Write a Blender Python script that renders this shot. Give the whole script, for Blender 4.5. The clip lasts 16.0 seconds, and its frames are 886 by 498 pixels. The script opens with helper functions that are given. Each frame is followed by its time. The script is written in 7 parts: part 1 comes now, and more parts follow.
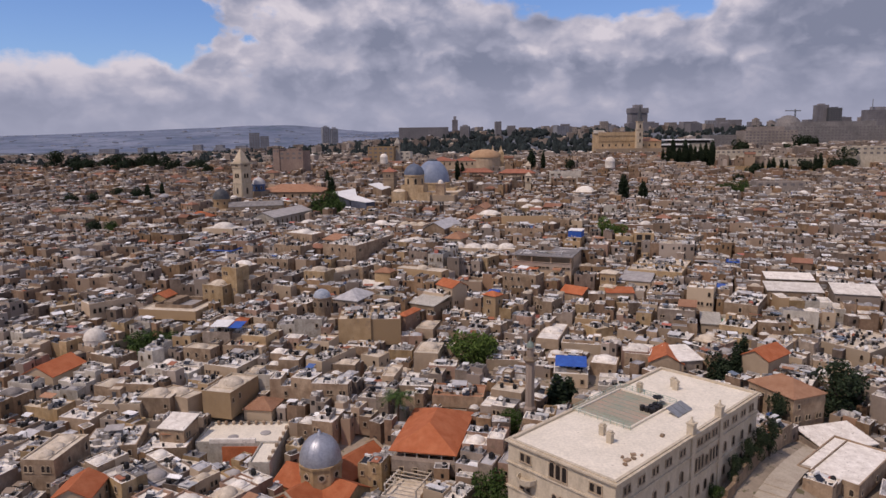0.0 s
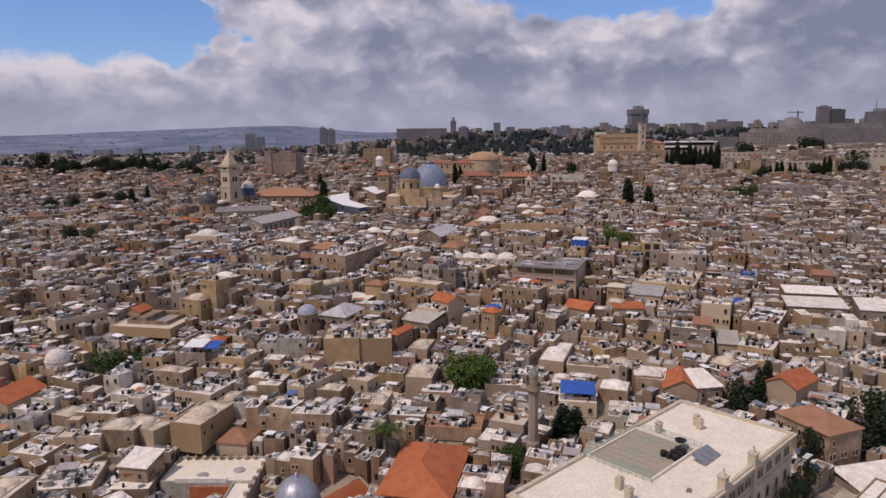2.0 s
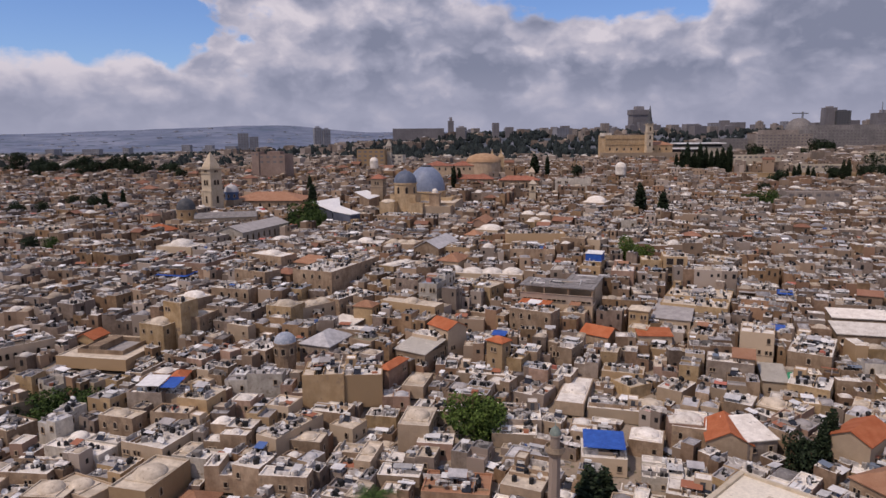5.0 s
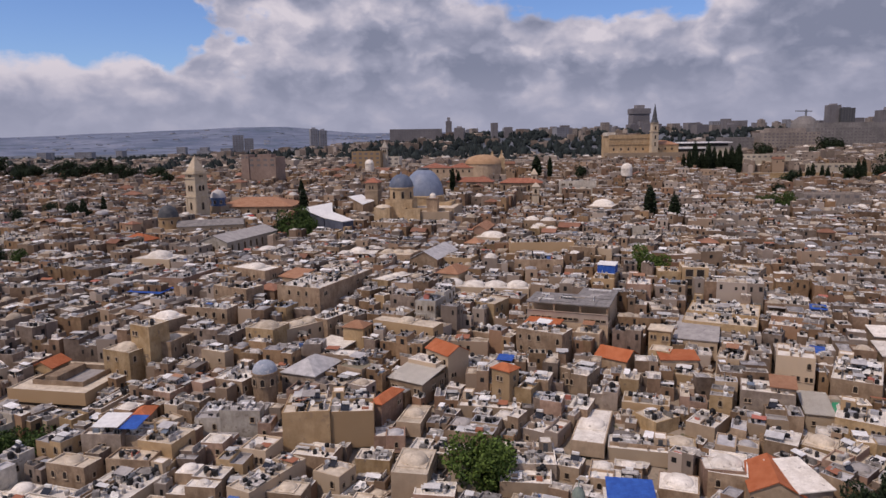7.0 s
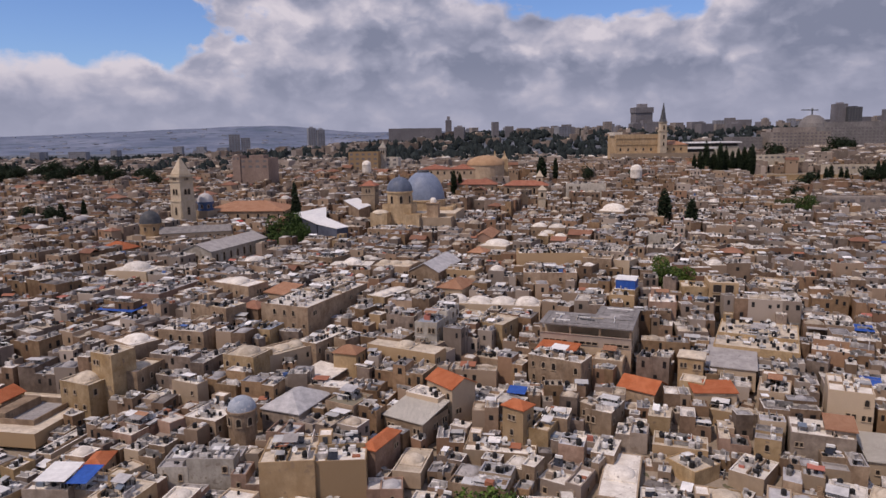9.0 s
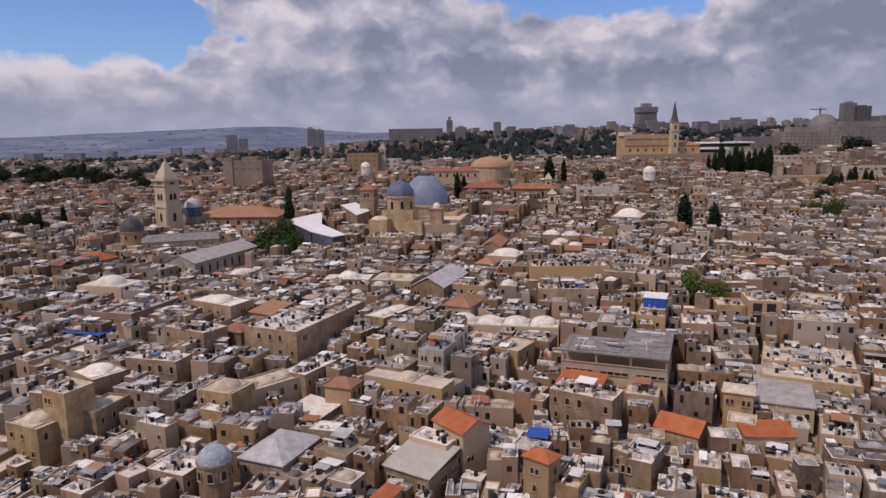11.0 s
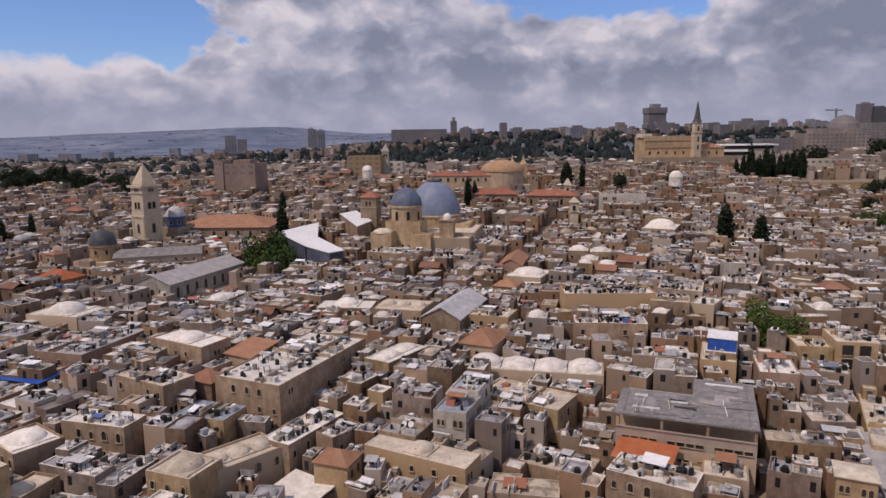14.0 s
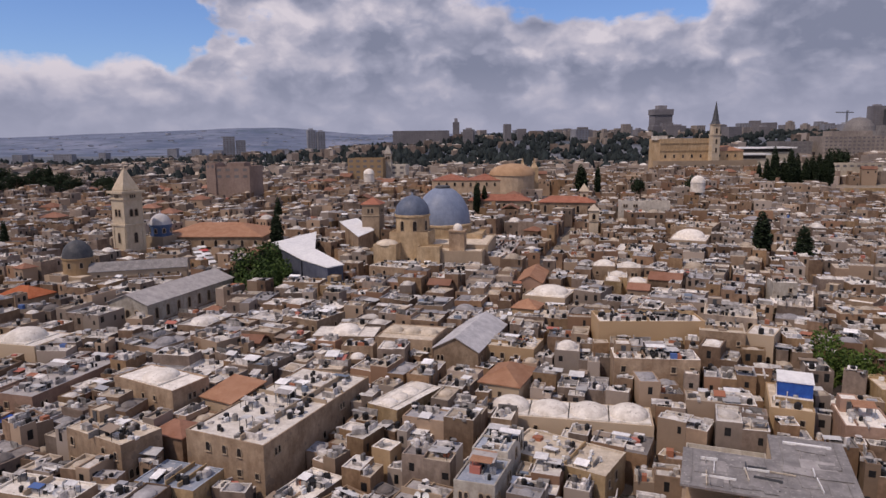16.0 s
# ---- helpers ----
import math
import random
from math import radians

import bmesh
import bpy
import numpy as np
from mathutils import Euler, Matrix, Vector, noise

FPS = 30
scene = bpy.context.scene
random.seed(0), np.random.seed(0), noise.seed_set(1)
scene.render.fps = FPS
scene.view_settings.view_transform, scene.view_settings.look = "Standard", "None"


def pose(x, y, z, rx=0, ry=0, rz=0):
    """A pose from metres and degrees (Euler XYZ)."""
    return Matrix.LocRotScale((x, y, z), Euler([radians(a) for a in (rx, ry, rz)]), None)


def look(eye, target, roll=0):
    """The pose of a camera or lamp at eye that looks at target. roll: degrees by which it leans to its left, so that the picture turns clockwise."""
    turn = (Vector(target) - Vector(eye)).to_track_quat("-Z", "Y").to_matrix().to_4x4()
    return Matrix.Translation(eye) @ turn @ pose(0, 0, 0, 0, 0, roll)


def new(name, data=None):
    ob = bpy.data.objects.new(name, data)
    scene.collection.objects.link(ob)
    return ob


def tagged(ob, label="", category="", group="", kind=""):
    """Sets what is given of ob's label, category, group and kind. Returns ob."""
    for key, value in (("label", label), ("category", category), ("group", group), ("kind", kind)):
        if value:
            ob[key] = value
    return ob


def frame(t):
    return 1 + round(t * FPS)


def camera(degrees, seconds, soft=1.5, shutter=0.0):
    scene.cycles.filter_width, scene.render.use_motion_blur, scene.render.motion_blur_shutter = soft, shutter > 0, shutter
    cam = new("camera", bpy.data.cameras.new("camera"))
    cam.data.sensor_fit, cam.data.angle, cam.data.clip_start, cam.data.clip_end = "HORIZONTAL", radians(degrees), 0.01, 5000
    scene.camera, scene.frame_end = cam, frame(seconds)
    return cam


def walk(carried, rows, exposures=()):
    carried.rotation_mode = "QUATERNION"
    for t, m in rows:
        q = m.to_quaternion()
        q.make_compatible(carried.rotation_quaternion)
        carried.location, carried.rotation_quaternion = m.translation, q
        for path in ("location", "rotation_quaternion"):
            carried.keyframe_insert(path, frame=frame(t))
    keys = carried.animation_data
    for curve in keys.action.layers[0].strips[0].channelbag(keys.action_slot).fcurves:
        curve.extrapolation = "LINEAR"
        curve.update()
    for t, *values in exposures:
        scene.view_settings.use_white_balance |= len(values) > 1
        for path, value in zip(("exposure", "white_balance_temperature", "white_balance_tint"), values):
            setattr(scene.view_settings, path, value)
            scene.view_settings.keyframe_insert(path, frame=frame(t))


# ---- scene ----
cam = camera(66.0, 16.0, soft=1.5)
PATH = [
    (0, (-0.571, -9.003, 70.342), (1.604, 89.599, 53.826), -0.66),
    (0.5, (0.072, -4.522, 70.599), (2.247, 94.08, 54.083), -0.66),
    (1, (0.324, -0.308, 70.754), (2.598, 98.301, 54.289), -0.56),
    (1.5, (0.775, 4.426, 71.014), (3.05, 103.035, 54.548), -0.56),
    (2, (0.999, 8.899, 71.101), (3.372, 107.515, 54.693), -0.56),
    (2.5, (1.025, 13.796, 71.204), (3.496, 112.418, 54.846), -0.56),
    (3, (1.052, 18.466, 71.302), (3.574, 117.087, 54.944), -0.56),
    (3.5, (0.968, 23.584, 71.37), (3.64, 122.202, 55.016), -0.56),
    (4, (0.989, 28.556, 71.312), (3.761, 127.171, 54.959), -0.56),
    (4.2, (0.834, 30.753, 71.248), (3.706, 129.358, 54.848), -0.35),
    (6.3, (1.484, 52.346, 71.969), (4.506, 150.953, 55.613), -0.55),
    (6.5, (1.532, 54.715, 71.92), (4.604, 153.32, 55.565), -0.75),
    (7, (1.636, 60.316, 71.934), (4.709, 158.921, 55.579), -0.75),
    (7.5, (1.599, 65.482, 71.993), (4.721, 164.086, 55.639), -0.75),
    (8, (1.601, 71.263, 72.196), (4.774, 169.858, 55.794), -0.75),
    (8.5, (1.552, 76.739, 72.479), (4.725, 175.326, 56.028), -0.75),
    (9, (1.508, 82.474, 72.654), (4.682, 181.052, 56.154), -0.75),
    (9.2, (1.586, 84.836, 72.619), (4.659, 183.426, 56.166), -0.85),
    (11.3, (0.507, 108.864, 72.736), (3.631, 207.452, 56.284), -0.85),
    (11.5, (0.416, 111.102, 72.713), (3.489, 209.7, 56.309), -0.75),
    (12, (0.243, 117.012, 72.698), (3.215, 215.621, 56.341), -0.75),
    (12.5, (-0.29, 122.593, 72.648), (2.732, 221.208, 56.341), -0.75),
    (13, (-0.728, 128.6, 72.81), (2.245, 227.208, 56.453), -0.85),
    (13.5, (-1.333, 134.46, 73.088), (1.59, 233.061, 56.681), -0.75),
    (14, (-1.915, 140.374, 73.227), (0.956, 238.987, 56.876), -0.75),
    (14.5, (-2.578, 146.277, 73.365), (0.245, 244.89, 57.006), -0.76),
    (15, (-3.194, 152.701, 73.458), (-0.421, 251.323, 57.147), -0.66),
    (15.5, (-3.942, 158.879, 73.51), (-1.07, 257.506, 57.249), -0.66),
    (16, (-4.641, 165.366, 73.548), (-1.77, 264.01, 57.385), -0.56),
]
rows = [(t, look(e, a, r)) for t, e, a, r in PATH]
walk(cam, rows, [(0, -0.86, 6600, 24.0), (16, -0.86, 6600, 24.0)])

# ---------------- world, sun, exposure ----------------
SUN_DIR = Vector((-0.54, -0.39, 1.00)).normalized()
SUN_AZ = math.atan2(SUN_DIR.x, SUN_DIR.y)
SUN_EL = math.asin(SUN_DIR.z)

world = bpy.data.worlds.new("world")
scene.world = world
world.use_nodes = True
wn, wl = world.node_tree.nodes, world.node_tree.links
wn.clear()


def wmath(op, a, b=None):
    n = wn.new("ShaderNodeMath")
    n.operation = op
    for i, q in enumerate((a, b)):
        if q is None:
            continue
        if isinstance(q, (int, float)):
            n.inputs[i].default_value = q
        else:
            wl.new(q, n.inputs[i])
    return n.outputs[0]


def wnoise(vec, scale, detail, rough=0.55):
    n = wn.new("ShaderNodeTexNoise")
    n.inputs["Scale"].default_value = scale
    n.inputs["Detail"].default_value = detail
    n.inputs["Roughness"].default_value = rough
    wl.new(vec, n.inputs["Vector"])
    return n.outputs["Fac"]


def wramp(fac, stops):
    n = wn.new("ShaderNodeValToRGB")
    els = n.color_ramp.elements
    while len(els) < len(stops):
        els.new(0.5)
    for e, (p, c) in zip(els, stops):
        e.position, e.color = p, (*c, 1)
    wl.new(fac, n.inputs[0])
    return n.outputs["Color"]


sky = wn.new("ShaderNodeTexSky")
sky.sky_type = "NISHITA"
sky.sun_disc = False
sky.sun_elevation, sky.sun_rotation = SUN_EL, SUN_AZ
sky.altitude, sky.air_density, sky.dust_density, sky.ozone_density = 800, 1.0, 0.8, 1.5
skyc = wn.new("ShaderNodeMixRGB")
skyc.blend_type = "MULTIPLY"
skyc.inputs[0].default_value = 1.0
skyc.inputs[2].default_value = (0.125, 0.165, 0.215, 1)
wl.new(sky.outputs[0], skyc.inputs[1])
tc = wn.new("ShaderNodeTexCoord")
sep = wn.new("ShaderNodeSeparateXYZ")
wl.new(tc.outputs["Generated"], sep.inputs[0])
# bearing and height over the horizon, in degrees
az = wmath("MULTIPLY", wmath("ARCTAN2", sep.outputs["X"], sep.outputs["Y"]), 57.2958)
el = wmath("MULTIPLY", wmath("ARCSINE", sep.outputs["Z"]), 57.2958)


def wvec(x, y, z=0.0):
    n = wn.new("ShaderNodeCombineXYZ")
    for i, q in enumerate((x, y, z)):
        if isinstance(q, (int, float)):
            n.inputs[i].default_value = q
        else:
            wl.new(q, n.inputs[i])
    return n.outputs[0]


def wv(op, a, b):
    n = wn.new("ShaderNodeVectorMath")
    n.operation = op
    for i, q in enumerate((a, b)):
        if isinstance(q, tuple):
            n.inputs[i].default_value = q
        else:
            wl.new(q, n.inputs[i])
    return n.outputs["Value"] if op == "DOT_PRODUCT" else n.outputs["Vector"]


dome = wv("MULTIPLY", tc.outputs["Generated"], (1.0, 1.0, 1.5))
n_big = wnoise(wv("ADD", dome, (3.1, 0.4, 0.1)), 6.0, 4, 0.5)
n_mid = wnoise(wv("ADD", dome, (1.7, 5.2, 0.3)), 12.0, 7, 0.50)
n_lift = wnoise(wv("ADD", dome, (1.7, 5.2 + 0.004, 0.3 - 0.026)), 12.0, 4, 0.46)
w_u = wnoise(wv("ADD", dome, (7.7, 2.2, 0.9)), 13.0, 5, 0.52)
w_v = wnoise(wv("ADD", dome, (2.7, 8.2, 4.9)), 13.0, 5, 0.52)
sky_at = wvec(wmath("ADD", az, wmath("MULTIPLY", wmath("SUBTRACT", w_u, 0.5), 11.0)), wmath("ADD", el, wmath("MULTIPLY", wmath("SUBTRACT", w_v, 0.5), 4.6)))


def bump_at(u, v, su, sv, amount):
    """A soft rise round one bearing and height."""
    d = wv("MULTIPLY", wv("SUBTRACT", sky_at, (u, v, 0.0)), (1 / su, 1 / sv, 0.0))
    return wmath("MULTIPLY", wmath("POWER", 0.36788, wv("DOT_PRODUCT", d, d)), amount)


# cover: mostly closed in front, with two blue clearings; broken overhead and behind
cover = wmath("ADD", wmath("MULTIPLY", n_mid, 0.55), wmath("MULTIPLY", n_big, 0.55))
for u, v, su, sv, dp in ((-26, 11.4, 8.0, 4.0, 1.0), (-37, 10.6, 9.0, 4.0, 1.0), (-18.5, 8.2, 2.6, 2.6, 0.5), (14.5, 11.6, 6.5, 2.6, 0.75)):
    cover = wmath("SUBTRACT", cover, bump_at(u, v, su, sv, dp))
clear = wramp(sep.outputs["Z"], ((0.24, (0, 0, 0)), (0.55, (1, 1, 1))))
cover = wmath("SUBTRACT", cover, wmath("MULTIPLY", clear, 0.22))
mask = wramp(cover, ((0.26, (0, 0, 0)), (0.38, (1, 1, 1))))
# light and shade on the clouds: lit heads, grey bases
relief = wmath("ADD", wmath("MULTIPLY", wmath("SUBTRACT", n_mid, n_lift), 1.0), 0.49)
relief = wmath("ADD", relief, wmath("MULTIPLY", wmath("SUBTRACT", n_big, 0.5), -0.5))
for u, v, su, sv, am in ((-3.5, 9.4, 4.0, 1.1, 0.46), (-10, 8.8, 4.5, 1.4, 0.46), (4.4, 9.2, 2.4, 1.3, 0.30), (-28, 5.2, 7.5, 1.8, 0.56), (-22, 6.6, 4.0, 1.0, 0.44),
                         (-10, 5.9, 4.5, 1.1, 0.30), (12.5, 7.2, 5.5, 1.3, 0.40), (25, 9.0, 3.5, 2.0, 0.28), (7, 3.7, 6.0, 0.6, 0.22),
                         (-9, 11.4, 6.0, 0.8, -0.30), (-3, 7.3, 5.0, 0.8, -0.26), (6.4, 6.7, 3.0, 1.2, -0.26), (21, 4.0, 8.0, 1.4, -0.16), (31, 7.5, 5.0, 3.0, -0.14)):
    relief = wmath("ADD", relief, bump_at(u, v, su, sv, am))
puff = wn.new("ShaderNodeTexVoronoi")
puff.feature = "SMOOTH_F1"
for key, val in (("Scale", 13.0), ("Detail", 2.5), ("Roughness", 0.5), ("Smoothness", 0.45)):
    puff.inputs[key].default_value = val
wl.new(wv("ADD", dome, wv("MULTIPLY", wvec(w_u, w_v, n_mid), (0.12, 0.12, 0.12))), puff.inputs["Vector"])
relief = wmath("ADD", relief, wmath("MULTIPLY", wmath("SUBTRACT", 0.72, puff.outputs["Distance"]), 0.85))
edge = wramp(cover, ((0.34, (1, 1, 1)), (0.46, (0, 0, 0))))
relief = wmath("ADD", relief, wmath("MULTIPLY", edge, 0.36))
cloudc = wramp(relief, ((0.05, (0.36, 0.43, 0.57)), (0.42, (0.57, 0.64, 0.79)), (0.70, (0.82, 0.86, 0.97)), (1.0, (1.12, 1.13, 1.18))))
mixc = wn.new("ShaderNodeMixRGB")
wl.new(mask, mixc.inputs[0])
wl.new(skyc.outputs[0], mixc.inputs[1])
wl.new(cloudc, mixc.inputs[2])
low = wramp(sep.outputs["Z"], ((0.0, (0.8, 0.8, 0.8)), (0.045, (0.5, 0.5, 0.5)), (0.095, (0, 0, 0))))
mixl = wn.new("ShaderNodeMixRGB")
wl.new(low, mixl.inputs[0])
wl.new(mixc.outputs[0], mixl.inputs[1])
mixl.inputs[2].default_value = (0.60, 0.67, 0.83, 1)
bg = wn.new("ShaderNodeBackground")
bg.inputs["Strength"].default_value = 1.0
wl.new(mixl.outputs[0], bg.inputs["Color"])
wout = wn.new("ShaderNodeOutputWorld")
wl.new(bg.outputs[0], wout.inputs["Surface"])

sun = new("sun", bpy.data.lights.new("sun", "SUN"))
sun.data.energy, sun.data.angle, sun.data.color = 4.25, radians(1.0), (1.0, 0.885, 0.70)
sun.matrix_world = look(SUN_DIR * 300, (0, 0, 0))

# ---------------- materials ----------------
MATS = {}


def material(name, c1, c2, scale=0.6, rough=0.85, metal=0.0, bump=0.15, fine=6.0, island=0.0, obj=0.0, streak=0.0, spots=None, c3=None, wave=None, spec=0.3):
    """A surface of two colours mixed at two scales in metres, with relief; island and obj vary its lightness from piece to piece."""
    m = bpy.data.materials.new(name)
    m.use_nodes = True
    nt = m.node_tree
    N, L = nt.nodes, nt.links
    b = N["Principled BSDF"]
    b.inputs["Roughness"].default_value = rough
    b.inputs["Metallic"].default_value = metal
    b.inputs["Specular IOR Level"].default_value = spec
    geo = N.new("ShaderNodeNewGeometry")

    def noise_at(sc, detail, stretch=None):
        n = N.new("ShaderNodeTexNoise")
        n.inputs["Scale"].default_value = sc
        n.inputs["Detail"].default_value = detail
        n.inputs["Roughness"].default_value = 0.6
        if stretch:
            q = N.new("ShaderNodeMapping")
            q.inputs["Scale"].default_value = stretch
            L.new(geo.outputs["Position"], q.inputs["Vector"])
            L.new(q.outputs[0], n.inputs["Vector"])
        else:
            L.new(geo.outputs["Position"], n.inputs["Vector"])
        return n.outputs["Fac"]

    def ramp(fac, lo, hi, ca=(0, 0, 0), cb=(1, 1, 1)):
        r = N.new("ShaderNodeValToRGB")
        r.color_ramp.elements[0].position, r.color_ramp.elements[1].position = lo, hi
        r.color_ramp.elements[0].color, r.color_ramp.elements[1].color = (*ca, 1), (*cb, 1)
        L.new(fac, r.inputs[0])
        return r.outputs["Color"]

    def mix(fac, a, c, mode="MIX"):
        x = N.new("ShaderNodeMixRGB")
        x.blend_type = mode
        for i, q in enumerate((fac, a, c)):
            if isinstance(q, (int, float)):
                x.inputs[i].default_value = q
            elif isinstance(q, tuple):
                x.inputs[i].default_value = (*q, 1)
            else:
                L.new(q, x.inputs[i])
        return x.outputs[0]

    col = mix(ramp(noise_at(scale, 5), 0.36, 0.66), c1, c2)
    fn = noise_at(fine, 4)
    col = mix(0.35, col, ramp(fn, 0.25, 0.8, (0.45, 0.45, 0.45), (1.25, 1.25, 1.25)), "MULTIPLY")
    if streak:
        st = noise_at(0.9, 5, (1.0, 1.0, 0.38))
        col = mix(streak, col, ramp(st, 0.38, 0.62, (0.50, 0.46, 0.42), (1.08, 1.06, 1.04)), "MULTIPLY")
    if spots:
        sp = noise_at(spots[0], 2)
        col = mix(ramp(sp, spots[1], spots[1] + 0.05), col, spots[2])
    if wave:
        wv = N.new("ShaderNodeTexWave")
        wv.wave_type, wv.bands_direction = "BANDS", wave[1]
        wv.inputs["Scale"].default_value = wave[0]
        wv.inputs["Distortion"].default_value = wave[2]
        txc = N.new("ShaderNodeTexCoord")
        L.new(txc.outputs["Object"], wv.inputs["Vector"])
        col = mix(wave[3], col, ramp(wv.outputs["Fac"], 0.2, 0.8, (0.45, 0.45, 0.45), (1.15, 1.15, 1.15)), "MULTIPLY")
    rnd = None
    if island:
        rnd, amt = geo.outputs["Random Per Island"], island
    elif obj:
        oi = N.new("ShaderNodeObjectInfo")
        rnd, amt = oi.outputs["Random"], obj
    if rnd is not None:
        if c3:
            col = mix(ramp(rnd, 0.45, 0.95), col, c3)
        w2 = N.new("ShaderNodeTexWhiteNoise")
        w2.noise_dimensions = "1D"
        L.new(rnd, w2.inputs["W"])
        col = mix(1.0, col, ramp(w2.outputs["Value"], 0.0, 1.0, (1 - amt,) * 3, (1 + amt * 0.6,) * 3), "MULTIPLY")
    L.new(col, b.inputs["Base Color"])
    if bump:
        bp = N.new("ShaderNodeBump")
        bp.inputs["Strength"].default_value = bump
        bp.inputs["Distance"].default_value = 0.12
        L.new(fn, bp.inputs["Height"])
        L.new(bp.outputs[0], b.inputs["Normal"])
    MATS[name] = m
    return m


ST = dict(scale=0.30, fine=2.2, streak=0.38, obj=0.30, bump=0.35)
STS = (0.55, 0.64, (0.24, 0.18, 0.13))
material("stone_b", (0.29, 0.203, 0.136), (0.45, 0.34, 0.24), c3=(0.53, 0.42, 0.305), spots=STS, **ST)
material("stone_y", (0.38, 0.262, 0.136), (0.54, 0.405, 0.245), c3=(0.43, 0.30, 0.175), spots=STS, **ST)
material("stone_g", (0.285, 0.23, 0.19), (0.46, 0.385, 0.32), c3=(0.36, 0.29, 0.243), spots=STS, **ST)
material("stone_p", (0.31, 0.20, 0.147), (0.46, 0.322, 0.25), c3=(0.40, 0.26, 0.195), spots=STS, **ST)
material("stone_w", (0.52, 0.48, 0.42), (0.68, 0.64, 0.57), spots=(0.7, 0.63, (0.36, 0.31, 0.26)), **ST)
RF = dict(scale=0.5, fine=2.5, obj=0.16, bump=0.25)
material("roof_w", (0.70, 0.645, 0.575), (0.93, 0.885, 0.815), spots=(1.4, 0.66, (0.38, 0.34, 0.30)), **RF)
material("roof_c", (0.52, 0.44, 0.345), (0.74, 0.65, 0.53), spots=(1.2, 0.66, (0.36, 0.29, 0.22)), **RF)
material("roof_g", (0.34, 0.32, 0.315), (0.47, 0.445, 0.435), spots=(1.2, 0.64, (0.24, 0.23, 0.23)), **RF)
material("roof_lg", (0.43, 0.425, 0.44), (0.62, 0.61, 0.62), **RF)
material("roof_bl", (0.27, 0.315, 0.39), (0.40, 0.44, 0.51), spots=(0.9, 0.62, (0.52, 0.53, 0.56)), **RF)
material("roof_dk", (0.20, 0.19, 0.19), (0.30, 0.285, 0.28), spots=(1.5, 0.62, (0.38, 0.36, 0.34)), **RF)
material("roof_ol", (0.25, 0.225, 0.165), (0.31, 0.28, 0.21), **RF)
TL = dict(scale=0.4, fine=4.0, obj=0.18, bump=0.3)
material("roof_o", (0.46, 0.13, 0.05), (0.56, 0.19, 0.085), wave=(5.5, "X", 0.4, 0.35), **TL)
material("roof_red", (0.36, 0.135, 0.085), (0.46, 0.20, 0.13), wave=(5.5, "X", 0.4, 0.35), **TL)
material("roof_br", (0.38, 0.19, 0.11), (0.47, 0.26, 0.16), wave=(5.5, "X", 0.4, 0.35), **TL)
material("roof_st", (0.50, 0.47, 0.42), (0.60, 0.57, 0.51), wave=(1.2, "X", 0.2, 0.85), **RF)
material("blue_sheet", (0.022, 0.085, 0.38), (0.035, 0.13, 0.50), scale=0.8, fine=2.0, rough=0.5, obj=0.1)
material("green_sheet", (0.03, 0.28, 0.15), (0.05, 0.36, 0.20), scale=0.8, fine=2.0, rough=0.6)
material("red_sheet", (0.50, 0.06, 0.05), (0.60, 0.10, 0.08), scale=0.8, fine=2.0, rough=0.6)
material("white_sheet", (0.80, 0.80, 0.80), (0.90, 0.90, 0.89), scale=0.3, fine=1.0, rough=0.5, bump=0.05)
material("glass_dark", (0.030, 0.024, 0.022), (0.055, 0.046, 0.042), scale=2.0, rough=0.25, bump=0.0, obj=0.5)
material("frame_stone", (0.38, 0.30, 0.215), (0.48, 0.38, 0.28), scale=1.0, fine=4.0, obj=0.2)
material("black_plastic", (0.012, 0.012, 0.013), (0.025, 0.025, 0.027), scale=2.0, rough=0.45, bump=0.05)
material("white_plastic", (0.78, 0.78, 0.77), (0.88, 0.88, 0.86), scale=2.0, rough=0.5, bump=0.05)
material("metal_grey", (0.32, 0.33, 0.34), (0.44, 0.45, 0.46), scale=1.5, rough=0.45, metal=0.6, bump=0.05)
material("solar_glass", (0.02, 0.022, 0.03), (0.035, 0.04, 0.055), scale=1.0, rough=0.2, bump=0.0)
material("lead_dome", (0.105, 0.135, 0.20), (0.16, 0.195, 0.27), scale=0.35, fine=2.0, rough=0.55, bump=0.1, streak=0.25)
material("lead_light", (0.20, 0.25, 0.36), (0.26, 0.315, 0.43), scale=0.35, fine=2.0, rough=0.5, bump=0.1, streak=0.2)
material("silver", (0.36, 0.38, 0.44), (0.45, 0.47, 0.53), scale=0.5, fine=2.0, rough=0.46, metal=0.5, bump=0.05)
material("slate", (0.06, 0.065, 0.075), (0.10, 0.105, 0.115), scale=0.5, fine=2.0, rough=0.6, bump=0.1)
material("leaves", (0.030, 0.062, 0.014), (0.075, 0.13, 0.026), scale=0.5, fine=3.0, rough=0.75, island=0.45, bump=0.0)
material("leaves_light", (0.06, 0.11, 0.018), (0.125, 0.19, 0.04), scale=0.5, fine=3.0, rough=0.75, island=0.45, bump=0.0)
# far pale walls, with a bluish haze cast added to their colour
material("hazed_wall", (0.25, 0.265, 0.31), (0.40, 0.405, 0.44), scale=0.05, fine=0.5, island=0.3, bump=0.0)
material("woods_far", (0.015, 0.023, 0.025), (0.030, 0.042, 0.042), scale=0.1, fine=0.6, rough=0.85, island=0.4, bump=0.0)
material("leaves_dark", (0.014, 0.028, 0.013), (0.032, 0.052, 0.021), scale=0.5, fine=3.0, rough=0.8, island=0.4, bump=0.0)
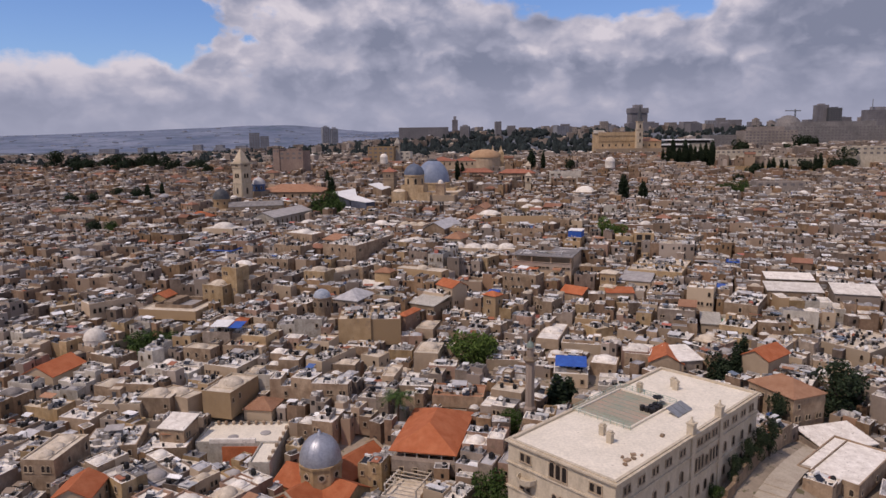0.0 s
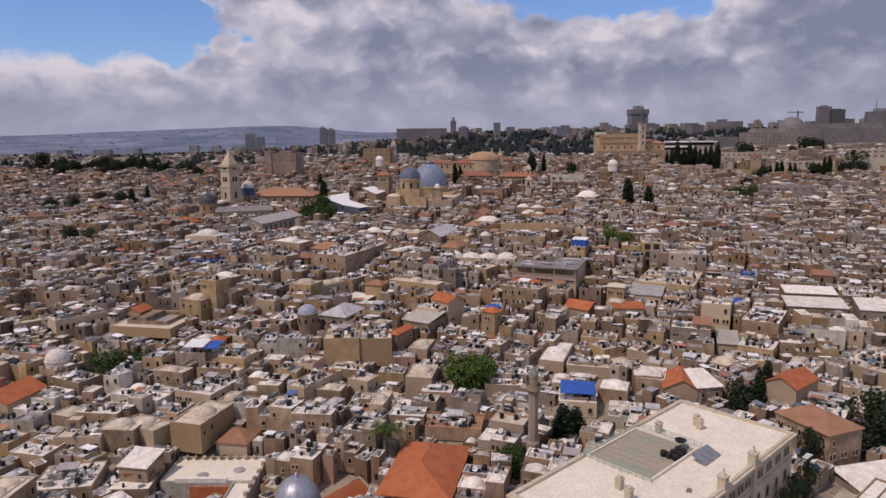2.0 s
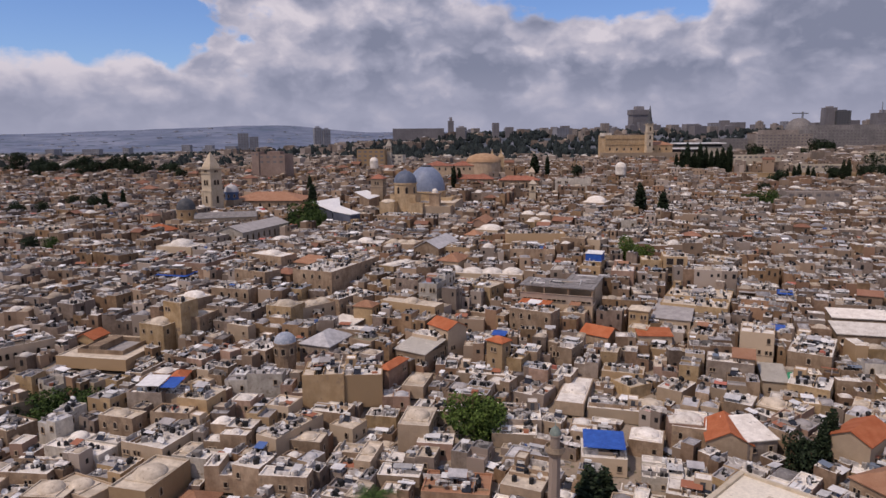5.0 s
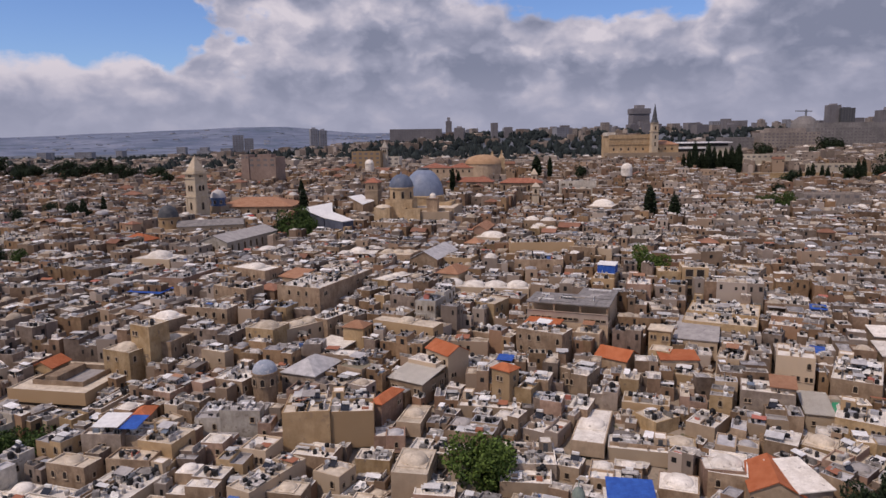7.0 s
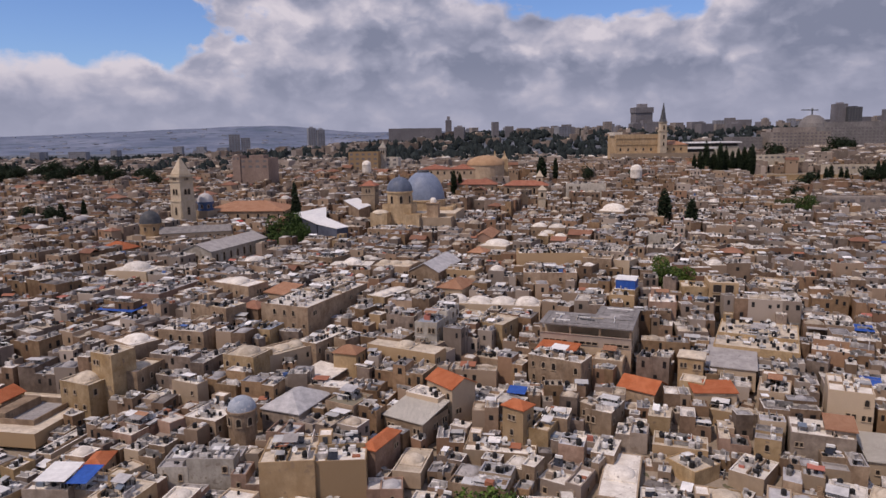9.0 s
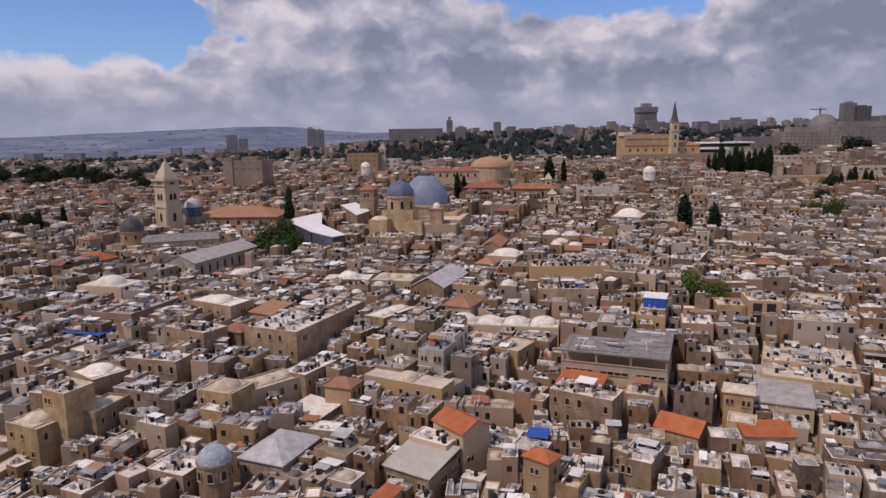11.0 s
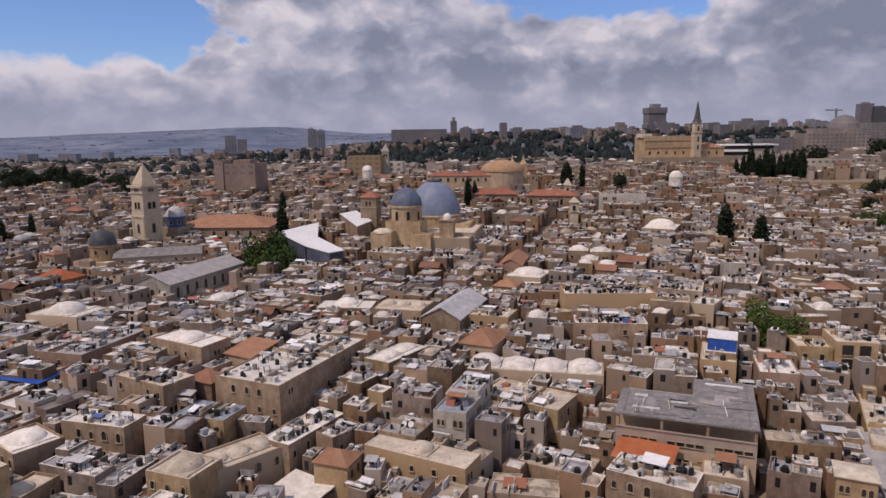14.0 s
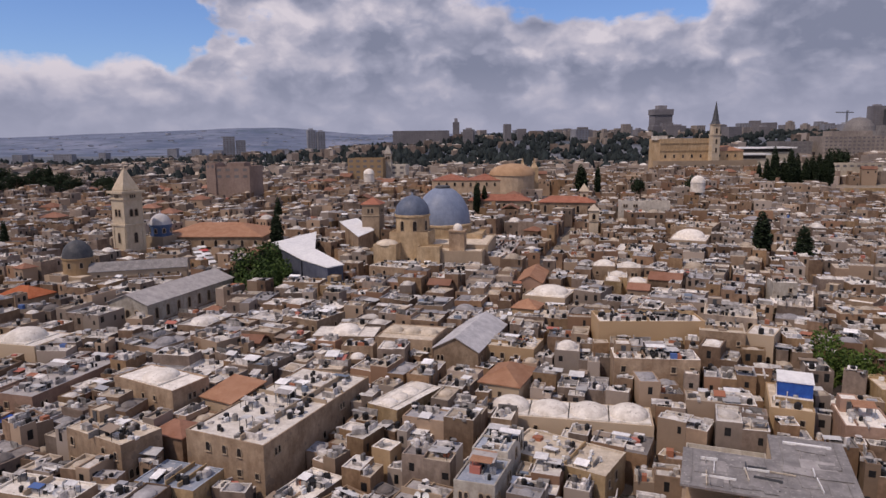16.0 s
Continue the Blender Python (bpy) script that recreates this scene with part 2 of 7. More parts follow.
material("bark", (0.10, 0.07, 0.05), (0.16, 0.12, 0.09), scale=2.0, fine=8.0)
material("paving", (0.26, 0.215, 0.165), (0.36, 0.30, 0.24), scale=0.15, fine=1.5, spots=(0.5, 0.60, (0.13, 0.12, 0.07)))
# blue-grey of distance haze put into the land's base colour
material("hazed_land", (0.07, 0.09, 0.115), (0.18, 0.19, 0.215), scale=0.012, fine=0.08, bump=0.0)
material("roof_o_far", (0.26, 0.12, 0.075), (0.33, 0.175, 0.12), scale=0.2, fine=2.0, island=0.3)
# bluish haze of the far ridge painted into these hill colours
material("hazed_hill", (0.10, 0.135, 0.215), (0.225, 0.255, 0.345), scale=0.0045, fine=0.03, bump=0.0, spots=(0.012, 0.58, (0.085, 0.12, 0.17)))
FW = dict(scale=0.15, fine=1.2, island=0.35, bump=0.2, streak=0.4)
material("stone_far", (0.195, 0.125, 0.085), (0.325, 0.228, 0.158), c3=(0.40, 0.30, 0.218), **FW)
material("stone_far_grey", (0.185, 0.14, 0.115), (0.315, 0.252, 0.208), c3=(0.41, 0.345, 0.295), **FW)
material("stone_far_warm", (0.24, 0.148, 0.086), (0.38, 0.26, 0.155), c3=(0.31, 0.185, 0.122), **FW)
FR = dict(scale=0.45, fine=2.2, island=0.22, bump=0.1)
material("roof_far_white", (0.56, 0.52, 0.475), (0.86, 0.825, 0.775), spots=(1.1, 0.64, (0.40, 0.36, 0.33)), **FR)
material("roof_far_cream", (0.38, 0.315, 0.245), (0.58, 0.50, 0.405), spots=(1.0, 0.64, (0.34, 0.28, 0.22)), **FR)
material("roof_far_grey", (0.28, 0.27, 0.28), (0.44, 0.43, 0.44), spots=(1.0, 0.64, (0.28, 0.27, 0.27)), **FR)
material("roof_far_dark", (0.15, 0.135, 0.13), (0.27, 0.245, 0.23), **FR)
# skyline windows paled and walls greyed: haze mixed into both base colours
material("window_far", (0.15, 0.14, 0.145), (0.20, 0.185, 0.185), scale=0.2, fine=1.0, bump=0.0)
material("concrete_far", (0.21, 0.20, 0.215), (0.30, 0.285, 0.30), scale=0.05, fine=0.6, island=0.3, bump=0.0)
material("junk", (0.30, 0.28, 0.27), (0.74, 0.71, 0.68), scale=0.8, fine=4.0, island=0.75, bump=0.1)
material("sheet_mix", (0.62, 0.62, 0.63), (0.88, 0.88, 0.87), scale=0.4, fine=3.0, island=0.5, rough=0.6, bump=0.1)


def tone_material():
    """Sheets in a few colours, picked piece by piece."""
    m = material("sheet_tone", (0.5, 0.5, 0.5), (0.6, 0.6, 0.6), rough=0.6, bump=0.0)
    N, L = m.node_tree.nodes, m.node_tree.links
    geo = N.new("ShaderNodeNewGeometry")
    r = N.new("ShaderNodeValToRGB")
    r.color_ramp.interpolation = "CONSTANT"
    cols = ((0.0, (0.35, 0.14, 0.08)), (0.27, (0.08, 0.15, 0.36)), (0.30, (0.28, 0.22, 0.17)), (0.62, (0.36, 0.37, 0.40)), (0.8, (0.16, 0.20, 0.26)), (0.92, (0.45, 0.16, 0.12)))
    while len(r.color_ramp.elements) < len(cols):
        r.color_ramp.elements.new(0.5)
    for e, (p, c) in zip(r.color_ramp.elements, cols):
        e.position, e.color = p, (*c, 1)
    L.new(geo.outputs["Random Per Island"], r.inputs[0])
    L.new(r.outputs[0], N["Principled BSDF"].inputs["Base Color"])


tone_material()
ROOFMAT = {k: "roof_" + k for k in ("w", "c", "g", "lg", "dk", "ol", "o", "br", "st", "bl")}


# ---------------- mesh helpers ----------------
class Shape:
    """Collects faces of one mesh."""

    def __init__(self):
        self.v, self.f, self.m = [], [], []

    def poly(self, pts, mat=0):
        k = len(self.v)
        self.v.extend(tuple(p) for p in pts)
        self.f.append(tuple(range(k, k + len(pts))))
        self.m.append(mat)

    def faces(self, pts, fs, mats):
        k = len(self.v)
        self.v.extend(tuple(p) for p in pts)
        for q, mm in zip(fs, mats):
            self.f.append(tuple(k + a for a in q))
            self.m.append(mm)

    def box(self, x, y, z, sx, sy, sz, rot=0.0, mat=0, top=None, lean=0.0):
        """A box on the level z, centred at x, y, turned by rot radians; lean narrows its top."""
        c, s = math.cos(rot), math.sin(rot)
        pts = []
        for zz, q in ((z, 1.0), (z + sz, 1.0 - lean)):
            for ax, ay in ((-1, -1), (1, -1), (1, 1), (-1, 1)):
                px, py = ax * sx / 2 * q, ay * sy / 2 * q
                pts.append((x + px * c - py * s, y + px * s + py * c, zz))
        t = mat if top is None else top
        self.faces(pts, ((0, 1, 5, 4), (1, 2, 6, 5), (2, 3, 7, 6), (3, 0, 4, 7), (4, 5, 6, 7), (3, 2, 1, 0)), (mat, mat, mat, mat, t, mat))

    def tray(self, x, y, z0, z1, sx, sy, rot, rim, dip, mat=0, top=1, jit=0.0, rng=random, cope=None):
        """A walled block with an upstand of width rim round a sunken top."""
        c, s = math.cos(rot), math.sin(rot)
        pts = []
        jz = [rng.uniform(-jit, jit) for _ in range(4)]
        for zz, ins, use in ((z0, 0, 0), (z1, 0, 1), (z1, rim, 1), (z1 - dip, rim, 0)):
            for q, (ax, ay) in enumerate(((-1, -1), (1, -1), (1, 1), (-1, 1))):
                px, py = ax * (sx / 2 - ins), ay * (sy / 2 - ins)
                pts.append((x + px * c - py * s, y + px * s + py * c, zz + jz[q] * use))
        fs, ms = [], []
        for ring in (0, 4, 8):
            for q in range(4):
                n = (q + 1) % 4
                fs.append((ring + q, ring + n, ring + 4 + n, ring + 4 + q))
                ms.append(mat if ring == 0 or cope is None else cope)
        fs.append((12, 13, 14, 15))
        ms.append(top)
        self.faces(pts, fs, ms)

    def lathe(self, x, y, prof, n=16, mat=0, rot=0.0, sx=1.0, sy=1.0, cap=True):
        """A turned body from (radius, z) pairs, from the bottom to the top."""
        pts, fs, ms = [], [], []
        for r, z in prof:
            for q in range(n):
                a = rot + 2 * math.pi * q / n
                pts.append((x + r * sx * math.cos(a), y + r * sy * math.sin(a), z))
        for k in range(len(prof) - 1):
            for q in range(n):
                p = (q + 1) % n
                fs.append((k * n + q, k * n + p, (k + 1) * n + p, (k + 1) * n + q))
                ms.append(mat)
        if cap:
            k = (len(prof) - 1) * n
            fs.append(tuple(range(k, k + n)))
            ms.append(mat)
        self.faces(pts, fs, ms)

    def cap_dome(self, x, y, z, r, h, n=16, rings=5, mat=0, sx=1.0, sy=1.0):
        prof = []
        for k in range(rings + 1):
            a = math.pi / 2 * k / rings
            prof.append((max(r * math.cos(a), 0.02), z + h * math.sin(a)))
        self.lathe(x, y, prof, n, mat, 0.0, sx, sy)

    def mesh(self, name, mats, smooth=False):
        me = bpy.data.meshes.new(name)
        me.from_pydata(self.v, [], self.f)
        for q in mats:
            me.materials.append(MATS[q])
        me.polygons.foreach_set("material_index", self.m)
        if smooth:
            me.polygons.foreach_set("use_smooth", [True] * len(self.f))
        me.update()
        return me


def part(name, sh, mats, parent=None, label="", smooth=False):
    ob = new(name, sh if isinstance(sh, bpy.types.Mesh) else sh.mesh(name, mats, smooth))
    if parent is not None:
        ob.parent = parent
    if label:
        ob["label"] = label
    return ob


def thing(name, x, y, z, rot, label, category, group="", kind=""):
    ob = new(name)
    ob.empty_display_size = 1.0
    ob.matrix_world = pose(x, y, z, 0, 0, rot)
    return tagged(ob, label, category, group, kind)


def smooth01(a, lo, hi):
    q = min(max((a - lo) / (hi - lo), 0.0), 1.0)
    return q * q * (3 - 2 * q)


def roof_level(x, y):
    """The usual height of the roofs over the plan."""
    s = min(y, 700) - 250
    return 17.5 + 0.142 * s - 0.00015 * s * s - 4.0 * smooth01(y, 310, 420)


def church_dip(x, y):
    """Hollows: round the terrace house, where the silver-domed church stands, before a tall plain wall and before the long church."""
    a = 7.5 * math.exp(-(((x + 48) / 16) ** 2 + ((y - 154) / 13) ** 2))
    a += 6.5 * math.exp(-(((x + 76) / 22) ** 2 + ((y - 362) / 17) ** 2))
    return a + 8.5 * math.exp(-(((x + 22) / 22) ** 2 + ((y - 134) / 20) ** 2)) + 5.0 * math.exp(-(((x + 17) / 16) ** 2 + ((y - 191) / 11) ** 2))


def ground_z(x, y):
    g = roof_level(x, max(y, 60)) - 7.0
    g += 11.5 * math.exp(-(((x - 62) / 34) ** 2 + ((y - 118) / 34) ** 2))
    g -= church_dip(x, y)
    far = smooth01(y, 700, 1500)
    g += far * (32 * smooth01(x, -350, 250) - 14 * smooth01(-x, 150, 700))
    return g

# ---------------- ground and distance ----------------
def axis_steps(a, b, fine_a, fine_b, fine, coarse):
    out, q = [], a
    while q < b:
        out.append(q)
        q += fine if fine_a <= q < fine_b else coarse
    out.append(b)
    return out


def far_height(x, y):
    """Land behind the city: a valley, wooded slopes and a long ridge."""
    z = ground_z(x, y)
    if y > 1500:
        r = smooth01(y, 2300, 4300)
        ridge = 136 - 52 * smooth01(-x, 700, 3000) - 46 * smooth01(x, -900, -250)
        ridge += 9 * noise.noise((x * 0.0016, 3.0, 0)) + 4 * noise.noise((x * 0.006, 8.0, 0))
        z = z + (ridge - z) * r
        z += 10 * noise.noise((x * 0.003, y * 0.003, 1.0)) * smooth01(y, 1500, 2200)
    return z


gx = axis_steps(-3600, 3600, -200, 200, 12, 60)
gy = axis_steps(-150, 4820, 0, 700, 10, 55)
gs = Shape()
gs.v = [(x, y, far_height(x, y)) for y in gy for x in gx]
nx = len(gx)
for j in range(len(gy) - 1):
    for i in range(nx - 1):
        gs.f.append((j * nx + i, j * nx + i + 1, (j + 1) * nx + i + 1, (j + 1) * nx + i))
        # beyond 700 m and 2300 m the materials carry haze in their colour
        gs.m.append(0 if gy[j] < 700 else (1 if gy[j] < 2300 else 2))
ground = part("ground", gs, ("paving", "hazed_land", "hazed_hill"), smooth=True)
tagged(ground, "stone paved ground rising to wooded hills far off", "ground", kind="structure")

# ---------------- windows ----------------
def window_mesh(kind):
    s, g = Shape(), Shape()

    def opening(x, w, h, arch):
        top = [(x + w / 2, h), (x - w / 2, h)]
        if arch:
            top = [(x + w / 2 * math.cos(a), h - w / 2 + w / 2 * math.sin(a)) for a in [math.pi * q / 6 for q in range(7)]]
        ring = [(x - w / 2, 0), (x + w / 2, 0)] + top
        g.poly([(px, -0.03, pz) for px, pz in ring], 1)
        o = 0.16
        out = []
        for px, pz in ring:
            out.append((x + (px - x) * (1 + 2 * o / w), -0.14, -0.05 if pz == 0 else h / 2 + (pz - h / 2) * (1 + 2 * o / h)))
        inn = [(px, -0.14, pz) for px, pz in ring]
        n = len(ring)
        for q in range(n):
            p = (q + 1) % n
            s.poly([inn[q], out[q], out[p], inn[p]], 0)
            s.poly([out[q], (out[q][0], 0, out[q][2]), (out[p][0], 0, out[p][2]), out[p]], 0)
            s.poly([inn[p], (inn[p][0], -0.03, inn[p][2]), (inn[q][0], -0.03, inn[q][2]), inn[q]], 0)
        s.box(x, -0.12, -0.16, w + 0.5, 0.24, 0.12)

    if kind == "rect":
        opening(0, 0.95, 1.35, False)
    elif kind == "arch":
        opening(0, 1.0, 1.8, True)
    elif kind == "pair":
        opening(-0.62, 0.8, 1.6, True)
        opening(0.62, 0.8, 1.6, True)
    elif kind == "twin":
        opening(-0.6, 0.75, 1.3, False)
        opening(0.6, 0.75, 1.3, False)
    elif kind == "triple":
        for q in (-1.15, 0, 1.15):
            opening(q, 0.85, 2.4, True)
    elif kind == "tall":
        opening(0, 1.3, 3.4, True)
    elif kind == "loggia":
        opening(0, 2.3, 2.3, False)
    elif kind == "wide":
        opening(0, 2.4, 1.3, False)
    j = Shape()
    j.faces(s.v, s.f, s.m)
    j.faces(g.v, g.f, g.m)
    g.m = [0] * len(g.m)
    return j.mesh("window", ("frame_stone", "glass_dark")), s.mesh("window", ("frame_stone",)), g.mesh("pane", ("glass_dark",))


WIN = {k: window_mesh(k) for k in ("rect", "arch", "pair", "twin", "triple", "tall", "wide", "loggia")}
FACES = {"front": (0, -1, 0), "right": (1, 0, 90), "back": (0, 1, 180), "left": (-1, 0, -90)}


def put_window(parent, kind, face, u, z, w, d, scale=1.0, panes=True):
    """A window on one face of a block w by d; u runs along the face from its middle."""
    ax, ay, turn = FACES[face]
    x = ax * w / 2 if ax else (u if face == "front" else -u)
    y = ay * d / 2 if ay else (u if face == "right" else -u)
    ob = part("window", WIN[kind][1 if panes else 0], (), parent)
    ob.matrix_basis = pose(x, y, z, 0, 0, turn) @ Matrix.Diagonal((scale, 1, scale, 1))
    if panes:
        part("pane", WIN[kind][2], (), ob)
    return ob


DOOR = Shape()
DOOR.box(0, -0.06, 0, 0.95, 0.12, 2.05, mat=0)
DOOR.box(0, -0.05, 2.05, 1.2, 0.2, 0.14, mat=1)
DOOR = DOOR.mesh("door", ("slate", "frame_stone"))

# ---------------- houses ----------------
rng = random.Random(7)
HZ = []             # roof heights of the named houses: x, y, height over the usual level
ROOFS = []          # flat roofs on which things may stand: x, y, z, w, d, rot
FOOT = []           # footprints in the plan: x, y, w, d, rot
WALLWORD = {"b": "beige", "y": "yellowish", "g": "greyish", "p": "pinkish", "w": "whitewashed"}
ROOFWORD = {"w": "whitewashed", "c": "cream plastered", "g": "grey", "lg": "pale grey sheet", "dk": "dark grey weathered", "ol": "olive brown",
            "o": "orange tiled", "br": "brown tiled", "st": "ribbed pale sheet", "bl": "bluish grey coated"}
KINDWORD = {"flat": "flat roof", "dome": "shallow domed roof", "dome3": "many-domed roof", "gable": "pitched roof", "hip": "hipped roof",
            "tile": "pitched roof", "shed": "lean-to roof", "pyr": "low pyramid roof", "court": "courtyard roof", "deck": "gallery roof"}


def pitched(s, w, d, z, rise, over, kind, mat=0, th=0.22):
    """A pitched roof on a block; its slopes have thickness and overhang the walls."""
    W, D = w / 2 + over, d / 2 + over
    drop = -0.12
    if kind in ("hip", "pyr"):
        if kind == "pyr" or abs(w - d) < 0.6:
            rid = [(0, 0), (0, 0)]
        elif w > d:
            rid = [(-(w - d) / 2, 0), ((w - d) / 2, 0)]
        else:
            rid = [(0, -(d - w) / 2), (0, (d - w) / 2)]
        if w > d or kind == "pyr" or abs(w - d) < 0.6:
            quads = [((-W, -D), (W, -D), rid[1], rid[0]), ((W, D), (-W, D), rid[0], rid[1]), ((-W, D), (-W, -D), rid[0], None), ((W, -D), (W, D), rid[1], None)]
        else:
            quads = [((W, -D), (W, D), rid[1], rid[0]), ((-W, D), (-W, -D), rid[0], rid[1]), ((-W, -D), (W, -D), rid[0], None), ((W, D), (-W, D), rid[1], None)]
        for e0, e1, r1, r0 in quads:
            up = [(*e0, z + drop + th), (*e1, z + drop + th), (*r1, z + rise + th)] + ([(*r0, z + rise + th)] if r0 else [])
            s.poly(up, mat)
            s.poly([(a, b, c - th) for a, b, c in reversed(up)], mat)
            s.poly([(*e0, z + drop), (*e1, z + drop), (*e1, z + drop + th), (*e0, z + drop + th)], mat)
        return
    if kind == "shed":
        up = [(-W, -D, z + drop + th), (W, -D, z + drop + th), (W, D, z + rise + th), (-W, D, z + rise + th)]
        lo = [(a, b, c - th) for a, b, c in up]
        s.faces(up + lo, ((0, 1, 2, 3), (7, 6, 5, 4), (4, 5, 1, 0), (5, 6, 2, 1), (6, 7, 3, 2), (7, 4, 0, 3)), (mat,) * 6)
        return
    for sgn in (-1, 1):          # gable, ridge along the longer side
        if w > d:
            up = [(-W, sgn * D, z + drop + th), (W, sgn * D, z + drop + th), (W, 0, z + rise + th), (-W, 0, z + rise + th)]
        else:
            up = [(sgn * W, -D, z + drop + th), (sgn * W, D, z + drop + th), (0, D, z + rise + th), (0, -D, z + rise + th)]
        lo = [(a, b, c - th) for a, b, c in up]
        s.faces(up + lo, ((0, 1, 2, 3), (7, 6, 5, 4), (4, 5, 1, 0), (5, 6, 2, 1), (6, 7, 3, 2), (7, 4, 0, 3)), (mat,) * 6)


def house(x, y, z, w, d, rot, kind="flat", wall="b", roof="w", windows=2, extra=True):
    """A stone house whose roof lies at the height z, w wide along its front and d deep."""
    g = ground_z(x, y) - 0.4
    h = max(z - g, 3.2)
    label = f"{WALLWORD[wall]} limestone house with a {ROOFWORD[roof]} {KINDWORD[kind]}"
    e = thing("house", x, y, g, rot, label, "house", "old city houses")
    s = Shape()
    flat = kind in ("flat", "dome", "dome3", "court", "deck")
    if flat:
        rim, dip = (0.26, rng.uniform(0.16, 0.5))
        s.tray(0, 0, 0, h + dip * 0.5, w, d, 0, rim, dip, 0, 0, 0.10, rng, 1)
    else:
        s.box(0, 0, 0, w, d, h)
        rise = min(w, d) * (0.27 if kind in ("gable", "hip", "tile") else 0.16)
        if kind == "gable":      # gable walls
            if w > d:
                for q in (-1, 1):
                    s.poly([(q * w / 2, -d / 2, h), (q * w / 2, d / 2, h), (q * w / 2, 0, h + rise)], 0)
            else:
                for q in (-1, 1):
                    s.poly([(-w / 2, q * d / 2, h), (w / 2, q * d / 2, h), (0, q * d / 2, h + rise)], 0)
        if kind == "shed":
            s.box(0, d / 2 - 0.1, h, w, 0.2, rise)
    part("wall", s, ("stone_" + wall, ROOFMAT[roof] if flat and rng.random() < 0.6 else "stone_" + wall), e)
    r = Shape()
    rm = ROOFMAT[roof]
    if flat:
        zz = h - dip * 0.5
        r.box(0, 0, zz - 0.05, w - 0.58, d - 0.58, 0.12)
        if kind == "court":
            part("court_floor", _court(w, d, zz), ("stone_b", "roof_g"), e, "sunken court on the roof")
        part("roof", r, (rm,), e)
        if kind in ("dome", "dome3"):
            m = min(w, d) - 0.8
            if kind == "dome":
                spots = [(0, 0, m * 0.44)]
            else:
                n = max(2, min(4, int(max(w, d) / min(w, d) * 1.5 + 1.4)))
                L = max(w, d) - 1.0
                spots = []
                for q in range(n):
                    o = -L / 2 + L * (q + 0.5) / n
                    spots.append((o, 0, min(m, L / n) * 0.49) if w > d else (0, o, min(m, L / n) * 0.49))
            for px, py, rr in spots:
                ds = Shape()
                ds.box(px, py, zz, rr * 2.1, rr * 2.1, 0.35)
                ds.cap_dome(px, py, zz + 0.3, rr, rr * rng.uniform(0.38, 0.58), 18, 5)
                part("dome", ds, (rm,), e, smooth=False).data.polygons.foreach_set("use_smooth", [False] * 6 + [True] * (len(ds.f) - 6))
        elif kind == "flat":
            ROOFS.append((x, y, g + zz + 0.07, w - 0.9, d - 0.9, rot))
            if w * d > 55:
                dv = Shape()
                for _ in range(rng.randint(1, 3)):
                    if rng.random() < 0.5:
                        dv.box(rng.uniform(-0.3, 0.3) * w, 0, zz, 0.22, d - 0.7, rng.uniform(0.4, 1.1))
                    else:
                        dv.box(0, rng.uniform(-0.3, 0.3) * d, zz, w - 0.7, 0.22, rng.uniform(0.4, 1.1))
                part("dividing_wall", dv, ("stone_" + wall,), e)
            if extra and w * d > 60 and rng.random() < 0.45:
                a, b = rng.uniform(2.4, 3.6), rng.uniform(2.4, 3.4)
                hh = rng.uniform(2.1, 2.7)
                px, py = rng.choice((-1, 1)) * (w / 2 - a / 2 - 0.6), d / 2 - b / 2 - 0.6
                q = Shape()
                q.tray(px, py, zz, zz + hh, a, b, 0, 0.18, 0.2, 0, 1)
                room = part("roof_room", q, ("stone_" + wall, rm), e)
                dr = part("door", DOOR, (), room)
                dr.matrix_basis = pose(px, py - b / 2, zz + 0.07)
    else:
        pitched(r, w, d, h, rise, 0.35, kind if kind != "tile" else "hip")
        part("roof", r, (rm,), e)
    FOOT.append((x, y, w, d, rot))
    HZ.append((x, y, z - roof_level(x, y)))
    if windows:
        floors = max(1, min(3, int((h - 1.5) / 3.3)))
        for face, L in (("front", w), ("right", d)):
            n = max(1, min(5, int(L / 2.7)))
            for fl in range(min(floors, windows)):
                zz = h - 2.7 - fl * 3.3
                if zz < 0.9:
                    continue
                kd = rng.choice(("rect", "arch", "rect", "pair", "twin", "arch"))
                if L < 4.2 and kd in ("pair", "twin"):
                    kd = "rect"
                for q in range(n):
                    if rng.random() < 0.42:
                        continue
                    u = -L / 2 + L * (q + 0.5) / n + rng.uniform(-0.25, 0.25)
                    put_window(e, kd, face, u, zz + rng.uniform(-0.1, 0.1), w, d, rng.uniform(0.7, 0.95))
    return e


def _court(w, d, zz):
    s = Shape()
    s.tray(0, 0, zz + 0.07, zz + 1.3, w * 0.66, d * 0.6, 0, 0.3, 1.22, 0, 1)
    s.box(-w * 0.12, 0, zz + 0.08, w * 0.16, d * 0.5, 1.9)
    return s


house(-57.2, 275.5, 25.8, 14.6, 7.6, -32, "flat", "b", "c")
house(-30.3, 285.5, 25.9, 15.8, 33.6, -25, "flat", "b", "w")
house(-8.5, 291.3, 24.4, 7.1, 14.4, -36, "dome3", "y", "w")
house(6.7, 323.6, 26.4, 10.6, 23.8, -22, "gable", "b", "lg")
house(4.0, 262.4, 23.4, 6.4, 9.0, -23, "flat", "w", "bl")
house(7.4, 272.0, 24.0, 6.0, 10.0, -23, "flat", "w", "bl")
house(-83.5, 308.7, 24.3, 13.7, 26.6, -18, "flat", "p", "g")
house(-55.9, 293.8, 28.1, 16.6, 8.6, -31, "dome", "b", "w")
house(-41.7, 292.0, 25.4, 8.1, 8.7, -31, "shed", "b", "br")
house(64.2, 284.8, 25.9, 6.2, 7.5, -28, "flat", "y", "w")
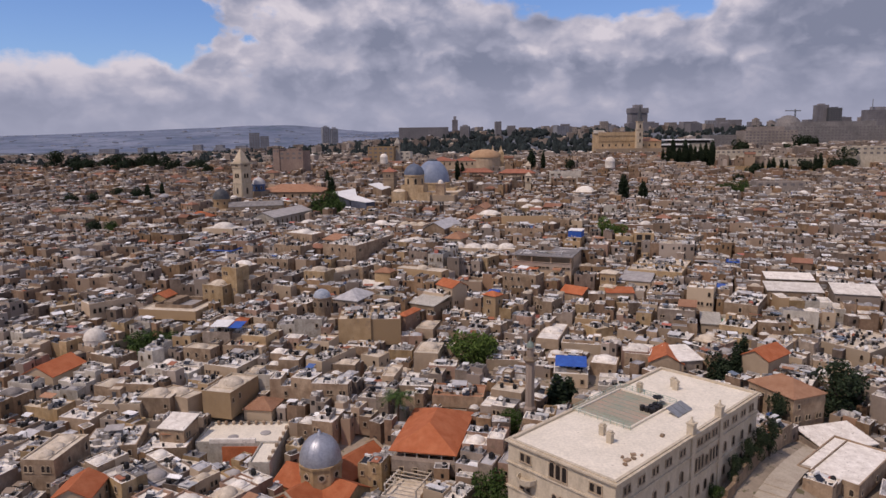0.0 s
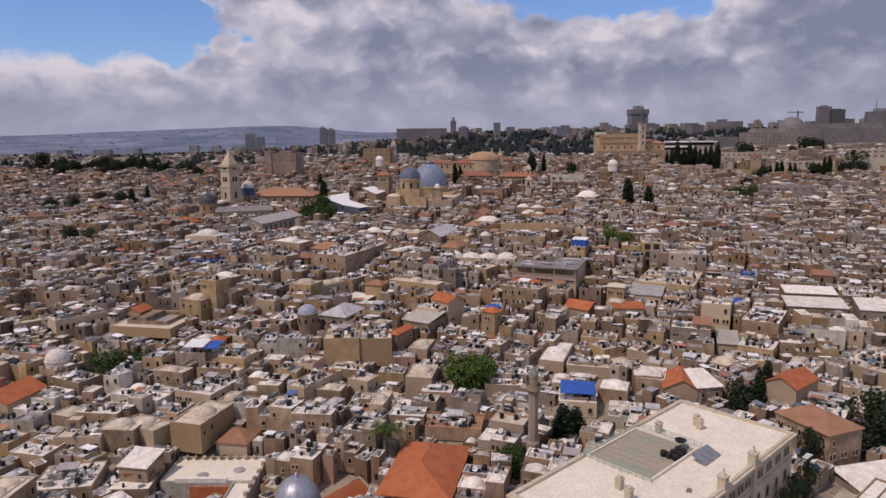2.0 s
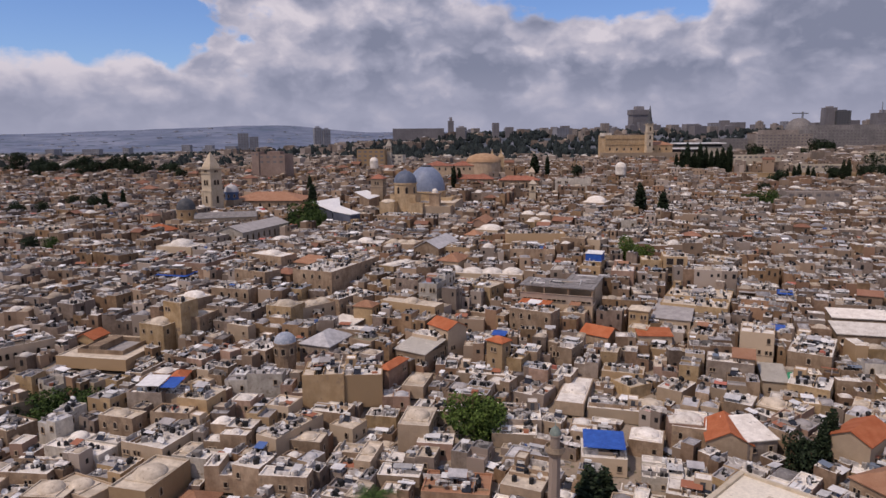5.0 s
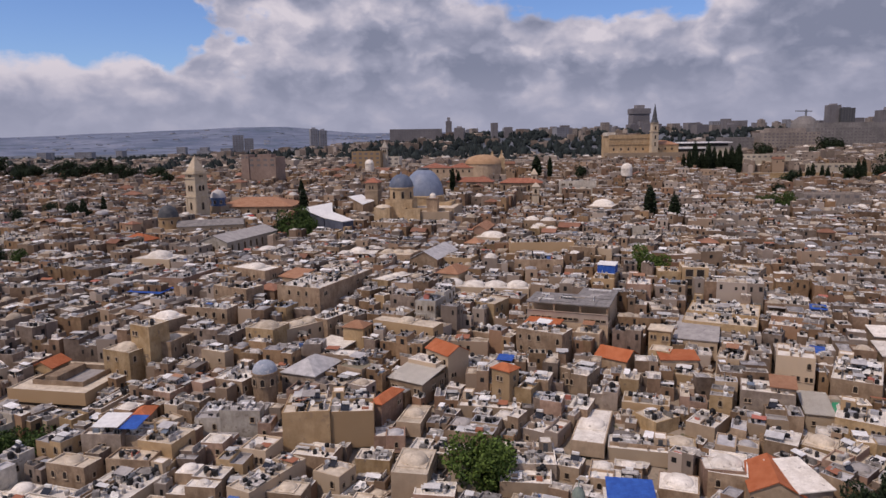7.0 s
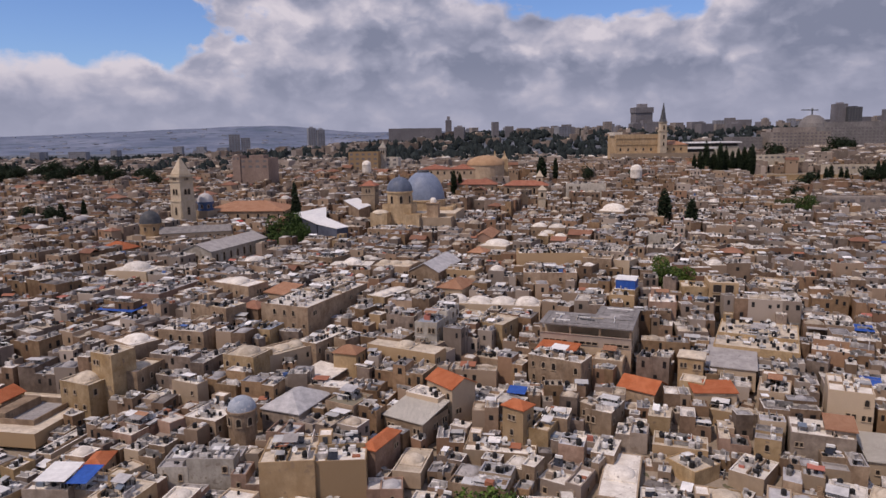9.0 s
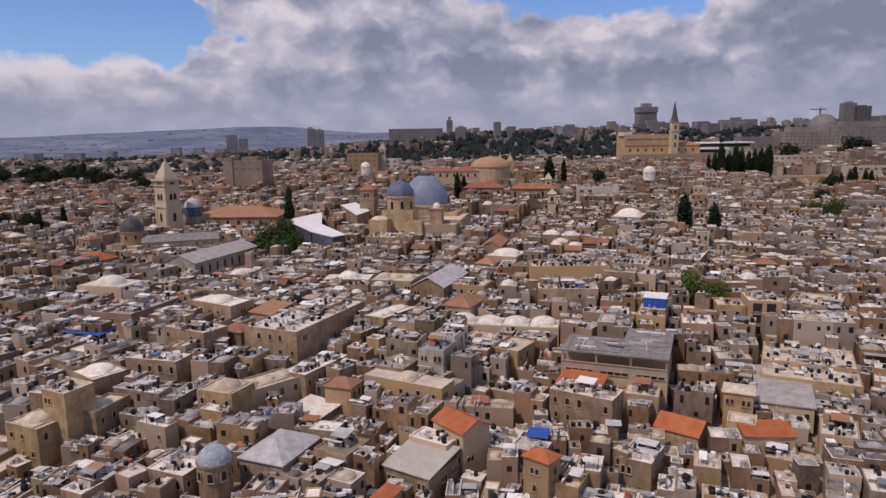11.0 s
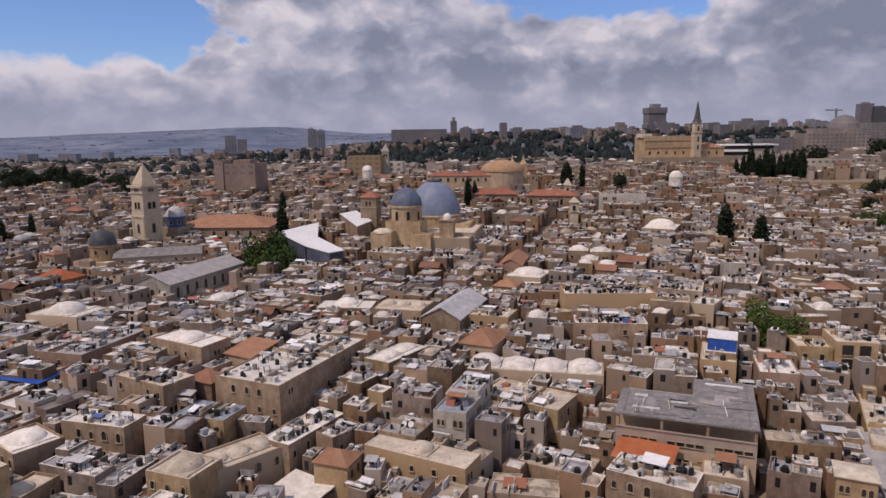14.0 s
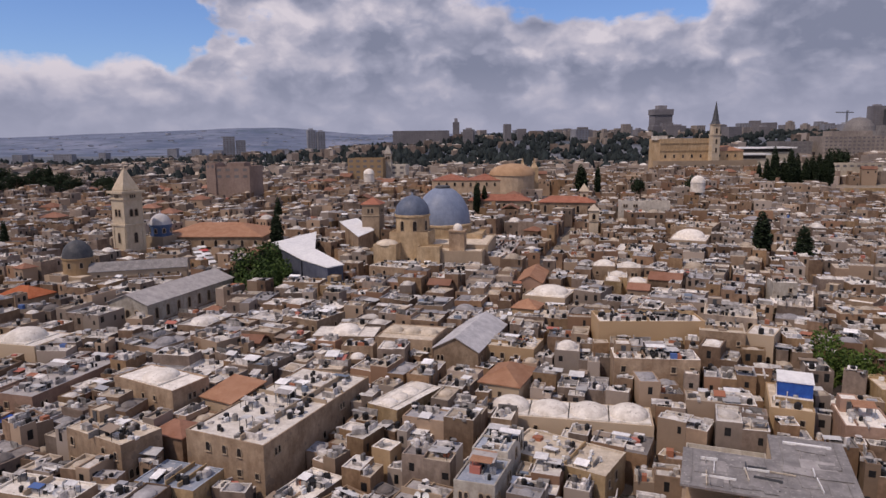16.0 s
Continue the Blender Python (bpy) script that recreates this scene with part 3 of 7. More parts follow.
house(24.8, 353.3, 26.1, 7.2, 7.2, -24, "tile", "y", "br")
house(31.6, 350.9, 25.0, 7.3, 16.0, -16, "flat", "b", "c")
house(57.0, 376.6, 30.0, 5.9, 12.1, -16, "dome", "y", "w")
house(27.3, 438.0, 29.8, 13.9, 50.4, -15, "flat", "p", "g")
house(-23.5, 326.7, 27.1, 15.1, 8.3, -8, "dome", "b", "w")
house(-7.7, 325.5, 27.0, 14.2, 12.6, -18, "dome3", "b", "c")
house(-19.8, 317.9, 26.6, 7.4, 4.4, -8, "flat", "b", "w")
house(30.6, 380.0, 29.0, 7.8, 20.0, -16, "gable", "p", "br")
house(99.2, 350.2, 28.2, 10.6, 23.1, -30, "flat", "g", "w")
house(-24.5, 307.2, 25.6, 6.0, 7.4, -9, "flat", "b", "c")
house(63.0, 314.0, 30.2, 9.6, 8.9, -21, "flat", "b", "c")
house(9.9, 283.9, 23.5, 3.7, 6.7, -19, "flat", "b", "w")
house(-11.4, 274.8, 21.9, 3.6, 3.8, -28, "flat", "y", "w")
house(-73.6, 257.4, 20.8, 10.8, 8.6, -38, "dome", "b", "w")
house(-72.2, 241.0, 23.2, 7.0, 6.7, -28, "flat", "y", "c")
house(-77.8, 239.1, 17.1, 9.6, 7.4, -26, "dome", "y", "c")
house(-67.2, 244.3, 18.1, 5.5, 9.9, -18, "dome", "b", "c")
house(-58.8, 238.3, 13.0, 6.4, 4.1, -28, "flat", "b", "w")
house(-53.6, 237.9, 16.4, 8.1, 3.3, -28, "flat", "b", "w")
house(-42.1, 247.3, 20.0, 9.0, 7.9, -23, "dome", "y", "c")
house(-61.7, 261.9, 22.4, 13.7, 6.0, -17, "flat", "b", "w")
house(-43.6, 267.0, 21.4, 11.0, 7.5, -20, "flat", "y", "bl", 2, False)
house(-44.3, 227.3, 13.4, 8.5, 11.4, -24, "flat", "b", "w")
house(-52.8, 223.5, 13.1, 4.1, 4.5, -34, "flat", "p", "w")
house(-59.7, 224.1, 12.9, 5.6, 6.0, -25, "flat", "p", "w")
house(-37.0, 253.7, 18.3, 8.5, 18.1, -47, "dome3", "b", "c")
house(-25.1, 264.1, 19.1, 6.5, 16.4, -31, "flat", "b", "w")
house(-18.2, 262.2, 19.0, 4.5, 8.0, -40, "flat", "b", "w")
house(-17.5, 252.2, 18.2, 6.4, 5.4, -21, "hip", "y", "br")
house(-2.9, 253.0, 18.9, 20.2, 6.0, -30, "dome", "y", "c")
house(-5.5, 262.0, 19.5, 7.7, 8.8, -27, "flat", "b", "g")
house(-23.6, 250.1, 13.3, 9.5, 6.0, -38, "shed", "b", "w")
house(-19.3, 236.4, 15.1, 5.7, 4.4, -15, "flat", "b", "w")
house(-15.3, 229.3, 14.5, 7.4, 8.0, -29, "flat", "b", "ol")
house(-27.4, 230.9, 13.5, 9.7, 13.0, -24, "hip", "g", "lg")
house(7.8, 233.1, 16.5, 9.1, 6.9, -53, "gable", "b", "o")
house(2.5, 231.3, 14.5, 8.8, 5.3, -35, "flat", "b", "w")
house(-0.2, 226.1, 12.2, 10.3, 10.1, -35, "shed", "b", "st")
house(21.9, 255.8, 14.7, 13.4, 8.2, -31, "flat", "b", "c")
house(35.3, 243.5, 18.5, 13.9, 7.2, -35, "flat", "b", "w")
house(48.7, 247.1, 16.6, 7.3, 6.0, -24, "flat", "b", "c")
house(36.4, 251.7, 17.5, 9.7, 6.2, -31, "shed", "b", "o")
house(21.4, 218.9, 16.1, 5.2, 4.1, -42, "hip", "y", "o")
house(15.4, 235.5, 12.1, 8.1, 9.0, -28, "flat", "b", "w")
house(30.6, 223.5, 12.1, 5.7, 6.7, -21, "flat", "b", "w")
house(23.2, 290.4, 20.8, 31.0, 9.4, -14, "dome3", "b", "w")
house(19.0, 274.5, 20.2, 18.2, 9.9, -35, "flat", "y", "c")
house(64.0, 286.0, 24.5, 7.4, 13.8, -24, "flat", "y", "c")
for hx, hy, hz_, hw, hd, hr in ((94.5, 287.0, 27.2, 8.4, 10.0, -14), (86.6, 289.5, 25.4, 7.6, 9.0, -14)):
    e = house(hx, hy, hz_, hw, hd, hr, "flat", "y", "c", 0, False)
    top = hz_ - (ground_z(hx, hy) - 0.4)
    for k in range(3):
        for u in (-1.9, 1.6):
            put_window(e, "loggia" if hw > 8 else "rect", "front", u, top - 3.0 - 3.2 * k, hw, hd, 1.0)
        put_window(e, "rect", "right", 0, top - 2.8 - 3.2 * k, hw, hd, 1.0)
house(116.2, 296.8, 23.5, 13.3, 16.1, -37, "flat", "b", "c")
house(80.7, 248.2, 15.4, 11.2, 17.9, -25, "shed", "b", "g")
house(67.7, 241.8, 18.5, 5.8, 5.5, -27, "pyr", "y", "c")
house(65.9, 236.2, 14.3, 5.5, 5.4, -29, "dome", "y", "c")
house(54.6, 238.8, 11.9, 9.0, 7.6, -41, "gable", "b", "o")
house(68.8, 232.1, 13.4, 9.6, 5.4, -6, "shed", "b", "o")
house(82.9, 230.7, 14.2, 6.8, 9.5, -30, "flat", "b", "w")
house(70.5, 228.9, 10.5, 5.5, 8.2, -32, "flat", "y", "c")
house(72.7, 277.5, 24.0, 7.8, 10.1, -19, "flat", "p", "w")
house(38.4, 226.9, 13.0, 4.1, 3.1, -50, "flat", "b", "c")
house(-89.7, 234.3, 9.6, 21.8, 21.3, -12, "court", "y", "c")
house(-99.0, 240.5, 12.6, 6.0, 7.0, -12, "gable", "y", "o")
house(-67.4, 203.9, 9.7, 8.8, 8.0, -5, "flat", "g", "w")
house(-53.8, 200.0, 9.5, 8.4, 7.9, -18, "flat", "y", "c")
house(-52.8, 193.5, 6.2, 5.1, 4.5, -1, "dome", "y", "c")
house(-70.2, 193.2, 7.4, 9.7, 4.8, -19, "dome", "b", "c")
house(-74.0, 224.0, 9.0, 4.5, 18.2, -16, "flat", "b", "w")
house(-62.8, 210.7, 10.3, 3.7, 6.5, 2, "hip", "b", "o")
house(-59.5, 222.7, 12.1, 5.3, 9.6, -25, "flat", "p", "w")
house(-24.6, 208.3, 12.6, 10.4, 11.0, 1, "flat", "y", "c", 0)
house(-15.0, 208.9, 12.0, 10.2, 10.6, 2, "flat", "y", "w", 0)
house(-7.3, 213.3, 11.8, 3.1, 9.9, -28, "tile", "p", "o")
house(-0.9, 212.0, 5.5, 5.8, 10.5, -15, "dome", "b", "c")
house(-0.7, 191.1, 6.4, 7.3, 11.1, -11, "dome", "b", "c")
house(-33.5, 198.8, 7.5, 6.3, 7.0, -19, "flat", "b", "w")
house(-30.2, 189.3, 5.7, 5.9, 16.2, -31, "flat", "b", "c")
house(-17.4, 193.6, 4.0, 6.6, 6.0, -29, "flat", "b", "c")
house(-9.4, 199.8, -1.5, 7.6, 5.2, -10, "flat", "y", "w")
house(17.5, 216.3, 6.2, 15.0, 7.7, -14, "flat", "b", "w")
house(26.3, 221.0, 11.7, 7.7, 10.4, -30, "flat", "y", "c")
house(39.7, 205.6, 4.6, 7.2, 19.0, -21, "dome", "b", "w")
house(56.9, 198.0, 5.2, 6.6, 6.4, -20, "dome", "y", "c")
house(55.3, 209.1, 3.6, 7.4, 7.2, -63, "flat", "y", "c")
house(47.7, 197.7, 3.2, 12.7, 6.3, -17, "flat", "b", "w")
house(23.5, 195.5, 3.0, 11.0, 10.2, -7, "flat", "g", "w")
house(39.1, 214.1, 8.5, 4.7, 7.8, -27, "flat", "b", "w")
house(55.3, 215.8, 7.9, 10.9, 6.9, -22, "flat", "y", "c")
house(54.1, 225.0, 11.0, 4.8, 6.2, -23, "flat", "y", "c")
house(60.9, 186.2, 6.3, 7.8, 5.8, -13, "dome", "p", "w")
house(82.6, 211.6, 12.4, 11.6, 9.0, -24, "flat", "g", "w", 2, False)
house(85.6, 210.2, 13.6, 5.2, 5.6, -24, "shed", "g", "br", 0)
house(95.4, 222.9, 17.2, 8.7, 10.9, -28, "flat", "b", "w")
house(98.7, 201.0, 9.4, 9.5, 9.3, -36, "flat", "y", "w")
house(92.8, 208.6, 8.8, 5.8, 11.6, -20, "shed", "b", "st")
house(68.4, 181.0, 5.5, 9.3, 11.5, -17, "gable", "b", "o")
house(72.9, 179.8, 6.5, 6.9, 10.4, 7, "shed", "g", "w")
house(85.8, 194.0, 6.5, 6.7, 7.6, -41, "dome", "y", "c")
house(77.9, 194.7, 7.7, 6.3, 7.5, -35, "flat", "b", "w")
house(109.6, 219.4, 13.0, 10.6, 19.0, -35, "flat", "b", "w")
house(7.5, 169.5, -2.2, 13.8, 8.9, -10, "flat", "b", "br")
house(-55.2, 170.7, 3.8, 8.5, 14.0, -17, "dome", "y", "c")
house(-46.0, 168.5, -1.5, 7.8, 8.0, -11, "hip", "b", "br")
house(-111.0, 185.9, 3.8, 10.1, 13.2, -13, "gable", "b", "o")
house(-102.7, 166.8, 0.6, 11.4, 6.2, -17, "flat", "y", "c")
house(-82.9, 133.4, 3.7, 7.5, 12.5, -6, "dome3", "b", "c")
house(-73.1, 123.3, -0.7, 7.7, 8.7, 3, "gable", "b", "o")
house(-77.9, 150.2, -1.6, 12.6, 11.9, 9, "flat", "b", "w")
house(-65.8, 153.0, -5.3, 11.3, 10.2, 1, "flat", "b", "w")
house(-82.5, 167.4, 1.3, 11.3, 8.3, -2, "flat", "b", "c")
house(-73.4, 167.2, 2.6, 9.1, 6.5, -7, "dome", "b", "c")
house(-90.5, 162.7, -2.1, 9.5, 9.4, -15, "flat", "b", "w")
house(-64.2, 155.1, -0.7, 6.8, 6.8, -12, "shed", "b", "w")
house(-103.3, 200.7, 7.3, 7.8, 12.0, -31, "flat", "b", "w")
house(89.6, 153.6, 6.4, 14.0, 10.4, -70, "tile", "b", "br")
house(97.2, 166.8, 4.6, 13.5, 19.3, -39, "flat", "y", "w")
house(131.2, 191.7, 6.6, 19.3, 22.7, -58, "flat", "b", "c")
house(93.3, 172.3, 8.8, 7.9, 11.9, -53, "gable", "b", "o")
house(22.0, 168.6, 2.8, 8.4, 11.5, -25, "flat", "b", "c")
house(62.5, 187.0, 6.0, 7.3, 10.4, -24, "dome", "b", "w")
house(93.4, 260.4, 17.4, 20.4, 27.8, -28, "flat", "y", "c")
house(130.5, 228.0, 14.2, 18.0, 8.5, -16, "shed", "b", "w")
house(134.0, 238.0, 16.2, 16.0, 7.0, -16, "shed", "b", "w")
house(149.0, 221.5, 14.4, 14.0, 10.0, -20, "shed", "g", "w")
house(154.7, 244.9, 15.8, 10.7, 14.9, -29, "flat", "b", "w")
house(43.9, 302.9, 27.7, 17.3, 7.2, -9, "flat", "b", "w")
house(54.1, 371.3, 29.6, 5.1, 9.0, -16, "dome", "y", "w")
house(60.9, 368.4, 29.6, 5.7, 9.0, -19, "dome", "b", "w")
house(-17.6, 423.0, 32.8, 11.2, 15.7, -9, "dome", "y", "c")
house(-10.4, 396.8, 30.8, 19.5, 18.1, -26, "flat", "b", "w")
house(3.8, 411.1, 30.9, 7.6, 10.6, -11, "flat", "y", "c")
house(70.3, 325.8, 30.9, 11.8, 12.2, -24, "flat", "g", "c")
house(72.3, 312.9, 29.5, 5.9, 9.0, -37, "flat", "b", "w")
house(116.5, 345.1, 28.3, 7.2, 10.1, -49, "flat", "b", "w")
house(33.8, 366.5, 26.9, 13.0, 15.4, -27, "dome", "b", "w")
house(52.3, 330.2, 31.4, 4.9, 9.0, -29, "flat", "b", "w")
house(74.2, 414.5, 32.1, 12.1, 16.9, -22, "flat", "y", "w")
house(113.7, 455.6, 35.2, 16.5, 23.0, -32, "flat", "b", "c")
house(101.7, 431.5, 33.3, 14.0, 19.6, -28, "dome", "b", "w")
house(134.6, 410.1, 31.7, 13.9, 19.5, -35, "flat", "b", "w")
house(112.6, 351.1, 28.6, 8.0, 11.3, -46, "flat", "b", "c")
house(-101.6, 328.7, 26.4, 16.9, 11.6, -17, "dome", "b", "w")
house(-33.7, 341.3, 27.8, 11.5, 11.4, -32, "flat", "b", "w")
house(16.4, 318.2, 26.3, 11.4, 9.1, -24, "flat", "y", "c")
house(13.0, 303.5, 23.6, 8.6, 12.1, -26, "hip", "b", "br")
house(42.3, 227.2, 12.0, 6.1, 8.7, -35, "flat", "b", "w")
house(66.5, 206.3, 7.1, 6.6, 9.2, -44, "flat", "b", "w")
house(52.9, 161.7, 2.7, 8.8, 7.0, -24, "flat", "b", "w")
house(51.2, 183.5, 4.1, 7.7, 7.4, -22, "dome", "b", "w")
house(3.4, 184.9, 3.6, 8.1, 5.7, -8, "flat", "p", "w")
house(-4.3, 173.4, 1.9, 9.0, 5.6, -10, "flat", "b", "w")
house(21.9, 188.7, 3.5, 10.2, 7.8, -10, "flat", "b", "w")
house(-58.5, 194.7, 7.7, 9.5, 5.7, -9, "flat", "b", "c")
house(-57.9, 187.7, 5.4, 11.4, 15.9, -22, "flat", "b", "w")
house(-25.5, 185.9, 4.1, 7.3, 5.0, -13, "dome", "b", "c")
house(-35.0, 173.4, 4.8, 6.5, 5.8, -21, "flat", "b", "w")
house(-27.3, 168.7, 4.4, 10.1, 4.1, -10, "flat", "b", "w")
house(-97.4, 192.9, 6.1, 12.9, 7.4, -27, "flat", "b", "w")
house(-81.8, 176.2, 3.4, 10.9, 7.3, -7, "flat", "b", "w")
house(-68.7, 169.3, 2.1, 12.2, 6.4, -27, "dome", "b", "c")
house(-89.3, 175.6, 2.6, 8.5, 5.9, -21, "dome", "b", "c")
house(-21.9, 199.4, 5.4, 9.3, 6.2, -18, "flat", "b", "w")
e = house(-115.5, 232.4, 13.6, 16.0, 8.4, 44, "flat", "b", "w", 0, False)
for u in (-6.4, -4.6, -2.6, -0.4, 3.2, 5.8):
    put_window(e, "arch", "front", u, 13.6 - (ground_z(-115.5, 232.4) - 0.4) - 3.4, 16.0, 8.4, 0.95)
house(-128.2, 221.8, 8.4, 18.0, 9.0, 44, "flat", "b", "c", 1, False)
FOOT.append((-106.5, 222.5, 17.0, 8.0, 44))
house(-133.0, 236.0, 10.5, 12.0, 9.0, 44, "flat", "y", "c", 1)
house(47.5, 319.4, 31.5, 24.0, 9.6, -4, "flat", "y", "w", 0)
house(89.2, 127.1, 0.0, 12.0, 21.0, -50, "flat", "b", "w", 2, False)
ROOFS.pop()
house(94.6, 139.5, -2.2, 14.0, 9.0, 12, "shed", "g", "w", 0)


house(98.4, 480.0, 43.5, 22.0, 9.0, -8, "flat", "w", "w", 2)
house(-186.0, 372.0, 29.0, 32.0, 15.0, 8, "flat", "w", "c", 1, False)
house(-43.0, 381.5, 28.6, 12.0, 7.0, -14, "flat", "b", "w")
house(-31.0, 376.0, 28.4, 10.0, 8.0, -18, "flat", "y", "c")
house(96.8, 351.5, 32.5, 6.5, 6.0, -12, "flat", "w", "w", 2)
house(54.6, 384.0, 31.8, 7.4, 7.4, -16, "dome", "b", "w", 1)
house(62.2, 382.0, 31.6, 7.4, 7.4, -16, "dome", "b", "w", 1)

house(-104.0, 403.5, 29.6, 31.0, 9.0, 16, "gable", "b", "dk", 1, False)
house(-102.5, 397.0, 27.2, 28.0, 4.6, 16, "flat", "b", "lg", 0, False)
house(-128.5, 376.5, 26.6, 13.0, 10.0, -20, "hip", "b", "o", 1)
house(40.0, 178.3, 3.4, 9.6, 9.2, -12, "flat", "b", "w", 1, False)

# ---------------- landmarks ----------------
def blocked(x, y, w, d, rot):
    FOOT.append((x, y, w, d, rot))


def hospice():
    """The large cream hospice with a flat roof terrace."""
    x, y, rot, w, d, zt = 41.4, 117.7, 42.0, 54.6, 22.6, 15.3
    zb = ground_z(x, y) - 7
    h = zt - zb
    e = thing("hospice", x, y, zb, rot, "large cream stone hospice with flat pale roof and arched windows", "building")
    blocked(x, y, w + 3, d + 3, rot)
    s = Shape()
    s.tray(0, 0, 0, h + 0.35, w, d, 0, 0.55, 0.55)
    part("wall", s, ("stone_hosp",), e)
    for zz, out, th in ((h - 0.25, 0.5, 0.35), (h - 4.3, 0.28, 0.3), (h - 9.0, 0.3, 0.35)):
        c = Shape()
        for q in (-1, 1):
            c.box(0, q * (d / 2 + out / 2), zz, w + 2 * out, out, th)
            c.box(q * (w / 2 + out / 2), 0, zz, out, d, th)
        part("cornice", c, ("stone_hosp",), e)
    r = Shape()
    r.box(0, 0, h - 0.25, w - 1.12, d - 1.12, 0.12)
    part("roof", r, ("roof_hosp",), e)
    k = Shape()
    k.tray(0.5, 4.4, h - 0.13, h + 0.35, 16.5, 12.6, 0, 0.35, 0.36, 0, 1)
    part("courtyard_roof", k, ("roof_hosp", "court_glass"), e, "brownish green netted roof over the courtyard")
    for q in range(9):
        c = Shape()
        c.box(-6.8 + q * 1.82, 4.4, h + 0.02, 0.06, 11.8, 0.06)
        part("glazing_bar", c, ("green_rail",), e)
    for sx, sy, ex, ey in ((-8.2, 10.9, 9.2, 10.9), (9.2, 10.9, 9.2, -2.2), (-8.2, 10.9, -8.2, -2.2)):
        rl = Shape()
        n = 9
        for q in range(n + 1):
            rl.box(sx + (ex - sx) * q / n, sy + (ey - sy) * q / n, h - 0.1, 0.07, 0.07, 1.3)
        for zz, th in ((1.15, 0.09), (0.75, 0.05), (0.4, 0.05)):
            rl.box((sx + ex) / 2, (sy + ey) / 2, h + zz, max(abs(ex - sx), 0.07), max(abs(ey - sy), 0.07), th)
        part("railing", rl, ("green_rail",), e)
    for px, py, sz in ((-19, -8.2, 1.2), (-17.6, -8.6, 0.8), (-18.6, -7.0, 0.6), (-16.4, -7.8, 0.9), (-6, -7.5, 1.0), (-20.6, -8.8, 0.7), (-15.6, -9.0, 0.5)):
        c = Shape()
        c.box(px, py, h - 0.13, sz, sz * 0.7, 0.35, px)
        part("rubble", c, ("stone_b",), e)
    for px, py in ((-15, -2.2), (-13.2, 0.6), (17.2, 2.2), (18.4, 3.4), (10.5, 7.0)):
        c = Shape()
        c.box(px, py, h - 0.13, 1.0, 1.0, 1.7)
        c.box(px, py, h + 1.57, 1.25, 1.25, 0.2)
        c.box(px, py, h + 1.77, 0.8, 0.8, 0.35)
        part("chimney", c, ("stone_hosp",), e)
    for px in (-1.8, 9.6):
        c = Shape()
        c.box(px, -d / 2 + 0.3, h - 0.2, 1.3, 1.3, 2.3)
        c.box(px, -d / 2 + 0.3, h + 2.1, 1.6, 1.6, 0.25)
        c.lathe(px, -d / 2 + 0.3, ((0.5, h + 2.35), (0.12, h + 3.1), (0.25, h + 3.3), (0.03, h + 3.6)), 8)
        part("pinnacle", c, ("stone_hosp",), e)
    for px in (-1.8, 9.6):
        c = Shape()
        c.box(px, -d / 2 - 0.18, 0, 1.2, 0.36, h)
        part("pilaster", c, ("stone_hosp",), e)
    dsh = Shape()
    dsh.lathe(6.6, 0.6, ((0.06, h - 0.1), (0.06, h + 1.2)), 6)
    dsh.lathe(6.6, 0.6, ((0.15, h + 1.2), (0.9, h + 1.45), (1.05, h + 1.75), (0.95, h + 1.7), (0.1, h + 1.35)), 14)
    part("satellite_dish", dsh, ("black_plastic",), e)
    for q in range(3):
        p = Shape()
        p.faces([(3.6 + q * 2.0, -5.6, h + 0.1), (5.4 + q * 2.0, -5.6, h + 0.1), (5.4 + q * 2.0, -3.0, h + 1.2), (3.6 + q * 2.0, -3.0, h + 1.2),
                 (3.6 + q * 2.0, -5.5, h), (5.4 + q * 2.0, -5.5, h), (5.4 + q * 2.0, -2.9, h + 1.1), (3.6 + q * 2.0, -2.9, h + 1.1)],
                ((0, 1, 2, 3), (7, 6, 5, 4), (4, 5, 1, 0), (5, 6, 2, 1), (6, 7, 3, 2), (7, 4, 0, 3)), (0,) * 6)
        part("solar_panel", p, ("metal_grey",), e)
    for q in range(7):
        t = Shape()
        a, b = 2.0 + (q % 3) * 1.5, -0.9 + (q // 3) * 1.1
        t.lathe(a, b, ((0.55, h - 0.1), (0.6, h + 0.9), (0.3, h + 1.1)), 10)
        part("water_tank", t, ("black_plastic",), e)
    us = [-24, -19.5, -15, -10.5, -5.5, 1.2, 4.2, 7.2, 12.2, 16, 20, 24]
    for q, u in enumerate(us):
        put_window(e, "twin", "front", u, h - 2.9, w, d)
        put_window(e, "triple" if q in (5, 7) else "arch", "front", u, h - 7.9, w, d, 1.1)
        put_window(e, "arch", "front", u, h - 12.9, w, d, 1.1)
    for u, kd in ((-7.6, "twin"), (0, "triple"), (7.2, "twin")):
        put_window(e, kd, "left", -u, h - 3.6 if kd == "triple" else h - 3.0, w, d, 1.15)
        put_window(e, "pair", "left", -u, h - 8.4, w, d, 1.15)
    b = Shape()
    b.lathe(-w / 2 - 0.1, 6.6, ((0.6, h - 7.4), (1.9, h - 6.4), (2.0, h - 5.4), (1.8, h - 5.4), (1.8, h - 6.2)), 14, cap=True)
    part("balcony", b, ("stone_hosp",), e, "rounded stone balcony")


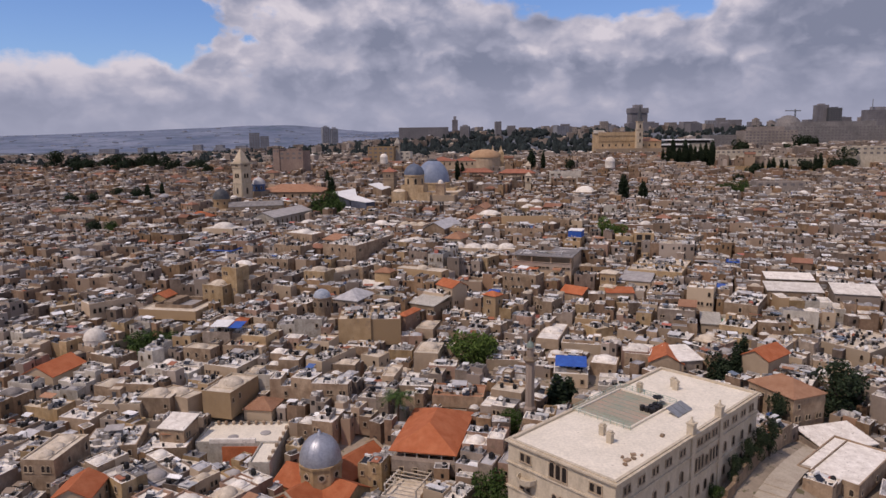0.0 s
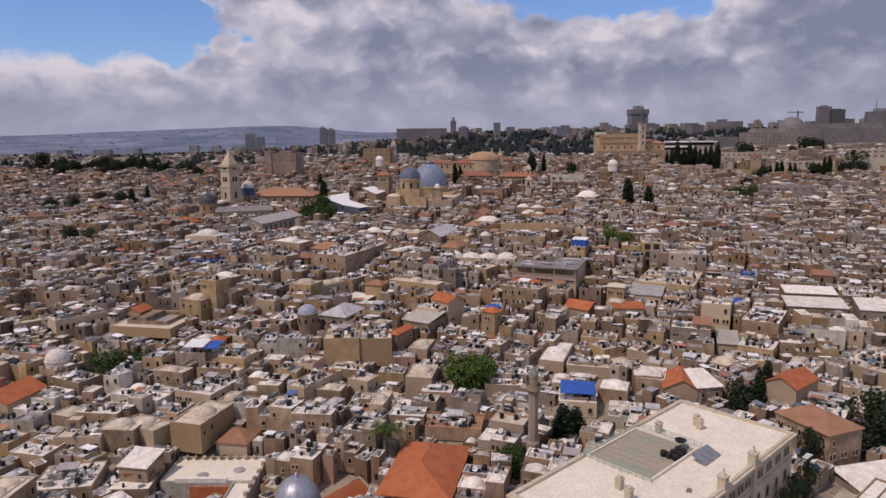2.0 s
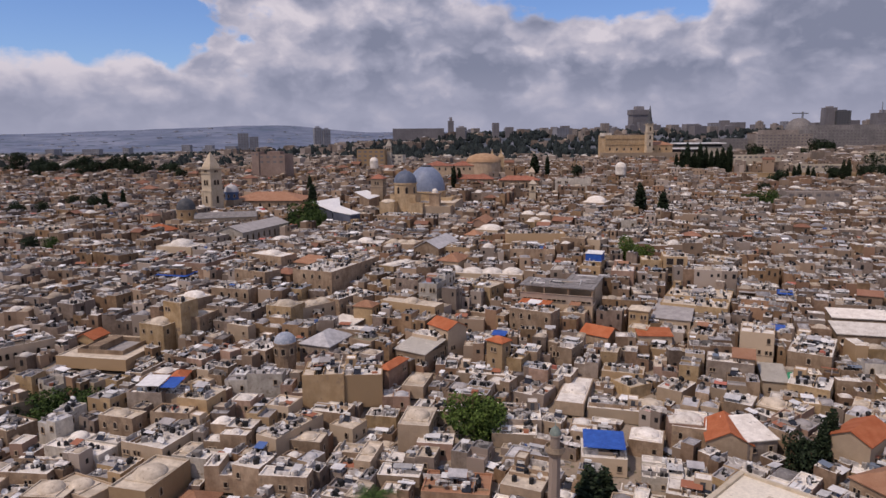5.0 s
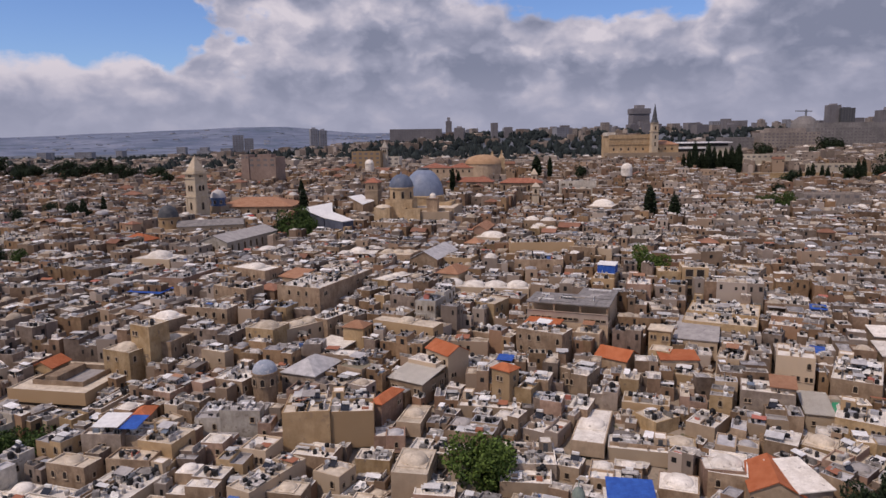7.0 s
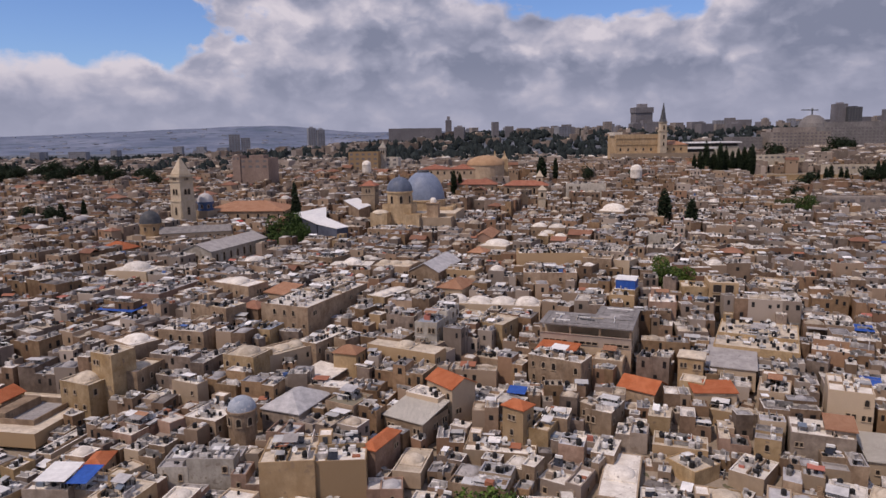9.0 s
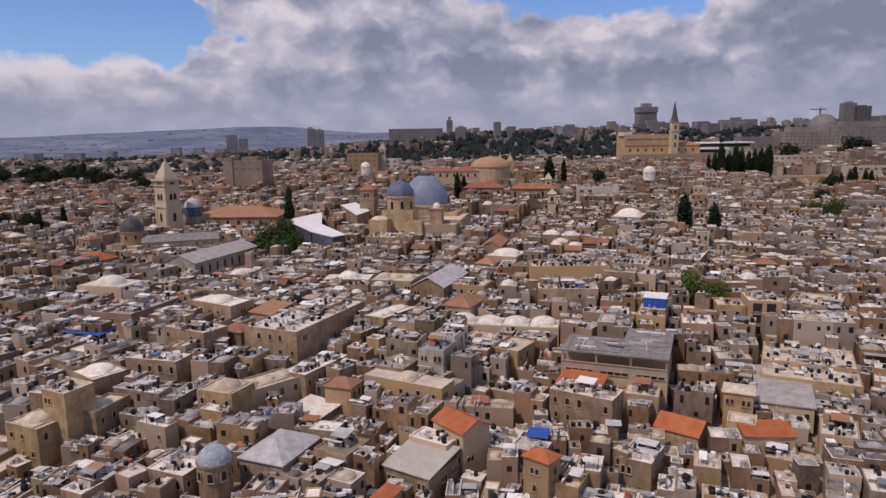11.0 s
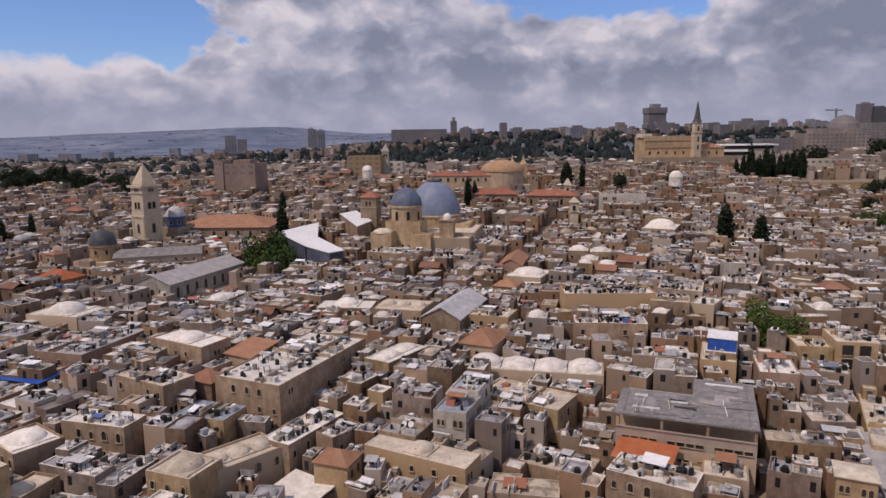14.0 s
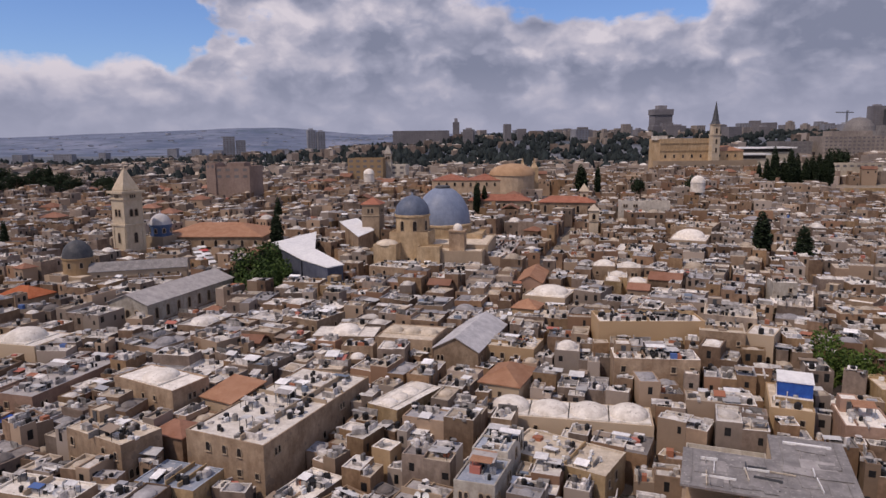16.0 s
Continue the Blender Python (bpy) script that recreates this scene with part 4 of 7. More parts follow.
def terrace_house():
    """A low house with a broad whitewashed terrace round an orange plastered court."""
    zb = -16.0
    e = thing("terrace_house", -48.5, 158.0, zb, -2, "low stone house with a broad white terrace and orange court", "house")
    blocked(-48.5, 158.0, 22, 13, -2)
    blocked(-39.0, 147.0, 5, 13, -2)
    h = -5.0 - zb
    s = Shape()
    s.tray(0, 0, 0, h + 0.5, 21.5, 12.0, 0, 0.3, 0.5)
    s.tray(8.3, -11.6, 0, h + 0.5, 4.9, 11.0, 0, 0.3, 0.5)
    part("wall", s, ("stone_w",), e)
    s = Shape()
    s.box(0, 0, h - 0.04, 20.8, 11.3, 0.12)
    s.box(8.3, -11.4, h - 0.04, 4.2, 10.6, 0.12)
    part("terrace", s, ("roof_hosp",), e, "cream whitewashed terrace floor")
    s = Shape()
    s.box(0.8, -6.12, 1.0, 9.8, 0.2, h - 1.8)
    s.box(5.72, -11.0, 1.0, 0.2, 9.6, h - 1.8)
    part("court_wall", s, ("orange_plaster",), e, "orange plastered court wall")
    s = Shape()
    s.box(2.6, -6.28, h - 6.5, 3.2, 0.14, 3.4)
    part("court_window", s, ("glass_dark",), e)
    for px, py in ((-2.2, -2.8), (5.4, -0.4)):
        s = Shape()
        s.lathe(px, py, ((1.3, h + 0.05), (1.3, h + 0.35), (1.05, h + 0.36)), 16)
        s.cap_dome(px, py, h + 0.3, 1.05, 0.25, 16, 3)
        part("skylight", s, ("roof_g",), e)
    for k in range(9):
        s = Shape()
        s.lathe(-8.5 + k * 2.0, 5.0, ((0.25, h), (0.42, h + 0.5), (0.5, h + 0.9), (0.2, h + 1.3)), 8)
        part("planter", s, ("stone_b",), e)
    for k in range(7):
        s = Shape()
        s.box(10.4, -15.5 + k * 3.4, h + 0.4, 0.7, 0.9, 0.8)
        part("merlon", s, ("stone_b",), e)
    s = Shape()
    s.box(-1.5, -5.6, h, 11.5, 0.9, 1.1)
    part("parapet", s, ("roof_w",), e)


def silver_church():
    x, y, rot = -26.0, 138.0, 56.0
    zb = -17.0
    e = thing("church", x, y, zb, rot, "church with a silver metal dome and orange tiled gable roofs", "church")
    blocked(x + 2, y + 3.3, 32, 10, rot)
    blocked(x, y, 10, 21, rot)
    b = -6.5 - zb
    for L, W, ox in ((31, 9.5, 4.0), (9.5, 21, 0)):
        s = Shape()
        s.box(ox, 0, 0, L, W, b - 2.6)
        rise = 3.0
        if L > W:
            for q in (-1, 1):
                s.poly([(ox + q * L / 2, -W / 2, b - 2.6), (ox + q * L / 2, W / 2, b - 2.6), (ox + q * L / 2, 0, b - 2.6 + rise)], 0)
        else:
            for q in (-1, 1):
                s.poly([(ox - L / 2, q * W / 2, b - 2.6), (ox + L / 2, q * W / 2, b - 2.6), (ox, q * W / 2, b - 2.6 + rise)], 0)
        part("wall", s, ("stone_y",), e)
        r = Shape()
        pitched(r, L, W, b - 2.6, rise, 0.4, "gable")
        part("roof", r, ("roof_o",), e).matrix_basis = pose(ox, 0, 0)
        for q in (-1, 1):
            c = Shape()
            if L > W:
                for sg in (-1, 1):
                    c.faces([(ox + q * L / 2 + o1, sg * o2 * (W / 2 + 0.4), b - 2.4 + (1 - o2) * (rise + 0.2) + o3) for o3 in (0, 0.4) for o1, o2 in ((-0.25, 0), (0.35, 0), (0.35, 1), (-0.25, 1))],
                            ((4, 5, 6, 7), (0, 3, 2, 1), (0, 1, 5, 4), (1, 2, 6, 5), (2, 3, 7, 6), (3, 0, 4, 7)), (0,) * 6)
                part("coping", c, ("frame_stone",), e)
    b += 1.6
    s = Shape()
    s.lathe(0, 0, ((5.0, b - 4.5), (5.0, b + 1.6), (5.3, b + 1.7), (5.3, b + 2.2), (4.7, b + 2.25)), 8, rot=math.pi / 8)
    part("drum", s, ("stone_y",), e)
    for q in range(8):
        a = math.pi / 4 * q
        o = Shape()
        o.lathe(0, 0, ((0.95, 0), (0.95, 0.16), (0.6, 0.16)), 14, cap=False)
        o.lathe(0, 0, ((0.62, 0.02), (0.62, 0.07)), 14, mat=1)
        ob = part("round_window", o, ("frame_stone", "glass_dark"), e)
        ob.matrix_basis = Matrix.Translation((4.62 * math.cos(a), 4.62 * math.sin(a), b - 0.2)) @ Matrix.Rotation(a, 4, "Z") @ Matrix.Rotation(math.pi / 2, 4, "Y")
    s = Shape()
    prof = [(4.8 * math.cos(t), b + 2.2 + 6.1 * math.sin(t)) for t in [math.pi / 2 * q / 12 for q in range(12)]] + [(0.45, b + 8.3), (0.45, b + 8.8), (0.1, b + 9.4)]
    s.lathe(0, 0, prof, 32)
    part("dome", s, ("silver",), e, "ribbed silver metal dome", smooth=True)
    for q in range(16):
        rb = Shape()
        a = 2 * math.pi * q / 16
        for k in range(9):
            t0, t1 = math.pi / 2 * k / 9.5, math.pi / 2 * (k + 1) / 9.5
            p0, p1 = (4.87 * math.cos(t0), b + 2.25 + 6.15 * math.sin(t0)), (4.87 * math.cos(t1), b + 2.25 + 6.15 * math.sin(t1))
            dx, dy = -math.sin(a) * 0.05, math.cos(a) * 0.05
            rb.poly([(p0[0] * math.cos(a) - dx, p0[0] * math.sin(a) - dy, p0[1]), (p0[0] * math.cos(a) + dx, p0[0] * math.sin(a) + dy, p0[1]),
                     (p1[0] * math.cos(a) + dx, p1[0] * math.sin(a) + dy, p1[1]), (p1[0] * math.cos(a) - dx, p1[0] * math.sin(a) - dy, p1[1])])
        part("rib", rb, ("silver",), e)


def minaret():
    zb = -8.0
    e = thing("minaret", 24.9, 156.5, zb, 10, "slender pale stone minaret with a balcony and small green cap", "minaret")
    blocked(24.9, 156.5, 4.4, 4.4, 10)
    q = -zb + 5.2
    s = Shape()
    s.lathe(0, 0, ((1.6, 0), (1.6, 9), (1.25, 9.6), (1.15, q + 7.6), (1.4, q + 8.2)), 8)
    part("shaft", s, ("stone_g",), e)
    s = Shape()
    s.lathe(0, 0, ((1.35, q + 8.2), (1.9, q + 8.8), (1.9, q + 9.0), (1.9, q + 9.8), (1.78, q + 9.8), (1.78, q + 9.1), (0.9, q + 9.1)), 12)
    part("balcony", s, ("frame_stone",), e)
    s = Shape()
    s.lathe(0, 0, ((0.9, q + 9.0), (0.9, q + 11.6), (1.1, q + 11.7), (1.1, q + 12.0)), 12)
    part("lantern", s, ("stone_g",), e)
    s = Shape()
    s.lathe(0, 0, ((1.05, q + 12.0), (0.98, q + 12.6), (0.62, q + 13.2), (0.1, q + 13.6), (0.05, q + 14.6)), 12)
    part("cap", s, ("green_dome",), e, smooth=True)


def sepulchre():
    e = thing("basilica", 0, 418, 22, -12, "old stone basilica with two blue-grey domes", "church")
    blocked(0, 421, 40, 44, -12)
    z = -22
    s = Shape()
    s.tray(6, 2, 0, 36.0 + z, 30, 28, 0, 0.6, 0.7)
    s.tray(-14, -6, 0, 33 + z, 12, 16, 0, 0.5, 0.6)
    s.tray(10, -14, 0, 35 + z, 20, 12, 0, 0.5, 0.6)
    part("wall", s, ("stone_b",), e)
    r = Shape()
    r.box(6, 2, 35.4 + z, 28.6, 26.6, 0.15)
    r.box(-14, -6, 32.4 + z, 10.8, 14.8, 0.15)
    r.box(10, -14, 34.4 + z, 18.8, 10.8, 0.15)
    part("roof", r, ("roof_c",), e)
    c, sn = math.cos(radians(12)), math.sin(radians(12))

    def loc(wx, wy):
        px, py = wx, wy - 418
        return px * c - py * sn, px * sn + py * c
    rx, ry = loc(3.2, 432)
    s = Shape()
    s.lathe(rx, ry, ((11.2, 30 + z), (11.2, 39.6 + z), (11.6, 39.8 + z), (11.6, 40.4 + z), (10.6, 40.6 + z)), 32)
    part("rotunda", s, ("stone_cream",), e)
    s = Shape()
    prof = [(10.7 * math.cos(t), 40.4 + z + 14.2 * math.sin(t)) for t in [math.pi / 2 * q / 16 for q in range(14)]]
    s.lathe(rx, ry, prof, 40)
    part("dome", s, ("lead_light",), e, "large pale blue-grey dome", smooth=True)
    s = Shape()
    s.lathe(rx, ry, ((3.0, 53.6 + z), (3.0, 54.6 + z), (2.6, 55.0 + z)), 20)
    part("lantern", s, ("slate",), e)
    kx, ky = loc(-8.4, 410)
    s = Shape()
    s.tray(kx, ky, 0, 40.6 + z, 14, 13, 0, 0.5, 0.5)
    s.tray(kx + 8, ky - 9, 0, 36.4 + z, 8, 6, 0, 0.4, 0.5)
    s.tray(kx - 7, ky - 10, 0, 37.2 + z, 8, 7, 0, 0.4, 0.4)
    s.tray(rx + 11, ry - 2, 0, 37.4 + z, 11, 14, 0, 0.4, 0.5)
    part("choir", s, ("stone_cream",), e, "cream stone choir walls below the dome")
    s = Shape()
    s.cap_dome(kx - 7, ky - 10, 36.9 + z, 4.0, 1.6, 16, 4)
    part("chapel_dome", s, ("roof_c",), e, smooth=True)
    s = Shape()
    s.lathe(kx, ky, ((6.0, 30 + z), (6.0, 45.6 + z), (6.5, 45.8 + z), (6.5, 46.5 + z), (5.9, 46.6 + z)), 24)
    part("drum", s, ("stone_cream",), e)
    s = Shape()
    prof = [(6.2 * math.cos(t), 46.5 + z + 6.6 * math.sin(t)) for t in [math.pi / 2 * q / 12 for q in range(12)]] + [(0.5, 53.2 + z), (0.1, 54.4 + z)]
    s.lathe(kx, ky, prof, 32)
    part("dome", s, ("lead_dome",), e, "smaller blue-grey dome", smooth=True)
    for q in range(8):
        a = math.pi / 4 * q + 0.35
        ob = part("window", WIN["tall"][0], (), e)
        ob.matrix_basis = Matrix.Translation((kx + 5.95 * math.cos(a), ky + 5.95 * math.sin(a), 41.0 + z)) @ Matrix.Rotation(a + math.pi / 2, 4, "Z")
    bx, by = loc(7.5, 402)
    s = Shape()
    s.box(bx, by, 0, 5.4, 5.4, 41 + z)
    s.box(bx, by, 41 + z, 6.0, 6.0, 0.5)
    part("bell_tower", s, ("stone_b",), e)
    s = Shape()
    s.lathe(bx, by, ((1.6, 41.5 + z), (1.6, 42.3 + z)), 12)
    s.cap_dome(bx, by, 42.3 + z, 1.6, 1.5, 12, 4)
    part("cupola", s, ("roof_w",), e)
    put = [("front", -10), ("front", -4), ("front", 3), ("front", 10)]
    for face, u in put:
        ob = part("window", WIN["tall"][0], (), e)
        ob.matrix_basis = pose(u + 4, -20.0 if u > 0 else -15, 27.5 + z)


def lutheran_tower():
    zb = 24.0
    e = thing("church_tower", -118.9, 431.9, zb, -34, "tall pale stone church bell tower with a pyramid roof", "tower")
    blocked(-118.9, 431.9, 12, 12, -34)
    z, W = -zb, 8.4
    s = Shape()
    s.box(0, 0, 0, W, W, 41.5 + z)
    s.box(0, 0, 41.5 + z, W - 0.5, W - 0.5, 12.5)
    part("shaft", s, ("stone_tower",), e)
    for zz, o, th in ((31.0, 0.9, 0.6), (41.2, 0.8, 0.7), (51.2, 0.5, 0.4), (53.6, 1.5, 0.9)):
        c = Shape()
        c.box(0, 0, zz + z, W + o, W + o, th)
        part("cornice", c, ("stone_tower",), e)
    s = Shape()
    s.box(0, 0, 54.5 + z, W - 1.6, W - 1.6, 0.5)
    s.box(0, 0, 55.0 + z, W - 1.4, W - 1.4, 7.6, lean=0.88)
    s.lathe(0, 0, ((0.35, 62.4 + z), (0.08, 64 + z)), 8)
    part("spire", s, ("stone_tower",), e)
    for face in ("front", "right", "left"):
        put_window(e, "triple", face, 0, 51.9 + z, W - 0.5, W - 0.5, 0.75).scale.z = 0.5
        put_window(e, "pair", face, 0, 44.8 + z, W - 0.5, W - 0.5, 1.7)
        put_window(e, "tall", face, 0, 34.6 + z, W, W, 1.15)
        for u in (-3.4, 3.4):
            c = Shape()
            c.box(0, -0.1, 0, 1.1, 0.3, 10.2)
            ob = part("pilaster", c, ("stone_tower",), e)
            ax, ay, turn = FACES[face]
            ob.matrix_basis = pose(ax * W / 2 if ax else u, ay * W / 2 if ay else u, 31.6 + z, 0, 0, turn)


def small_dome_church(x, y, zb, zd, r, hd, mat, label, body=(12, 12, 6), rot=-20, wall="stone_b", drum="stone_y"):
    e = thing("domed_chapel", x, y, zb, rot, label, "church")
    blocked(x, y, body[0], body[1], rot)
    s = Shape()
    s.tray(0, 0, 0, zd - zb - body[2], body[0], body[1], 0, 0.4, 0.4)
    part("wall", s, (wall, ), e)
    q = Shape()
    q.box(0, 0, zd - zb - body[2] - 0.35, body[0] - 0.9, body[1] - 0.9, 0.1)
    part("roof", q, ("roof_c",), e)
    s = Shape()
    s.lathe(0, 0, ((r, zd - zb - body[2] - 0.4), (r, zd - zb - 0.5), (r * 1.07, zd - zb - 0.4), (r * 1.07, zd - zb)), 20)
    part("drum", s, (drum,), e)
    s = Shape()
    s.cap_dome(0, 0, zd - zb, r, hd, 24, 8)
    s.lathe(0, 0, ((0.4, zd - zb + hd - 0.1), (0.4, zd - zb + hd + 0.6), (0.05, zd - zb + hd + 1.4)), 8)
    part("dome", s, (mat,), e, smooth=True)
    for k in range(8):
        a = math.pi / 4 * k + 0.2
        ob = part("window", WIN["arch"][0], (), e)
        ob.matrix_basis = Matrix.Translation((r * math.cos(a), r * math.sin(a), zd - zb - 3.2)) @ Matrix.Rotation(a + math.pi / 2, 4, "Z")


def gallery_house():
    """A grey house whose top storey is an open gallery under an orange hipped roof."""
    x, y, z, w, d, rot = 0.2, 150.0, -1.7, 15.1, 24.2, -13
    g = ground_z(x, y) - 0.4
    h = z - g
    e = thing("gallery_house", x, y, g, rot, "grey plastered house with open gallery under an orange tiled roof", "house", "old city houses")
    blocked(x, y, w, d, rot)
    s = Shape()
    s.box(0, 0, 0, w, d, h - 2.4)
    part("wall", s, ("stone_g",), e)
    s = Shape()
    s.box(-0.8, 1.2, h - 2.4, w - 4.2, d - 4.6, 2.3)
    part("gallery_wall", s, ("stone_b",), e)
    for k in range(6):
        c = Shape()
        c.box(-w / 2 + 0.3 + k * (w - 0.6) / 5, -d / 2 + 0.25, h - 2.4, 0.28, 0.28, 2.4)
        part("post", c, ("stone_w",), e)
    for k in range(8):
        c = Shape()
        c.box(w / 2 - 0.25, -d / 2 + 3 + k * 2.9, h - 2.4, 0.28, 0.28, 2.4)
        part("post", c, ("stone_w",), e)
    c = Shape()
    c.box(0, -d / 2 + 0.15, h - 2.4, w, 0.12, 0.9)
    c.box(w / 2 - 0.12, 0, h - 2.4, 0.12, d, 0.9)
    part("parapet", c, ("stone_g",), e)
    r = Shape()
    pitched(r, w, d, h, 3.9, 0.5, "hip")
    part("roof", r, ("roof_o",), e)
    for k in range(4):
        put_window(e, "rect", "front", -5.2 + k * 3.4, h - 5.4, w, d)
    for k in range(6):
        put_window(e, "rect", "right", -9 + k * 3.6, h - 5.4, w, d)


def pergola_house():
    """A low house whose cream terrace carries a pale beam frame."""
    x, y, z, w, d, rot = -5.6, 135.6, -9.2, 9.0, 11.5, -24
    g = ground_z(x, y) - 0.4
    h = max(z - g, 3.0)
    e = thing("pergola_house", x, y, g, rot, "low cream house with a pale beam pergola on its terrace", "house", "old city houses")
    blocked(x, y, w, d, rot)
    s = Shape()
    s.tray(0, 0, 0, h + 0.5, w, d, 0, 0.25, 0.5, 0, 1)
    part("wall", s, ("stone_w", "roof_c"), e)
    for a in (-1, 1):
        for b in (-1, 0, 1):
            c = Shape()
            c.box(a * (w / 2 - 0.7), b * (d / 2 - 1.0), h, 0.25, 0.25, 2.6)
            part("post", c, ("stone_w",), e)
        c = Shape()
        c.box(a * (w / 2 - 0.7), 0, h + 2.6, 0.28, d - 1.2, 0.3)
        part("beam", c, ("stone_w",), e)
    for k in range(7):
        c = Shape()
        c.box(0, -d / 2 + 1.0 + k * (d - 2.0) / 6, h + 2.9, w - 0.8, 0.18, 0.2)
        part("rafter", c, ("roof_c",), e)


material("road_stone", (0.42, 0.36, 0.29), (0.52, 0.46, 0.38), scale=0.3, fine=2.0)
material("stone_hosp", (0.58, 0.50, 0.38), (0.66, 0.58, 0.46), scale=0.3, fine=3.0, streak=0.3, bump=0.25)
material("roof_hosp", (0.76, 0.70, 0.59), (0.87, 0.80, 0.68), scale=0.25, fine=2.0, bump=0.15, spots=(0.5, 0.70, (0.52, 0.46, 0.38)))
material("court_glass", (0.33, 0.33, 0.25), (0.46, 0.34, 0.26), scale=0.22, fine=1.5, rough=0.5)
material("green_rail", (0.28, 0.40, 0.33), (0.38, 0.48, 0.42), scale=1.0, fine=4.0, rough=0.6)
material("green_dome", (0.16, 0.21, 0.19), (0.24, 0.29, 0.26), scale=1.0, fine=4.0, rough=0.6)
material("stone_cream", (0.44, 0.32, 0.19), (0.60, 0.46, 0.30), scale=0.25, fine=2.5, streak=0.4, bump=0.3)
material("stone_gold", (0.46, 0.325, 0.185), (0.58, 0.435, 0.28), scale=0.12, fine=2.0, streak=0.4, bump=0.3)
material("hill_stone", (0.27, 0.235, 0.215), (0.38, 0.335, 0.30), scale=0.06, fine=0.8, streak=0.4, bump=0.1)
# brown made lighter and pinker, with distance haze in the colour itself
material("hill_brown", (0.26, 0.19, 0.16), (0.345, 0.26, 0.22), scale=0.10, fine=1.2, streak=0.2, bump=0.1)
material("hill_grey", (0.20, 0.19, 0.19), (0.29, 0.275, 0.27), scale=0.06, fine=0.8, streak=0.4, bump=0.1)
material("hill_cream", (0.46, 0.41, 0.33), (0.60, 0.54, 0.44), scale=0.08, fine=0.8, streak=0.3, bump=0.1)
material("tan_dome", (0.40, 0.245, 0.14), (0.50, 0.33, 0.20), scale=0.2, fine=1.5, bump=0.2)
material("stone_tower", (0.55, 0.46, 0.34), (0.62, 0.53, 0.41), scale=0.3, fine=3.0, streak=0.25, bump=0.25)
material("blue_dome", (0.05, 0.09, 0.20), (0.08, 0.13, 0.26), scale=0.5, fine=3.0, rough=0.5)
# shade below the market hall's sheet roofs, put into the wall colour
material("shaded_hall_wall", (0.085, 0.10, 0.15), (0.13, 0.145, 0.20), scale=0.3, fine=2.0, streak=0.3)
material("orange_plaster", (0.50, 0.145, 0.055), (0.60, 0.20, 0.09), scale=0.4, fine=2.0, streak=0.3)
hospice()
terrace_house()
gallery_house()
pergola_house()
silver_church()
minaret()
sepulchre()
lutheran_tower()
small_dome_church(-123.4, 400, 18, 34.2, 4.9, 5.9, "slate", "stone chapel with a dark lead dome on a drum", (16, 14, 5.5))
small_dome_church(-112.0, 446, 22, 39.6, 4.2, 4.4, "roof_lg", "chapel with a pale dome on a blue tiled drum", (10, 10, 4.5), drum="blue_dome")


def white_cupola(x, y, z, r):
    e = thing("cupola", x, y, z, 0, "small whitewashed dome on a low round drum", "dome")
    s = Shape()
    s.lathe(0, 0, ((r, -4), (r, 0.9), (r * 1.06, 1.0), (r * 1.06, 1.25)), 24)
    part("drum", s, ("roof_w",), e)
    s = Shape()
    s.cap_dome(0, 0, 1.25, r, r * 0.95, 24, 8)
    part("dome", s, ("roof_w",), e, smooth=True)


white_cupola(-104.8, 198.5, 8.0, 3.2)
white_cupola(144.0, 530.0, 47.0, 3.8)
white_cupola(-38.4, 600.0, 50.0, 3.4)


def square_tower(x, y, z0, z1, w, rot, roof, mat, label, peak):
    """A square stone tower with belfry openings and a low or steep pyramid roof."""
    e = thing("tower", x, y, z0, rot, label, "tower")
    blocked(x, y, w + 1, w + 1, rot)
    h = z1 - z0
    s = Shape()
    s.box(0, 0, 0, w, w, h)
    part("shaft", s, (mat,), e)
    for zz in (h - 4.6, h - 0.3):
        c = Shape()
        c.box(0, 0, zz, w + 0.6, w + 0.6, 0.4)
        part("cornice", c, ("frame_stone",), e)
    for face in ("front", "right", "left"):
        put_window(e, "pair" if w > 4 else "arch", face, 0, h - 3.6, w, w, 1.3)
    r = Shape()
    pitched(r, w, w, h + 0.1, peak, 0.5, "pyr")
    part("roof", r, (roof,), e)


square_tower(-25.4, 450, 28, 46.4, 7.4, -14, "roof_red", "stone_b", "brown stone tower with a low red tiled roof", 2.6)
square_tower(67.5, 450, 22, 42.5, 3.8, -12, "roof_c", "stone_tower", "slender pale stone minaret with a pointed cap", 2.4)
square_tower(73.9, 495, 34, 47.0, 3.6, -10, "stone_tower", "stone_tower", "small pale stone bell tower with a pointed roof", 3.6)
square_tower(-28.0, 642, 42, 62.5, 4.4, -8, "stone_w", "stone_w", "slim white bell tower with a steep pointed roof", 6.0)
blocked(47.7, 430, 4.2, 112, -20.2)
blocked(-89.5, 428, 7.0, 34, 23.9)


def blue_turret(x, y, z, r):
    """A small drum with a blue-grey dome."""
    e = thing("turret", x, y, z, 0, "small stone turret with a blue-grey dome", "turret")
    blocked(x, y, 2 * r, 2 * r, 0)
    s = Shape()
    s.lathe(0, 0, ((r, -9), (r, 0), (r * 1.1, 0.1), (r * 1.1, 0.5)), 16)
    part("drum", s, ("stone_b",), e)
    s = Shape()
    s.cap_dome(0, 0, 0.5, r, r * 0.9, 20, 7)
    part("dome", s, ("roof_bl",), e, smooth=True)
    for k in range(8):
        a = math.pi / 4 * k
        ob = part("window", WIN["arch"][0], (), e)
        ob.matrix_basis = Matrix.Translation((r * math.cos(a), r * math.sin(a), -2.6)) @ Matrix.Rotation(a + math.pi / 2, 4, "Z")


blue_turret(-37.6, 222.5, 15.0, 3.0)


